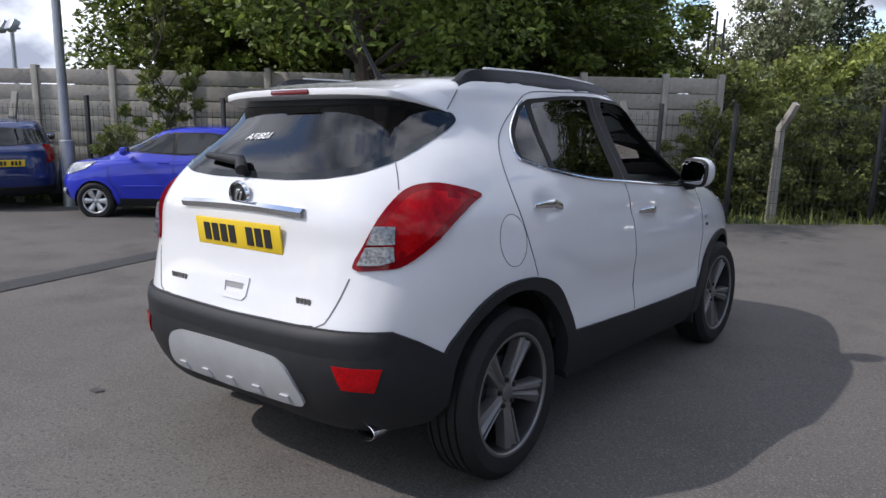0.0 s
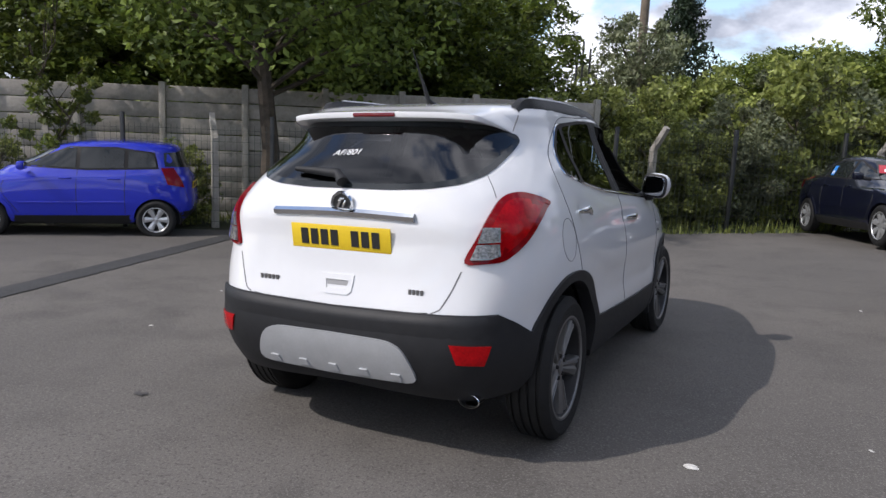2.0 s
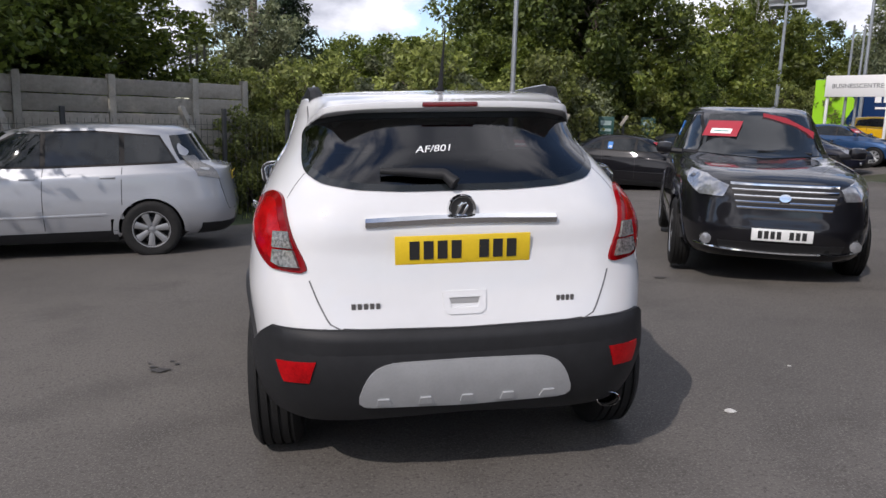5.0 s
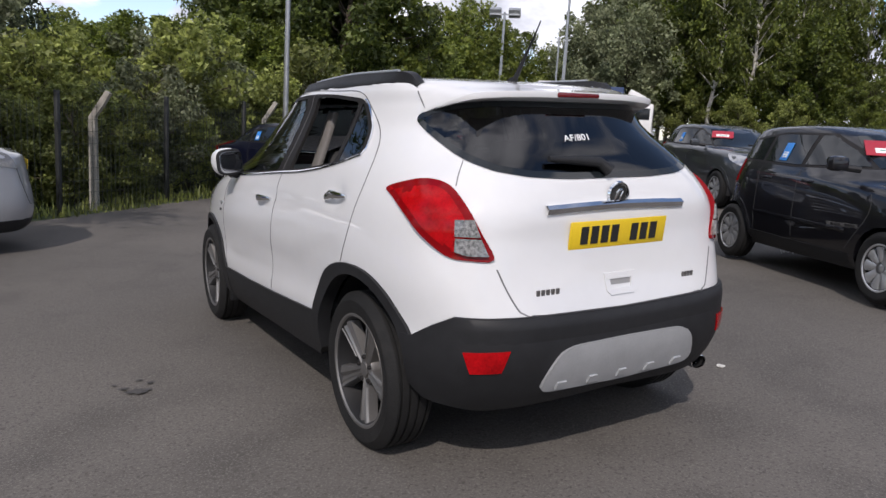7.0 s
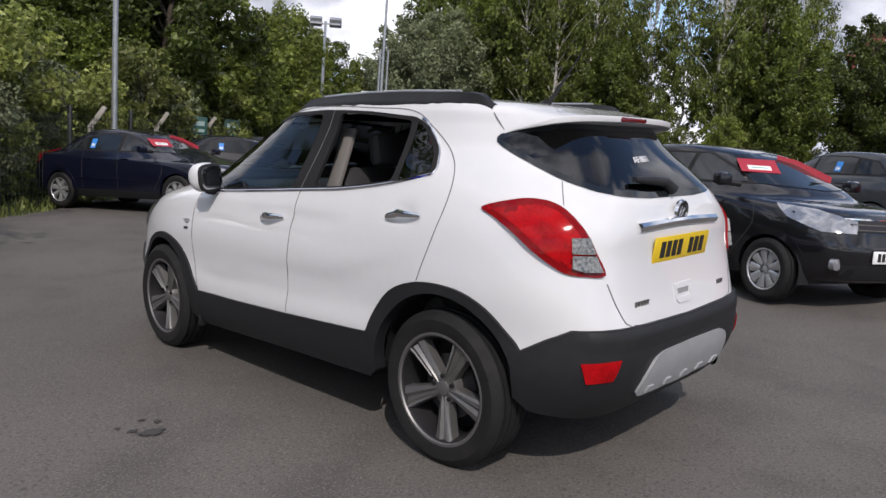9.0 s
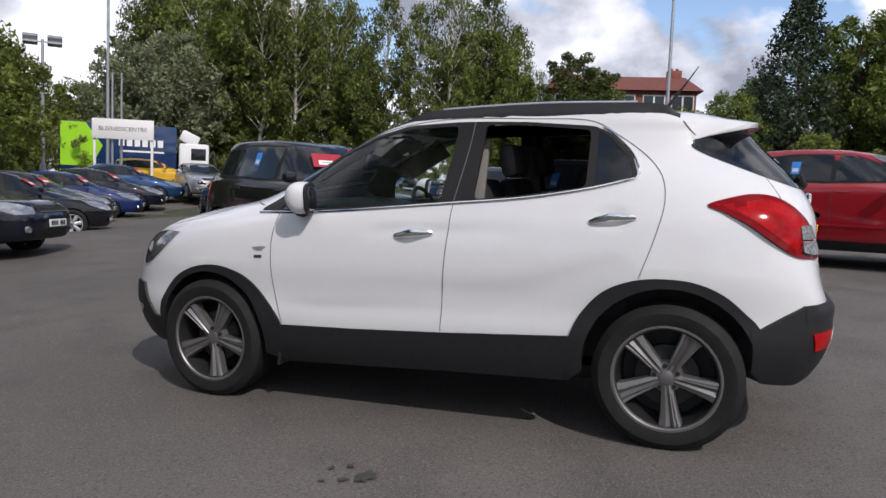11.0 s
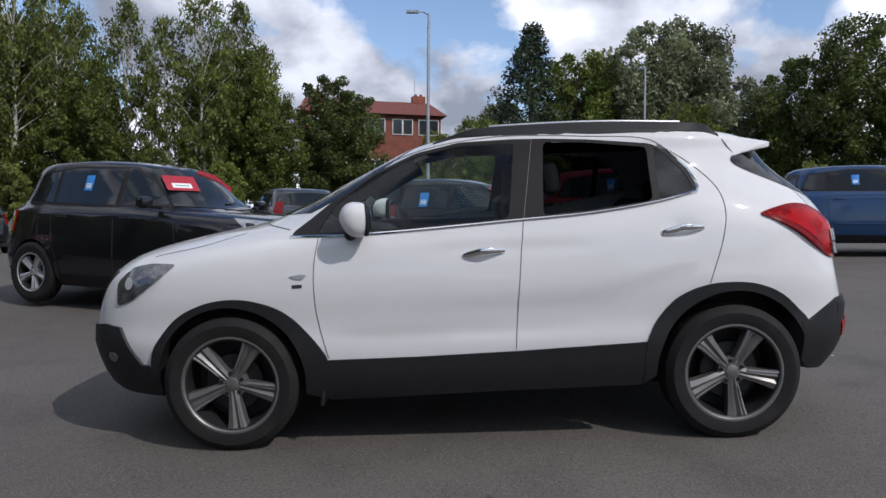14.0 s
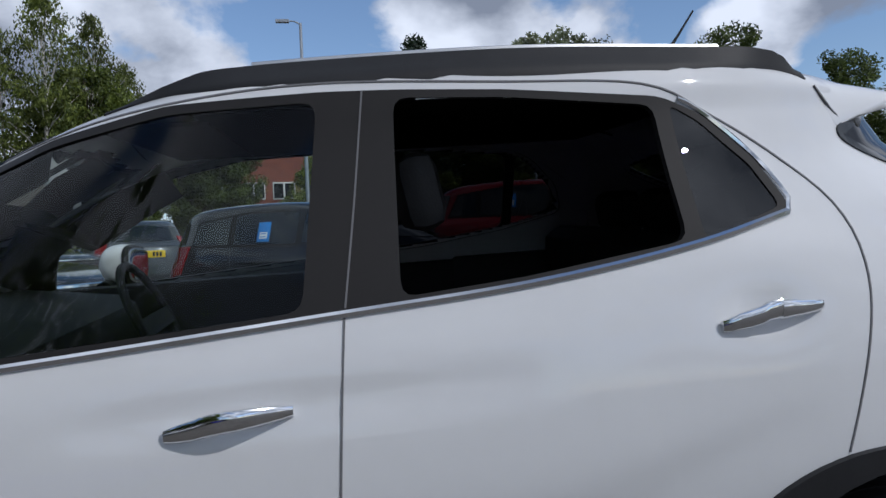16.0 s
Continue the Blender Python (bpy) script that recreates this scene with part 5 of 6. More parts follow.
# ---- trees ----
def leaf_cloud(rng, centres, radii, per, size, droop=0.0, flat=0.7, fine=False):
    """Many small folded leaves in clumps."""
    C = np.repeat(np.array(centres), per, axis=0)
    Rr = np.repeat(np.array(radii), per)
    n = len(C)
    v = rng.normal(size=(n, 3))
    v /= np.linalg.norm(v, axis=1, keepdims=True)
    v *= (rng.random((n, 1)) ** 0.40) * Rr[:, None] * (0.82 + 0.18 * rng.random((n, 1)))
    v[:, 2] *= flat
    P = C + v
    P[:, 2] -= droop * rng.random(n) * Rr
    a = rng.normal(size=(n, 3))
    a /= np.linalg.norm(a, axis=1, keepdims=True)
    b = np.cross(a, rng.normal(size=(n, 3)))
    b /= np.linalg.norm(b, axis=1, keepdims=True)
    s = size * (0.6 + 0.8 * rng.random((n, 1)))
    if droop > 0.3:
        a[:, 2] = -np.abs(a[:, 2]) - 0.8
        a /= np.linalg.norm(a, axis=1, keepdims=True)
    nn = np.cross(a, b)
    if not fine:
        q = np.stack([P - a * s, P + a * s + b * s * 0.45, P + a * s * 0.6 - b * s * 0.75], axis=1).reshape(-1, 3)
        return q.tolist(), [(3 * i, 3 * i + 1, 3 * i + 2) for i in range(n)]
    q = np.stack([P - a * s, P + b * s * 0.6 + nn * s * 0.15, P + a * s, P - b * s * 0.6 + nn * s * 0.15], axis=1).reshape(-1, 3)
    return q.tolist(), [(4 * i, 4 * i + 1, 4 * i + 2, 4 * i + 3) for i in range(n)]


def grow(seed, h, spread, base, clumps, per, leaf, shape="round", trunk_r=0.16, droop=0.0, lean=0.0, fine=False):
    """Trunk and limbs as tubes, and the crown's leaves at the limbs' ends."""
    rng = np.random.default_rng(seed)
    wood, centres, radii = [], [], []
    top = h * 0.92
    spine = [(lean * (k / 6) ** 1.5 + 0.12 * rng.normal() * (k > 0), 0.12 * rng.normal() * (k > 0), top * k / 6) for k in range(7)]
    wood.append(tube(spine, [trunk_r * (1.25 if k == 0 else 1 - 0.14 * k) for k in range(7)], 9))
    for i in range(clumps):
        t = base + (1 - base) * ((i + rng.random()) / clumps)
        if shape == "cone":
            reach = spread * (1.01 - t) * (0.7 + 0.5 * rng.random())
        elif shape == "tall":
            reach = spread * math.sin(math.pi * min(1, 0.18 + 0.8 * (t - base) / (1 - base))) * (0.45 + 0.6 * rng.random())
        else:
            reach = spread * math.sin(math.pi * min(0.97, 0.12 + 0.83 * (t - base) / (1 - base))) ** 0.6 * (0.5 + 0.55 * rng.random())
        az = i * 2.399 + rng.random()
        z0 = h * t * (0.78 if shape != "cone" else 1.0)
        k = min(6, max(0, z0 / top * 6))
        s0 = np.array([np.interp(k, range(7), [p[q] for p in spine]) for q in range(3)])
        end = np.array([s0[0] + reach * math.cos(az), s0[1] + reach * math.sin(az), h * t + (0.02 * h if shape != "cone" else -0.18 * reach)])
        mid = (s0 + end) / 2 + np.array([0, 0, 0.08 * reach])
        if i % (2 if clumps > 60 else 1) == 0:
            wood.append(tube([tuple(s0), tuple(mid), tuple(end)], [trunk_r * 0.34 * (1.1 - 0.6 * t), trunk_r * 0.2, 0.012], 5))
        r = (0.13 + 0.19 * rng.random()) * spread if shape != "cone" else 0.16 * spread + 0.32 * reach * 0.5
        centres.append(tuple(end)), radii.append(r)
        if reach > 0.5 * spread:
            centres.append(tuple(s0 * 0.42 + end * 0.58)), radii.append(r * 0.9)
    return merged(*wood), leaf_cloud(rng, centres, radii, per, leaf, droop, 0.62 if shape == "cone" else 0.8, fine)


TREE_KINDS = {}


def tree_kind(key, label, category, leaves, bark, **k):
    wood, crown = grow(**k)
    t = thing("tree", None, label, category)
    part("trunk", wood, bark, t)
    part("crown", crown, leaves, t, smooth=False)
    t.location = (0, 0, -200)
    TREE_KINDS[key] = t


tree_kind("maple", "broad maple with bright green leaves and a dark trunk", "tree", BRIGHT, BARK, seed=3, h=8.6, spread=3.7, base=0.33, clumps=74, per=210, leaf=0.066, trunk_r=0.16, fine=True)
tree_kind("dark", "tall dark green broadleaf tree", "tree", OAK, BARK, seed=5, h=11.0, spread=3.3, base=0.16, clumps=85, per=190, leaf=0.105, trunk_r=0.2)
tree_kind("dark_b", "tall dense dark green broadleaf tree", "tree", OAK, BARK, seed=15, h=10.0, spread=3.0, base=0.12, clumps=80, per=190, leaf=0.1, trunk_r=0.18)
tree_kind("green", "leafy mid-green broadleaf tree", "tree", MAPLE, BARK, seed=8, h=9.0, spread=2.9, base=0.12, clumps=75, per=190, leaf=0.1, trunk_r=0.16)
tree_kind("lime", "yellow-green broadleaf tree in fresh leaf", "tree", LIME, BARK, seed=9, h=7.0, spread=2.6, base=0.10, clumps=60, per=170, leaf=0.1, trunk_r=0.12)
tree_kind("birch", "tall slender birch with a pale trunk", "birch tree", BIRCH, BIRCH_BARK, seed=21, h=12.5, spread=2.4, base=0.22, clumps=80, per=105, leaf=0.09, shape="tall", trunk_r=0.12, droop=0.7)
tree_kind("birch_b", "slim birch with thin hanging foliage", "birch tree", BIRCH, BIRCH_BARK, seed=22, h=11.0, spread=2.1, base=0.26, clumps=62, per=90, leaf=0.085, shape="tall", trunk_r=0.10, droop=0.7)
tree_kind("willow", "silvery grey-green willow tree in leaf", "willow tree", WILLOW, BARK, seed=31, h=8.5, spread=3.0, base=0.10, clumps=75, per=190, leaf=0.095, trunk_r=0.15, droop=0.3)
tree_kind("spruce", "dark green conical spruce tree", "conifer", SPRUCE, BARK, seed=41, h=12.0, spread=4.3, base=0.08, clumps=120, per=120, leaf=0.11, shape="cone", trunk_r=0.16)
tree_kind("shrub", "dense green shrub behind the fence", "shrub", SHRUB, BARK, seed=51, h=2.9, spread=1.5, base=0.05, clumps=45, per=150, leaf=0.055, trunk_r=0.04)
tree_kind("shrub_b", "grey-green willow shrub behind the fence", "shrub", WILLOW, BARK, seed=52, h=3.6, spread=1.6, base=0.05, clumps=45, per=140, leaf=0.06, trunk_r=0.04)
tree_kind("sapling", "thin young tree with yellowish leaves", "sapling", LIME, BARK, seed=61, h=3.9, spread=0.62, base=0.22, clumps=26, per=90, leaf=0.045, shape="tall", trunk_r=0.03)
USED = set()


def plant(key, x, y, scale=1.0, turn=None, wide=1.0, group="trees round the car park"):
    src = TREE_KINDS[key]
    m = pose(x, y, height(x, y) - 0.08, 0, 0, random.random() * 360 if turn is None else turn)
    if key in USED:
        t = copy_thing(src, m)
    else:
        t = src
        t.matrix_basis = m
        USED.add(key)
    t.scale = (scale * wide, scale * wide, scale)
    tagged(t, group=group)
    return t


random.seed(11)
# behind the concrete wall
for s, off, key, sc in ((-12.6, 4.2, "green", 0.62), (-10.8, 6.2, "dark_b", 0.70), (-9.2, 3.4, "green", 0.68), (-7.2, 5.2, "green", 0.78), (-5.2, 3.2, "green", 0.72),
                        (-3.4, 4.8, "green", 0.70), (-1.6, 3.2, "green", 0.58), (-8.2, 8.5, "dark", 0.80), (-4.6, 8.5, "dark", 0.78), (-12.5, 8.0, "dark_b", 0.62), (-1.0, 8.0, "dark", 0.66)):
    p = WALL_END + WALL_DIR * s + WALL_OUT * off
    plant(key, p.x, p.y, sc, None, 1.4)
plant("maple", -7.6, 7.6, 1.08, 40, 1.12)
plant("sapling", -9.9, 4.95, 1.05)
plant("shrub", -10.9, 4.5, 0.5)
plant("shrub", -6.1, 7.9, 0.55)
plant("shrub", -8.4, 6.2, 0.5)
plant("shrub", -4.6, 8.6, 0.5)
# shrubs and trees behind the mesh fence
for i in range(22):
    p = FENCE_START + FENCE_DIR * (0.5 + 0.95 * i) + FENCE_OUT * (1.0 + 1.0 * random.random())
    plant(random.choice(("shrub", "shrub", "shrub_b")), p.x, p.y, (0.8 + 0.45 * random.random()) * (0.62 if i < 5 else 1.0), group="shrubs behind the fence")
for i in range(12):
    p = FENCE_START + FENCE_DIR * (1.6 + 1.8 * i) + FENCE_OUT * (4.2 + 1.5 * random.random())
    plant(random.choice(("shrub", "shrub", "shrub_b")), p.x, p.y, 1.0 + 0.25 * random.random(), group="shrubs behind the fence")


for x, y, sc in ((-0.5, 19.3, 0.44), (0.9, 20.0, 0.49), (2.3, 19.4, 0.47), (3.8, 20.6, 0.5), (5.4, 20.2, 0.5)):
    plant("green", x, y, sc, None, 1.25)


def polar(ex, ey, az, d):
    return ex + d * math.sin(radians(az)), ey + d * math.cos(radians(az))


for key, az, d, sc in (("spruce", -6.0, 24, 0.55), ("willow", -8.5, 22, 0.62), ("lime", -1.5, 34, 0.78), ("green", 3.0, 40, 0.62), ("lime", 6.5, 36, 0.75),
                       ("dark_b", 10.5, 27, 0.85), ("dark_b", 13.5, 27, 0.95), ("dark", 17.0, 25, 0.85), ("lime", 20.5, 26, 0.85), ("green", 24.0, 28, 0.52), ("lime", 26.5, 32, 0.86),
                       ("lime", 30, 52, 1.25), ("green", 33, 58, 0.9), ("birch_b", 28.7, 50, 0.85), ("lime", 36, 55, 0.95), ("green", 39, 60, 0.8)):
    x, y = polar(0.0, -3.4, az, d)
    plant(key, x, y, sc)
for key, az, d, sc in (("birch", 47.5, 54, 1.22), ("green", 49.6, 55, 1.5), ("birch_b", 51.8, 53, 1.35), ("dark", 54.2, 55, 1.2), ("birch", 57.0, 54, 1.15), ("green", 60.0, 53, 1.4), ("birch_b", 62.5, 52, 1.2), ("willow", 46.5, 46, 0.95), ("willow", 49.5, 44, 1.0), ("lime", 44, 62, 1.0), ("birch", 51.5, 50, 1.25), ("green", 54, 46, 1.25), ("birch_b", 56, 44, 1.3), ("birch", 58.5, 44, 1.2), ("birch_b", 61, 46, 1.25),
                       ("green", 63, 43, 0.8), ("birch", 65.5, 44, 0.95), ("birch_b", 68, 43, 1.0), ("birch", 70.5, 42, 1.03), ("green", 72.8, 44, 1.05), ("birch", 73.2, 47, 1.05), ("green", 75.6, 42, 0.72),
                       ("lime", 58, 44, 0.55), ("lime", 67, 38, 0.5), ("lime", 72, 37, 0.42), ("dark_b", 79.8, 44, 0.80), ("dark_b", 81.6, 45, 0.74), ("lime", 88.5, 45, 0.75), ("green", 91.5, 43, 0.68), ("spruce", 95.4, 46, 1.02),
                       ("green", 93.3, 50, 0.85), ("green", 99.0, 47, 1.15), ("lime", 101.5, 50, 1.5), ("willow", 104.8, 47, 1.42), ("willow", 107.5, 48, 1.36), ("green", 107.0, 42, 0.72), ("dark", 112.0, 52, 0.78),
                       ("dark_b", 114.8, 48, 0.96), ("dark", 118.0, 47, 1.0), ("green", 121.5, 46, 0.85), ("dark", 125, 47, 0.8), ("green", 128.5, 48, 0.8), ("dark_b", 132, 47, 0.75), ("lime", 97, 40, 0.55), ("lime", 103, 40, 0.5), ("green", 110.5, 40, 0.45)):
    x, y = polar(-4.8, 1.3, az, d)
    plant(key, x, y, sc)
plant("birch", 53.0, 16.8, 1.08)
plant("green", 50.5, 18.2, 1.3)
for i in range(26):
    x, y = polar(-4.8, 1.3, 40 + 3.6 * i, 40.5 + 5 * random.random())
    plant("shrub", x, y, 0.7 + 0.5 * random.random(), group="low hedge at the far edge")


def weeds():
    """Rough grass and weeds along the edge of the asphalt, under wall and fence."""
    rng = np.random.default_rng(77)
    vs, fs = [], []
    spots = [(WALL_END + WALL_DIR * s - WALL_OUT * o) for s, o in zip(rng.uniform(-18, 0.5, 2600), rng.uniform(0.05, 1.15, 2600))]
    spots += [(FENCE_START + FENCE_DIR * s - FENCE_OUT * o) for s, o in zip(rng.uniform(-0.5, 20, 2600), rng.uniform(-0.8, 0.55, 2600))]
    for p in spots:
        h = 0.06 + 0.22 * rng.random() ** 2
        a, w = rng.uniform(0, 6.28), 0.006 + 0.02 * rng.random()
        z = height(p.x, p.y) - 0.02
        dx, dy = math.cos(a), math.sin(a)
        o = len(vs)
        lean = h * rng.uniform(-0.6, 0.6)
        vs += [(p.x - dx * w, p.y - dy * w, z), (p.x + dx * w, p.y + dy * w, z), (p.x - dy * lean * 0.5 + dx * w * 0.7, p.y + dx * lean * 0.5 + dy * w * 0.7, z + h * 0.6), (p.x - dy * lean, p.y + dx * lean, z + h)]
        fs += [(o, o + 1, o + 2), (o, o + 2, o + 3)]
    return tagged(part("rough_grass", (vs, fs), SHRUB, smooth=False), "rough grass and weeds along the fence", "grass", kind="stuff")


weeds()

# ---- the car, and the rest of the place ----
white_car(CAR_POSE)


# ---- parked vehicles ----
def clip(poly, lo, hi):
    """The part of a polygon between two stations of y."""
    for limit, sign in ((lo, 1), (hi, -1)):
        out = []
        for i in range(len(poly)):
            a, b = poly[i - 1], poly[i]
            ia, ib = (a[0] - limit) * sign >= 0, (b[0] - limit) * sign >= 0
            if ia != ib:
                t = (limit - a[0]) / (b[0] - a[0])
                out.append((limit, a[1] + (b[1] - a[1]) * t))
            if ib:
                out.append(b)
        poly = out
    return poly


def card(car, m, w, h, mats, label, rows=2):
    """A price card or tag: a coloured sheet with a white field and bars for its writing."""
    c = part("window_card", boxes([((0, 0, 0), (w, 0.004, h))], 0.001), mats[0], car, label)
    c.matrix_local = m
    f = part("card_field", boxes([((0.0, -0.003, -h * 0.18), (w * 0.6, 0.003, h * 0.32))]), mats[1], c)
    b = part("card_marks", boxes([((0, -0.005, -h * 0.18 + (i - (rows - 1) / 2) * h * 0.16), (w * 0.42, 0.002, h * 0.05)) for i in range(rows)]), mats[2], c)
    return c


CARD_RED = material("red_card", (0.36, 0.02, 0.035), 0.5)
CARD_WHITE = material("white_card", (0.75, 0.75, 0.74), 0.6)
CARD_BLUE = material("blue_card", (0.02, 0.19, 0.55), 0.5)
CARD_GREEN = material("green_card", (0.02, 0.25, 0.18), 0.5)


def vehicle(name, label, mat, spot, wb, fo, ro, W, H, hood, belt, screen, roof_f, roof_r, tail, pillars, wheel_r=0.31, rim=0.2, spokes=7, rim_mat=None,
            tag=False, price=False, rear_plate=YELLOW_PLATE, rails=False, clad=None, tail_low=0.78, steer=0.0, quick=False, tail_h=0.3, head_w=0.42, window_mat=None, sash=False, lens=None, big_grille=False, cowl=0.06):
    """A parked car: skin, glass, lamps, trim and wheels. spot: its pose, with the rear axle at the origin and the nose to +y."""
    window_mat = window_mat or DARK_GLASS
    car = thing(name, spot, label, "car", "parked cars")
    F, B = wb + fo, -ro
    lv = [
        (0.20, F - 0.22, 0.22, B + 0.20, W * 0.88, 4.2, 4.2, 0), (0.31, F - 0.06, 0.33, B + 0.06, W * 0.96, 4.4, 4.6, 0),
        (0.50, F, 0.50, B, W * 0.995, 4.4, 4.6, 0), (0.64, F - 0.02, 0.66, B + 0.005, W, 4.4, 4.4, 0),
        (hood - 0.18, F - 0.07, 0.84, B + 0.03, W * 0.99, 4.0, 4.2, 0), (hood - 0.07, F - 0.22, belt - 0.06, B + 0.06, W * 0.975, 3.5, 4.0, 0),
        (hood, F - 0.62, belt, B + 0.10, W * 0.95, 3.0, 3.9, 0), (hood + cowl, screen, belt + 0.07, tail, W * 0.90, 2.9, 3.8, 0.01),
        (hood * 0.55 + H * 0.45, screen * 0.55 + roof_f * 0.45, belt * 0.55 + H * 0.45, tail * 0.55 + roof_r * 0.45, W * 0.825, 2.9, 3.6, 0.015),
        (H - 0.13, screen * 0.18 + roof_f * 0.82, H - 0.14, tail * 0.2 + roof_r * 0.8, W * 0.745, 2.9, 3.6, 0.02),
        (H - 0.06, roof_f - 0.10, H - 0.075, roof_r + 0.06, W * 0.67, 2.8, 3.4, 0.025), (H - 0.035, roof_f - 0.25, H - 0.05, roof_r + 0.15, W * 0.45, 2.6, 3.2, 0.025),
        (H - 0.028, roof_f - 0.35, H - 0.045, roof_r + 0.2, 0.0, 2.6, 3.0, 0.028),
    ]
    skin = Skin(lv, 7, 84)
    skin.pole = {"cyl_rear": (0.55, -1), "cyl_front": (wb - 0.55, 1)}
    ra = wheel_r + 0.055

    def cut(x, y, z):
        return z < 0.26 or abs(x) > 0.5 and (math.hypot(y, z - wheel_r) < ra or math.hypot(y - wb, z - wheel_r) < ra)

    part("body", skin.shell(cut), mat, car)
    dlo = [(screen - 0.36, hood + cowl + 0.025), ((screen + roof_r) / 2, belt + 0.055), (tail + 0.42 if tail + 0.42 < roof_r + 0.25 else roof_r + 0.25, belt + 0.09),
           (roof_r + 0.30, H - 0.19), ((roof_f + roof_r) / 2, H - 0.125), (roof_f - 0.16, H - 0.135), (screen * 0.45 + roof_f * 0.55 - 0.20, hood * 0.45 + H * 0.55 - 0.03)]
    cuts = [-9, *sorted(pillars), 9]
    for side, s in (("left", -1), ("right", 1)):
        part("window_surround", skin.patch(side, inset(dlo, -0.025), 0.003, 0.01, 0.06), SATIN_BLACK, car)
        for a, b in zip(cuts, cuts[1:]):
            w = clip(dlo, a + 0.03, b - 0.03)
            if len(w) > 2:
                part("side_window", skin.patch(side, w, 0.007, 0.0, 0.06), window_mat, car)
        for yc in (0.0, wb):
            ring = [(yc + (ra + 0.04) * math.cos(a), wheel_r + (ra + 0.04) * math.sin(a)) for a in np.linspace(radians(-6), radians(186), 21)]
            inn = [(yc + (ra - 0.022) * math.cos(a), wheel_r + (ra - 0.022) * math.sin(a)) for a in np.linspace(radians(186), radians(-6), 21)]
            part("wheel_arch", skin.patch(side, ring + inn, 0.010, 0.04, 0.05), clad or mat, car)
            lin = lathe([(0.05, -0.24), (ra, -0.22), (ra, -0.04)], seg=24)
            lin = (lin[0], [q for q in lin[1] if min(lin[0][k][2] for k in q) > -0.1])
            part("arch_liner", moved(lin, pose(s * (W - 0.03), yc, wheel_r, 0, 0, 0 if s > 0 else 180)), CLADDING, car)
        part("sill", skin.patch(side, [(ra - 0.01, 0.36), (wb - ra + 0.01, 0.34), (wb - ra + 0.01, 0.22), (ra - 0.01, 0.22)], 0.010, 0.05, 0.08), clad or CLADDING, car)
        part("side_moulding", skin.ribbon(side, [(ra + 0.10, 0.56), (wb * 0.5, 0.545), (wb - ra - 0.10, 0.535)], 0.035, 0.006, 0.004, 0.1), clad or mat, car)
        for y in pillars[:2]:
            z1 = belt + 0.03
            part("door_handle", boxes([((s * (W * 0.955 + 0.012), y + 0.17, belt - 0.09), (0.03, 0.18, 0.028))], 0.010), CHROME if rails else mat, car)
            part("door_seam", skin.ribbon(side, [(y, z1), (y + 0.02, 0.75), (y + 0.02, 0.38)], 0.009, 0.0015, 0, 0.08), GAP, car)
        part("door_seam", skin.ribbon(side, [(screen - 0.12, hood - 0.02), (screen - 0.06, 0.70), (wb - ra - 0.10, 0.38)], 0.009, 0.0015, 0, 0.08), GAP, car)
        mir = part("door_mirror", boxes([((s * (W + 0.09), screen - 0.38, belt + 0.09), (0.17, 0.11, 0.13))], 0.04), mat, car)
        part("mirror_glass", boxes([((s * (W + 0.09), screen - 0.44, belt + 0.09), (0.13, 0.006, 0.09))], 0.002), MIRROR, mir)
        part("mirror_arm", tube([(s * W * 0.88, screen - 0.34, belt + 0.05), (s * (W + 0.04), screen - 0.38, belt + 0.06)], [0.03, 0.03], 8), CLADDING, car)
        # lamps
        hz = hood - 0.13
        q = [skin.flat2("cyl_front", p) for p in ((s * (W * 0.98), F - 0.62, hz + 0.08), (s * W * 0.80, F - 0.25, hz + 0.05), (s * (W - head_w), F - 0.05, hz - 0.03), (s * (W - head_w + 0.04), F - 0.05, hz - 0.13), (s * W * 0.80, F - 0.22, hz - 0.13), (s * W * 0.96, F - 0.48, hz - 0.03))]
        hl = part("headlight", skin.patch("cyl_front", q, 0.012, 0.0, 0.05), HEAD_LENS, car, "clear headlight")
        part("fog_light", moved(lathe([(0, 0.02), (0.05, 0.015), (0.055, -0.03)], axis="y", seg=16), pose(s * W * 0.70, F - 0.10, 0.42)), HEAD_LENS, car)
        q = [skin.flat2("cyl_rear", p) for p in ((s * W * 0.97, B + 0.30, tail_low + tail_h), (s * W * 0.80, B + 0.12, tail_low + tail_h), (s * W * 0.72, B + 0.06, tail_low), (s * W * 0.95, B + 0.26, tail_low + 0.05))]
        part("tail_light", skin.patch("cyl_rear", q, 0.012, 0.0, 0.05), lens or RED_LENS, car, "red tail light")
        if rails:
            pts = [(s * W * 0.60, y, z) for y, z in ((roof_f - 0.1, H - 0.04), (roof_f - 0.25, H + 0.0), (roof_r + 0.45, H - 0.01), (roof_r + 0.3, H - 0.05))]
            part("roof_rail", tube(pts, [0.02] * 4, 8), ALLOY_BRIGHT if mat.name != "black_paint" else SATIN_BLACK, car)
        for yc, st in ((0.0, 0), (wb, steer)):
            add_wheel(car, (s * (W - 0.10), yc, wheel_r), s, wheel_r, rim, 0.195, spokes, "steel" if spokes > 5 else "alloy", rim_mat or ALLOY_BRIGHT, st)
    fz = [(-W * 0.70, hood + cowl + 0.015), (0, hood + cowl - 0.015), (W * 0.70, hood + cowl + 0.015), (W * 0.55, H - 0.13), (0, H - 0.085), (-W * 0.55, H - 0.13)]
    part("windscreen", skin.patch("front", fz, 0.006, 0.0, 0.07), DARK_GLASS, car)
    rz = [(-W * 0.76, belt + 0.10), (0, belt + 0.06), (W * 0.76, belt + 0.10), (W * 0.66, H - 0.17), (0, H - 0.13), (-W * 0.66, H - 0.17)]
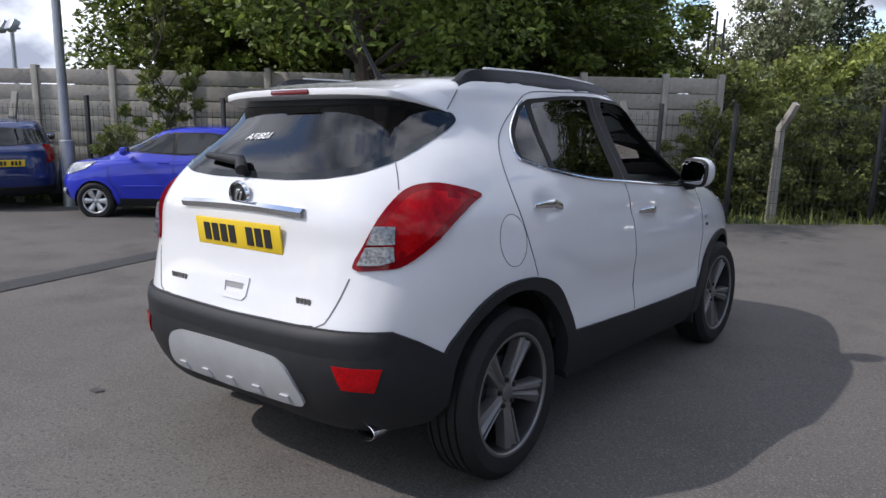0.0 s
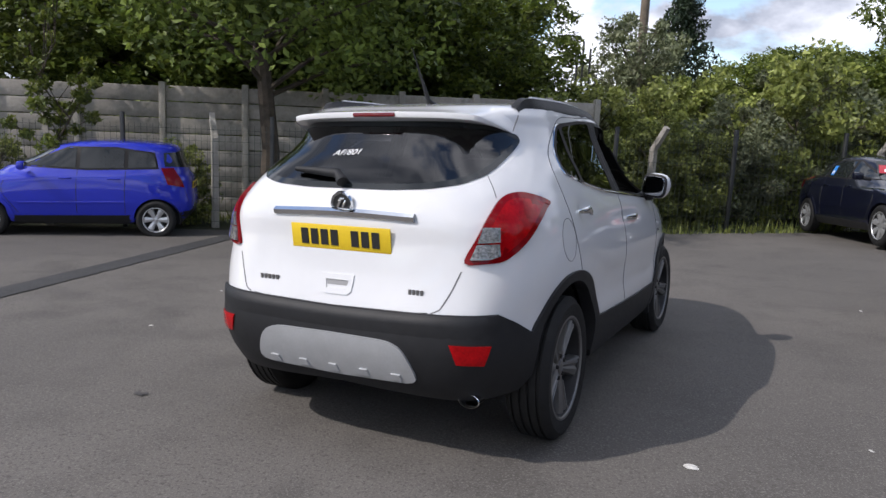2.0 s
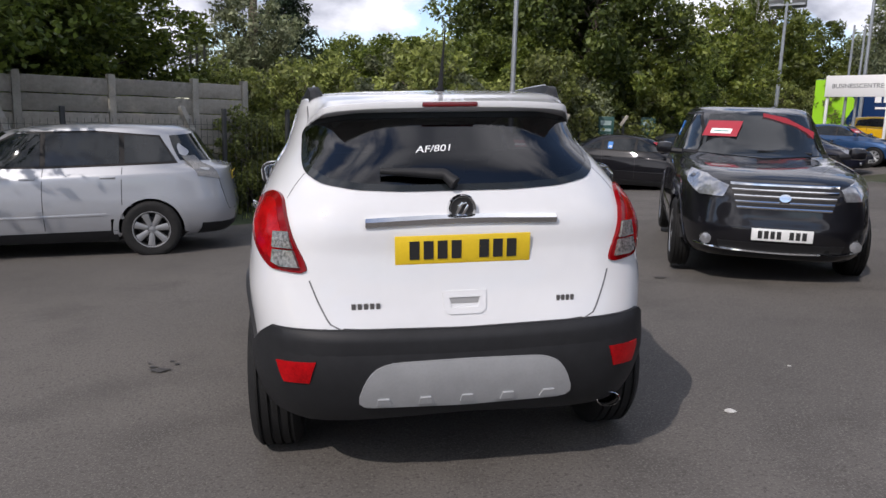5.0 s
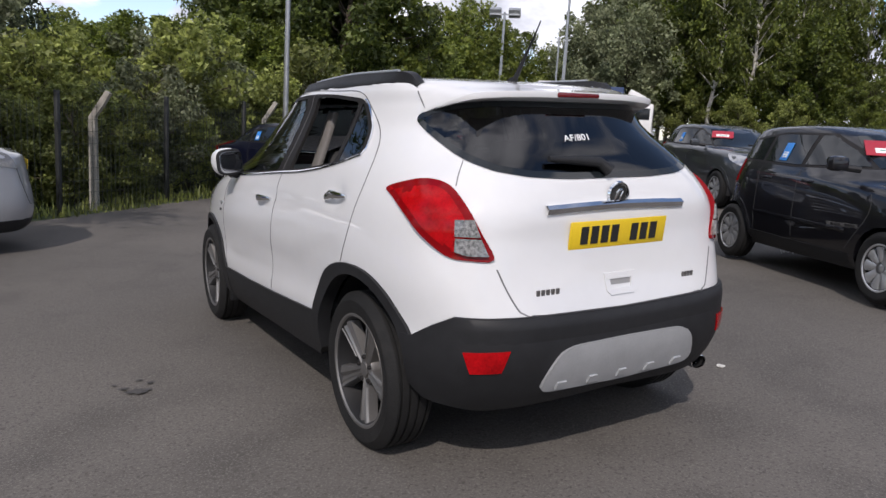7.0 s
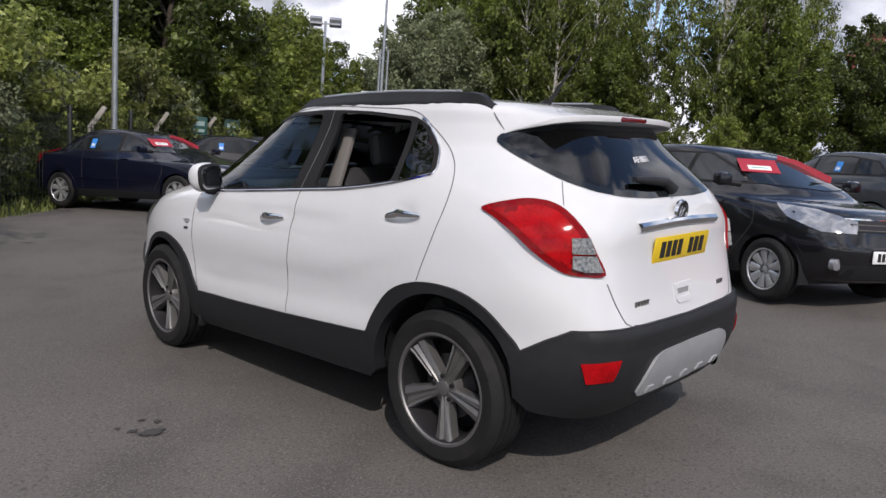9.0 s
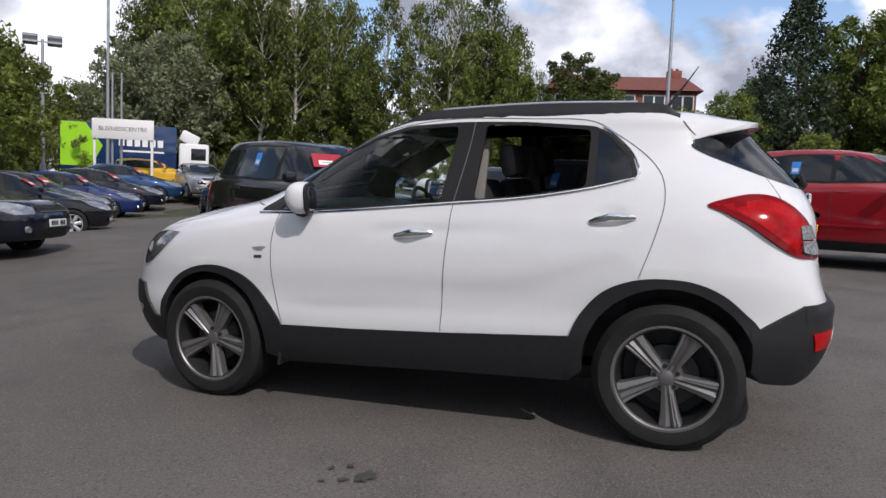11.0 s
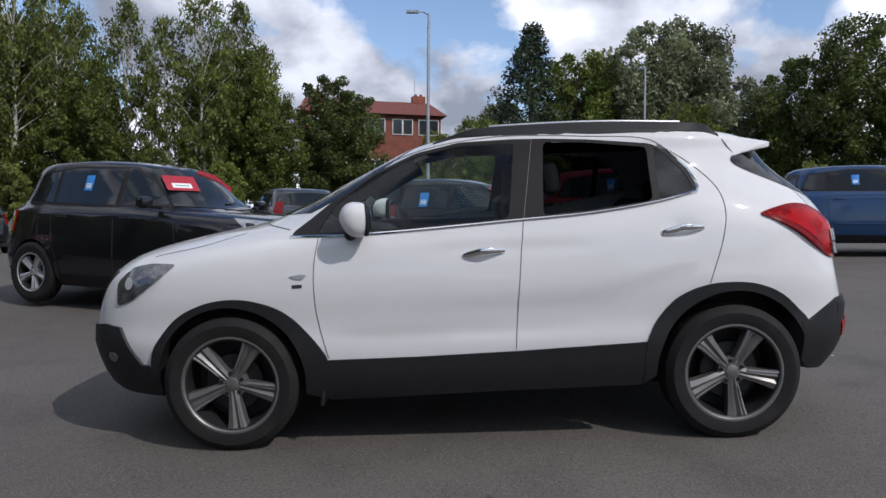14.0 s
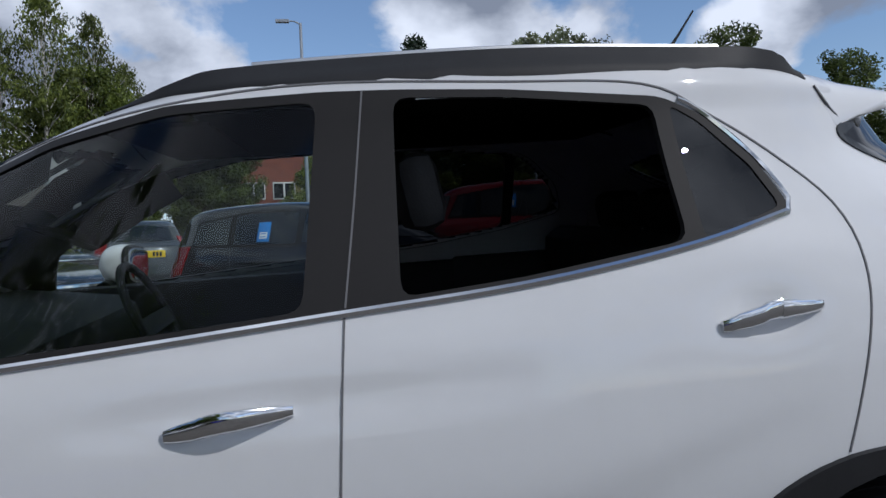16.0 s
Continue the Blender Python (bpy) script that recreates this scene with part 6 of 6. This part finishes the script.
    part("rear_window", skin.patch("rear", rz, 0.006, 0.0, 0.07), DARK_GLASS, car)
    drop = 0.36 if big_grille else 0.24
    gr = [(-0.40, hood - drop), (0.40, hood - drop), (0.47, hood - 0.14), (-0.47, hood - 0.14)]
    g = part("grille", skin.patch("front", gr, 0.008, 0.0, 0.06), CLADDING, car)
    for k in range(5 if big_grille else 3):
        z = hood - drop + 0.015 + (drop - 0.155) * k / (4 if big_grille else 2)
        x = 0.40 + 0.06 * k / (4 if big_grille else 2)
        part("grille_bar", skin.ribbon("front", [(-x, z), (0, z), (x, z)], 0.024 if big_grille else 0.014, 0.010, 0.008, 0.08), CHROME, g)
    if big_grille:
        part("chrome_lip", skin.ribbon("cyl_front", [skin.flat2("cyl_front", q) for q in ((-W * 0.8, F - 0.25, 0.36), (0, F, 0.33), (W * 0.8, F - 0.25, 0.36))], 0.022, 0.012, 0.008, 0.06), CHROME, car)
        part("badge", skin.patch("front", [(0.05 * math.cos(a), hood - 0.25 + 0.035 * math.sin(a)) for a in np.linspace(0, 6.0, 14)], 0.026, 0.0, 0.02), CHROME, g)
    part("lower_grille", skin.patch("cyl_front", [skin.flat2("cyl_front", p) for p in ((-0.55, F - 0.05, 0.42), (0.55, F - 0.05, 0.42), (0.50, F - 0.08, 0.28), (-0.50, F - 0.08, 0.28))], 0.006, 0.0, 0.06), CLADDING, car)
    part("bumper_lip", skin.ribbon("cyl_rear", [skin.flat2("cyl_rear", p) for p in ((-W * 0.94, B + 0.3, 0.34), (0, B, 0.34), (W * 0.94, B + 0.3, 0.34))], 0.14, 0.01, 0.004, 0.08), CLADDING, car)
    hit, _, _ = skin.cast("front", 0, 0.50)
    add_plate(car, pose(0, hit.y + 0.012, 0.50, 0, 0, 180), WHITE_PLATE)
    pz = tail_low + 0.02
    hit, _, _ = skin.cast("rear", 0, pz)
    add_plate(car, pose(0, hit.y - 0.012, pz, 4), rear_plate)
    part("tailgate_seam", skin.ribbon("rear", [(-W * 0.68, belt), (-W * 0.66, 0.62), (-W * 0.5, 0.56), (W * 0.5, 0.56), (W * 0.66, 0.62), (W * 0.68, belt)], 0.008, 0.0015, 0, 0.06), GAP, car)
    part("underside", boxes([((0, wb / 2, 0.26), (W * 1.5, wb + 0.7, 0.1))], 0.02), CLADDING, car)
    wip = [skin.cast("front", x, z) for x, z in ((-0.5, hood + cowl + 0.02), (0.05, hood + cowl + 0.04))]
    part("wiper", tube([h + n * 0.02 for h, n, _ in wip], [0.012, 0.008], 6), CLADDING, car)
    if tag:
        y = (pillars[-1] if len(pillars) > 1 else pillars[0]) - 0.28 if tag is True else tag
        for side, s in (("left", -1), ("right", 1)):
            hit, nrm, _ = skin.cast(side, y, H - 0.30)
            q = nrm.to_track_quat("-Y", "Z").to_matrix().to_4x4()
            card(car, Matrix.Translation(hit + nrm * 0.012) @ q, 0.12, 0.19, (CARD_BLUE, CARD_WHITE, CARD_BLUE), "blue and white hanging tag in the window")
    if price:
        hit, nrm, _ = skin.cast("front", W * 0.42, (hood + H) / 2 + 0.02)
        q = nrm.to_track_quat("-Y", "Z").to_matrix().to_4x4()
        card(car, Matrix.Translation(hit + nrm * 0.014) @ q, 0.38, 0.26, (CARD_RED, CARD_WHITE, CARD_GREEN), "red and white price card on the windscreen", 1)
        lettering("Every Day", 0.072, CARD_WHITE, car.children[-1], pose(0, -0.0035, 0.082, 90))
    if sash:
        pts = [skin.cast("front", x, z) for x, z in ((-W * 0.05, H - 0.14), (-W * 0.30, H - 0.20), (-W * 0.62, H - 0.36))]
        vs = []
        for (h, n, _), wd in zip(pts, (0.03, 0.045, 0.06)):
            vs += [h + n * 0.012 + Vector((0, 0, wd)), h + n * 0.012 - Vector((0, 0, wd))]
        part("window_sash", (vs, [(0, 1, 3, 2), (2, 3, 5, 4)]), CARD_RED, car, "red sash across the windscreen")
    return car


def parked(front, rear, side, wb, W):
    """The pose of a car from the ground points of its wheels on one side (left -1, right 1)."""
    f, r = Vector((*front, 0)), Vector((*rear, 0))
    d = (f - r).normalized()
    right = Vector((d.y, -d.x, 0))
    mid = (f + r) / 2 - right * side * (W - 0.05)
    p = mid - d * wb / 2
    q = mid + d * wb / 2
    zp, zq = height(p.x, p.y), height(q.x, q.y)
    return pose(p.x, p.y, zp, math.degrees(math.atan2(zq - zp, wb)), 0, math.degrees(math.atan2(-d.x, d.y)))


def headed(x, y, hx, hy):
    z0, n = height(x, y), math.hypot(hx, hy)
    return pose(x, y, z0, 0, 0, math.degrees(math.atan2(-hx / n, hy / n)))


BLACK_P, NAVY_P, BLUE_P = paint("black_paint", (0.006, 0.006, 0.008)), paint("navy_paint", (0.004, 0.005, 0.014)), paint("bright_blue_paint", (0.018, 0.03, 0.42))
SILVER_P, RED_P, MIDBLUE_P = paint("silver_paint", (0.36, 0.37, 0.39), 0.55), paint("dark_red_paint", (0.26, 0.008, 0.014)), paint("slate_blue_paint", (0.012, 0.045, 0.12), 0.3)
GREY_P, YELLOW_P, DEEPBLUE_P = paint("graphite_paint", (0.045, 0.05, 0.055), 0.4), paint("yellow_paint", (0.62, 0.36, 0.01)), paint("deep_blue_paint", (0.008, 0.02, 0.10))

HATCH = dict(wb=2.34, fo=0.66, ro=0.46, W=0.80, H=1.47, hood=0.95, cowl=0.10, belt=1.00, screen=2.20, roof_f=1.40, roof_r=-0.26, tail=-0.38, pillars=(0.42, 1.10), wheel_r=0.29, rim=0.19)
MIDHATCH = dict(wb=2.6, fo=0.86, ro=0.74, W=0.87, H=1.49, hood=0.99, belt=1.01, screen=2.2, roof_f=1.38, roof_r=-0.20, tail=-0.52, pillars=(0.42, 1.22), wheel_r=0.315, rim=0.21)
HUBCAP = material("grey_hubcap", (0.24, 0.245, 0.25), 0.4, 0.5, 0.06, 12)
SALOON = dict(wb=2.70, fo=0.95, ro=1.02, W=0.90, H=1.48, hood=0.90, cowl=0.13, belt=1.0, screen=2.46, roof_f=1.58, roof_r=0.28, tail=-0.42, pillars=(0.55, 1.38), wheel_r=0.325, rim=0.215)
MPV = dict(wb=2.78, fo=0.88, ro=0.76, W=0.91, H=1.62, hood=1.05, belt=1.08, screen=2.62, roof_f=1.62, roof_r=-0.22, tail=-0.46, pillars=(0.36, 1.30), wheel_r=0.33, rim=0.22)
SUV = dict(wb=2.66, fo=0.90, ro=0.82, W=0.90, H=1.70, hood=1.08, belt=1.10, screen=2.22, roof_f=1.48, roof_r=-0.34, tail=-0.58, pillars=(0.30, 1.26), wheel_r=0.355, rim=0.225)

vehicle("small_hatchback", "bright blue small five-door hatchback beside the wall", BLUE_P, parked((-9.05, 3.12), (-7.22, 4.62), -1, 2.37, 0.79), **{**HATCH, "wb": 2.37, "H": 1.48, "ro": 0.50, "fo": 0.66}, spokes=6, steer=0)
vehicle("family_hatchback", "dark blue family hatchback with its tail to the car park", DEEPBLUE_P, headed(-11.45, 2.7, -0.86, 0.25), **MIDHATCH, spokes=6)
vehicle("estate_suv", "silver SUV estate with grey hubcaps beside the wall", SILVER_P, parked((-5.55, 5.85), (-2.93, 6.10), -1, 2.67, 0.90), **{**SUV, "wb": 2.67, "H": 1.68, "ro": 1.00, "fo": 0.92, "roof_r": -0.42, "tail": -0.72, "hood": 1.0, "cowl": 0.13, "screen": 2.70, "roof_f": 1.66, "pillars": (0.30, 1.20)}, spokes=7, rim_mat=HUBCAP, tail_low=0.95, lens=CLEAR_LENS)
vehicle("saloon", "navy blue saloon with price cards", NAVY_P, parked((2.74, 9.95), (1.67, 12.42), 1, 2.70, 0.90), **SALOON, spokes=7, tag=0.75, price=True, sash=True)
vehicle("large_suv", "black SUV with a chrome grille and red price card", BLACK_P, parked((2.95, 3.92), (3.92, 6.42), 1, 2.66, 0.92), **{**SUV, "W": 0.915}, spokes=5, tag=0.78, price=True, sash=True, rim_mat=ALLOY_BRIGHT, big_grille=True)
vehicle("city_car", "black city car with hubcaps and a red price card", BLACK_P, parked((3.80, 0.36), (4.72, 2.53), 1, 2.34, 0.80), **HATCH, spokes=9, tag=0.75, price=True, sash=True)
vehicle("saloon", "black saloon parked in the row", BLACK_P, headed(5.8, 15.6, 0.85, -0.53), **SALOON, tag=0.75, price=True)
vehicle("family_hatchback", "graphite grey hatchback with window tags", GREY_P, headed(10.4, 8.0, -0.42, -0.91), **MIDHATCH, tag=0.75, price=True)
vehicle("family_hatchback", "grey hatchback seen from behind among the stock", GREY_P, headed(11.1, 0.9, 0.36, 0.93), **MIDHATCH, tag=0.75, tail_low=0.86)
vehicle("family_hatchback", "dark grey hatchback parked with its tail out", GREY_P, headed(10.6, 4.6, 0.9, 0.45), **MIDHATCH, tag=0.75, tail_low=0.86)
vehicle("compact_mpv", "dark red compact people carrier with window tags", RED_P, parked((6.05, -2.75), (7.20, -0.25), 1, 2.74, 0.90), **MPV, tag=0.80, price=True, spokes=9)
vehicle("compact_mpv", "slate blue people carrier with window tags", MIDBLUE_P, parked((7.62, -7.35), (8.48, -4.85), 1, 2.78, 0.90), **MPV, tag=0.80, price=True)
ROW_AT, ROW_ALONG, ROW_NOSE = Vector((8.77, 14.84, 0)), Vector((0.872, 0.492, 0)), Vector((0.62, -0.78, 0))
for i, (body, lab) in enumerate(((NAVY_P, "navy saloon in the row of cars"), (GREY_P, "graphite saloon in the row of cars"), (DEEPBLUE_P, "dark blue saloon in the row of cars"), (NAVY_P, "navy saloon in the row of cars"), (MIDBLUE_P, "slate blue saloon in the row of cars"))):
    at = ROW_AT + ROW_ALONG * (3.0 * i) - ROW_NOSE * 3.5
    vehicle("saloon", lab, body, headed(at.x, at.y, ROW_NOSE.x, ROW_NOSE.y), **SALOON, price=True)
vehicle("small_hatchback", "yellow hatchback at the end of the row", YELLOW_P, headed(21.0, 25.6, 0.62, -0.78), **HATCH, price=True)
vehicle("family_hatchback", "silver hatchback across the car park", SILVER_P, headed(20.9, 21.5, -0.60, -0.80), **MIDHATCH, tag=0.75)
vehicle("small_hatchback", "dark hatchback with red tail lights showing", BLACK_P, headed(14.6, 14.2, 0.62, 0.78), **HATCH, tail_low=0.8)


# ---- lorry, sign, house ----
LORRY_BLUE, LORRY_GREEN = paint("lorry_blue", (0.008, 0.03, 0.10)), paint("lorry_green", (0.30, 0.62, 0.03))
LORRY_WHITE = paint("lorry_white", (0.72, 0.72, 0.72))


def lorry(m):
    t = thing("lorry", m, "blue box lorry with a lime green stripe and white cab", "lorry")
    part("box_body", boxes([((-1.1, 0, 2.45), (6.2, 2.45, 2.7))], 0.04), LORRY_BLUE, t)
    for s in (-1, 1):
        vs = [(-4.19, s * 1.232, 1.3), (-2.6, s * 1.232, 1.3), (-2.0, s * 1.232, 2.5), (-2.9, s * 1.232, 3.78), (-4.19, s * 1.232, 3.78)]
        part("green_panel", (vs, [tuple(range(5))]), LORRY_GREEN, t, "lime green arrow panel", smooth=False)
        part("company_name", boxes([((-1.0 + 0.42 * i, s * 1.235, 2.75), (0.30, 0.012, 0.42)) for i in range(6)] + [((0.1, s * 1.235, 2.25), (2.4, 0.012, 0.1))]), CARD_WHITE, t)
    cab = part("cab", boxes([((3.0, 0, 1.75), (1.75, 2.35, 2.3))], 0.16), LORRY_WHITE, t, "white lorry cab")
    part("windscreen", boxes([((3.885, 0, 2.25), (0.03, 2.05, 0.8))], 0.01), DARK_GLASS, cab)
    for s in (-1, 1):
        part("cab_window", boxes([((3.25, s * 1.18, 2.25), (0.85, 0.02, 0.7))], 0.008), DARK_GLASS, cab)
        part("headlight", boxes([((3.88, s * 0.9, 1.0), (0.05, 0.35, 0.22))], 0.01), HEAD_LENS, cab)
        for x in (-2.6, 2.8):
            add_wheel(t, (x, s * 1.0, 0.48), 1, 0.48, 0.29, 0.28, 8, "steel", ALLOY_BRIGHT).matrix_local = pose(x, s * 1.0, 0.48, 0, 0, 90 * s)
    part("chassis", boxes([((0, 0, 0.85), (7.6, 0.9, 0.3)), ((-4.1, 0, 0.6), (0.1, 2.2, 0.14))], 0.02), CLADDING, t)
    part("deflector", boxes([((2.75, 0, 3.2), (1.1, 2.0, 0.7), (0, 25, 0))], 0.12), LORRY_WHITE, cab)
    return t


lx, ly = 25.7, 29.2
lorry(pose(lx, ly, height(lx, ly) - 0.15, 0, 0, -47) @ Matrix.Scale(0.88, 4))


def signboard(m):
    t = thing("signboard", m, "white board sign on two white posts", "sign")
    part("board", boxes([((0, 0, 3.72), (3.0, 0.08, 1.02))], 0.01), CARD_WHITE, t)
    for s in (-1, 1):
        part("post", boxes([((s * 1.4, 0.11, 2.1), (0.12, 0.12, 4.2))], 0.01), CARD_WHITE, t)
    cu = bpy.data.curves.new("lettering", "FONT")
    cu.body, cu.size, cu.align_x, cu.align_y, cu.extrude = "BUSINESSCENTRE", 0.30, "CENTER", "CENTER", 0.004
    o = new("lettering", cu)
    me = bpy.data.meshes.new_from_object(o.evaluated_get(bpy.context.evaluated_depsgraph_get()))
    bpy.data.objects.remove(o)
    ob = new("lettering", me)
    me.materials.append(material("sign_grey", (0.12, 0.13, 0.14), 0.6))
    ob.parent = t
    ob.matrix_local = pose(0, -0.046, 3.72, 90)
    return t


signboard(pose(19.6, 24.2, 0.25, 0, 0, -58) @ Matrix.Scale(0.83, 4))

BRICK = material("red_brick", (0.22, 0.075, 0.05), 0.9, vary=0.2, scale=2.5, bump=0.3, bump_scale=40)
ROOF = material("red_brown_tiles", (0.15, 0.045, 0.032), 0.85, vary=0.2, scale=3, bump=0.3, bump_scale=30)
FRAME_WHITE = material("white_window_frame", (0.72, 0.72, 0.7), 0.5)


def house(m):
    t = thing("house", m, "red brick house with a brown tiled hipped roof", "house")
    part("wall", boxes([((0, 0, 3.0), (9.8, 7, 6.0))]), BRICK, t)
    vs = [(-5.3, -3.9, 5.95), (5.3, -3.9, 5.95), (5.3, 3.9, 5.95), (-5.3, 3.9, 5.95), (-4.7, 0, 7.45), (4.7, 0, 7.45)]
    part("roof", (vs, [(0, 1, 5, 4), (2, 3, 4, 5), (1, 2, 5), (3, 0, 4), (3, 2, 1, 0)]), ROOF, t, smooth=False)
    for x, w in ((-3.9, 0.6), (3.9, 0.6)):
        c = part("chimney", boxes([((x, 0, 7.4), (1.0, 0.7, 1.0))], 0.03), BRICK, t)
        for dx in (-0.2, 0.2):
            part("chimney_pot", tube([(x + dx, 0, 7.88), (x + dx, 0, 8.08)], [0.12, 0.1], 10), ROOF, c)
    for x in (-3.9, -1.9, 0.1, 2.1, 4.0):
        for z in (5.1, 2.2):
            w = part("window", boxes([((x, -3.5, z), (1.5, 0.12, 1.15))], 0.01), FRAME_WHITE, t)
            for dx in (-0.37, 0.37):
                part("pane", boxes([((x + dx, -3.57, z), (0.62, 0.02, 0.98))]), DARK_GLASS, w)
    part("aerial", tube([(3.6, 0, 8.0), (3.6, 0, 9.2)], [0.02, 0.02], 6), STEEL, t)
    return t


hx, hy = polar(-4.91, 1.35, 82.9, 56)
house(pose(hx, hy, height(hx, hy) + 1.35, 0, 0, -76))


# ---- small things ----
def fence_sign(x, y):
    t = thing("parking_sign", pose(x, y, height(x, y), 0, 0, -18), "small dark green sign on a post", "sign", "signs by the fence")
    part("board", boxes([((0, 0, 1.65), (0.45, 0.03, 0.55))], 0.006), material("sign_green", (0.012, 0.06, 0.05), 0.5), t)
    part("marks", boxes([((0, -0.018, 1.74), (0.3, 0.004, 0.13)), ((0, -0.018, 1.54), (0.3, 0.004, 0.08))]), material("sign_pale", (0.25, 0.33, 0.32), 0.5), t)
    part("post", boxes([((0, 0.03, 0.9), (0.05, 0.05, 1.9))], 0.005), DARK_METAL, t)


fence_sign(6.9, 17.45)
fence_sign(8.9, 19.2)


def litter(x, y, r, turn):
    bm = bmesh.new()
    bmesh.ops.create_icosphere(bm, subdivisions=2, radius=r)
    for v in bm.verts:
        v.co = (v.co.x * 1.6, v.co.y, v.co.z * 0.25 + 0.3 * r * noise.noise(v.co * 60))
    o = part("litter", bm, material("pale_litter", (0.5, 0.49, 0.46), 0.8, vary=0.2, scale=40), None, "small pale scrap of litter on the asphalt")
    o.matrix_world = pose(x, y, height(x, y) + r * 0.22, 0, 0, turn)
    tagged(o, category="litter", group="scraps on the ground")


for i, (x, y, r) in enumerate(((1.48, -0.04, 0.022), (-2.6, 0.55, 0.012), (-2.1, -1.05, 0.010), (2.3, 4.4, 0.014), (2.2, 0.6, 0.010), (-3.2, 1.9, 0.010), (0.9, -1.4, 0.009), (-0.9, -1.9, 0.009))):
    litter(x, y, r, 37 * i)
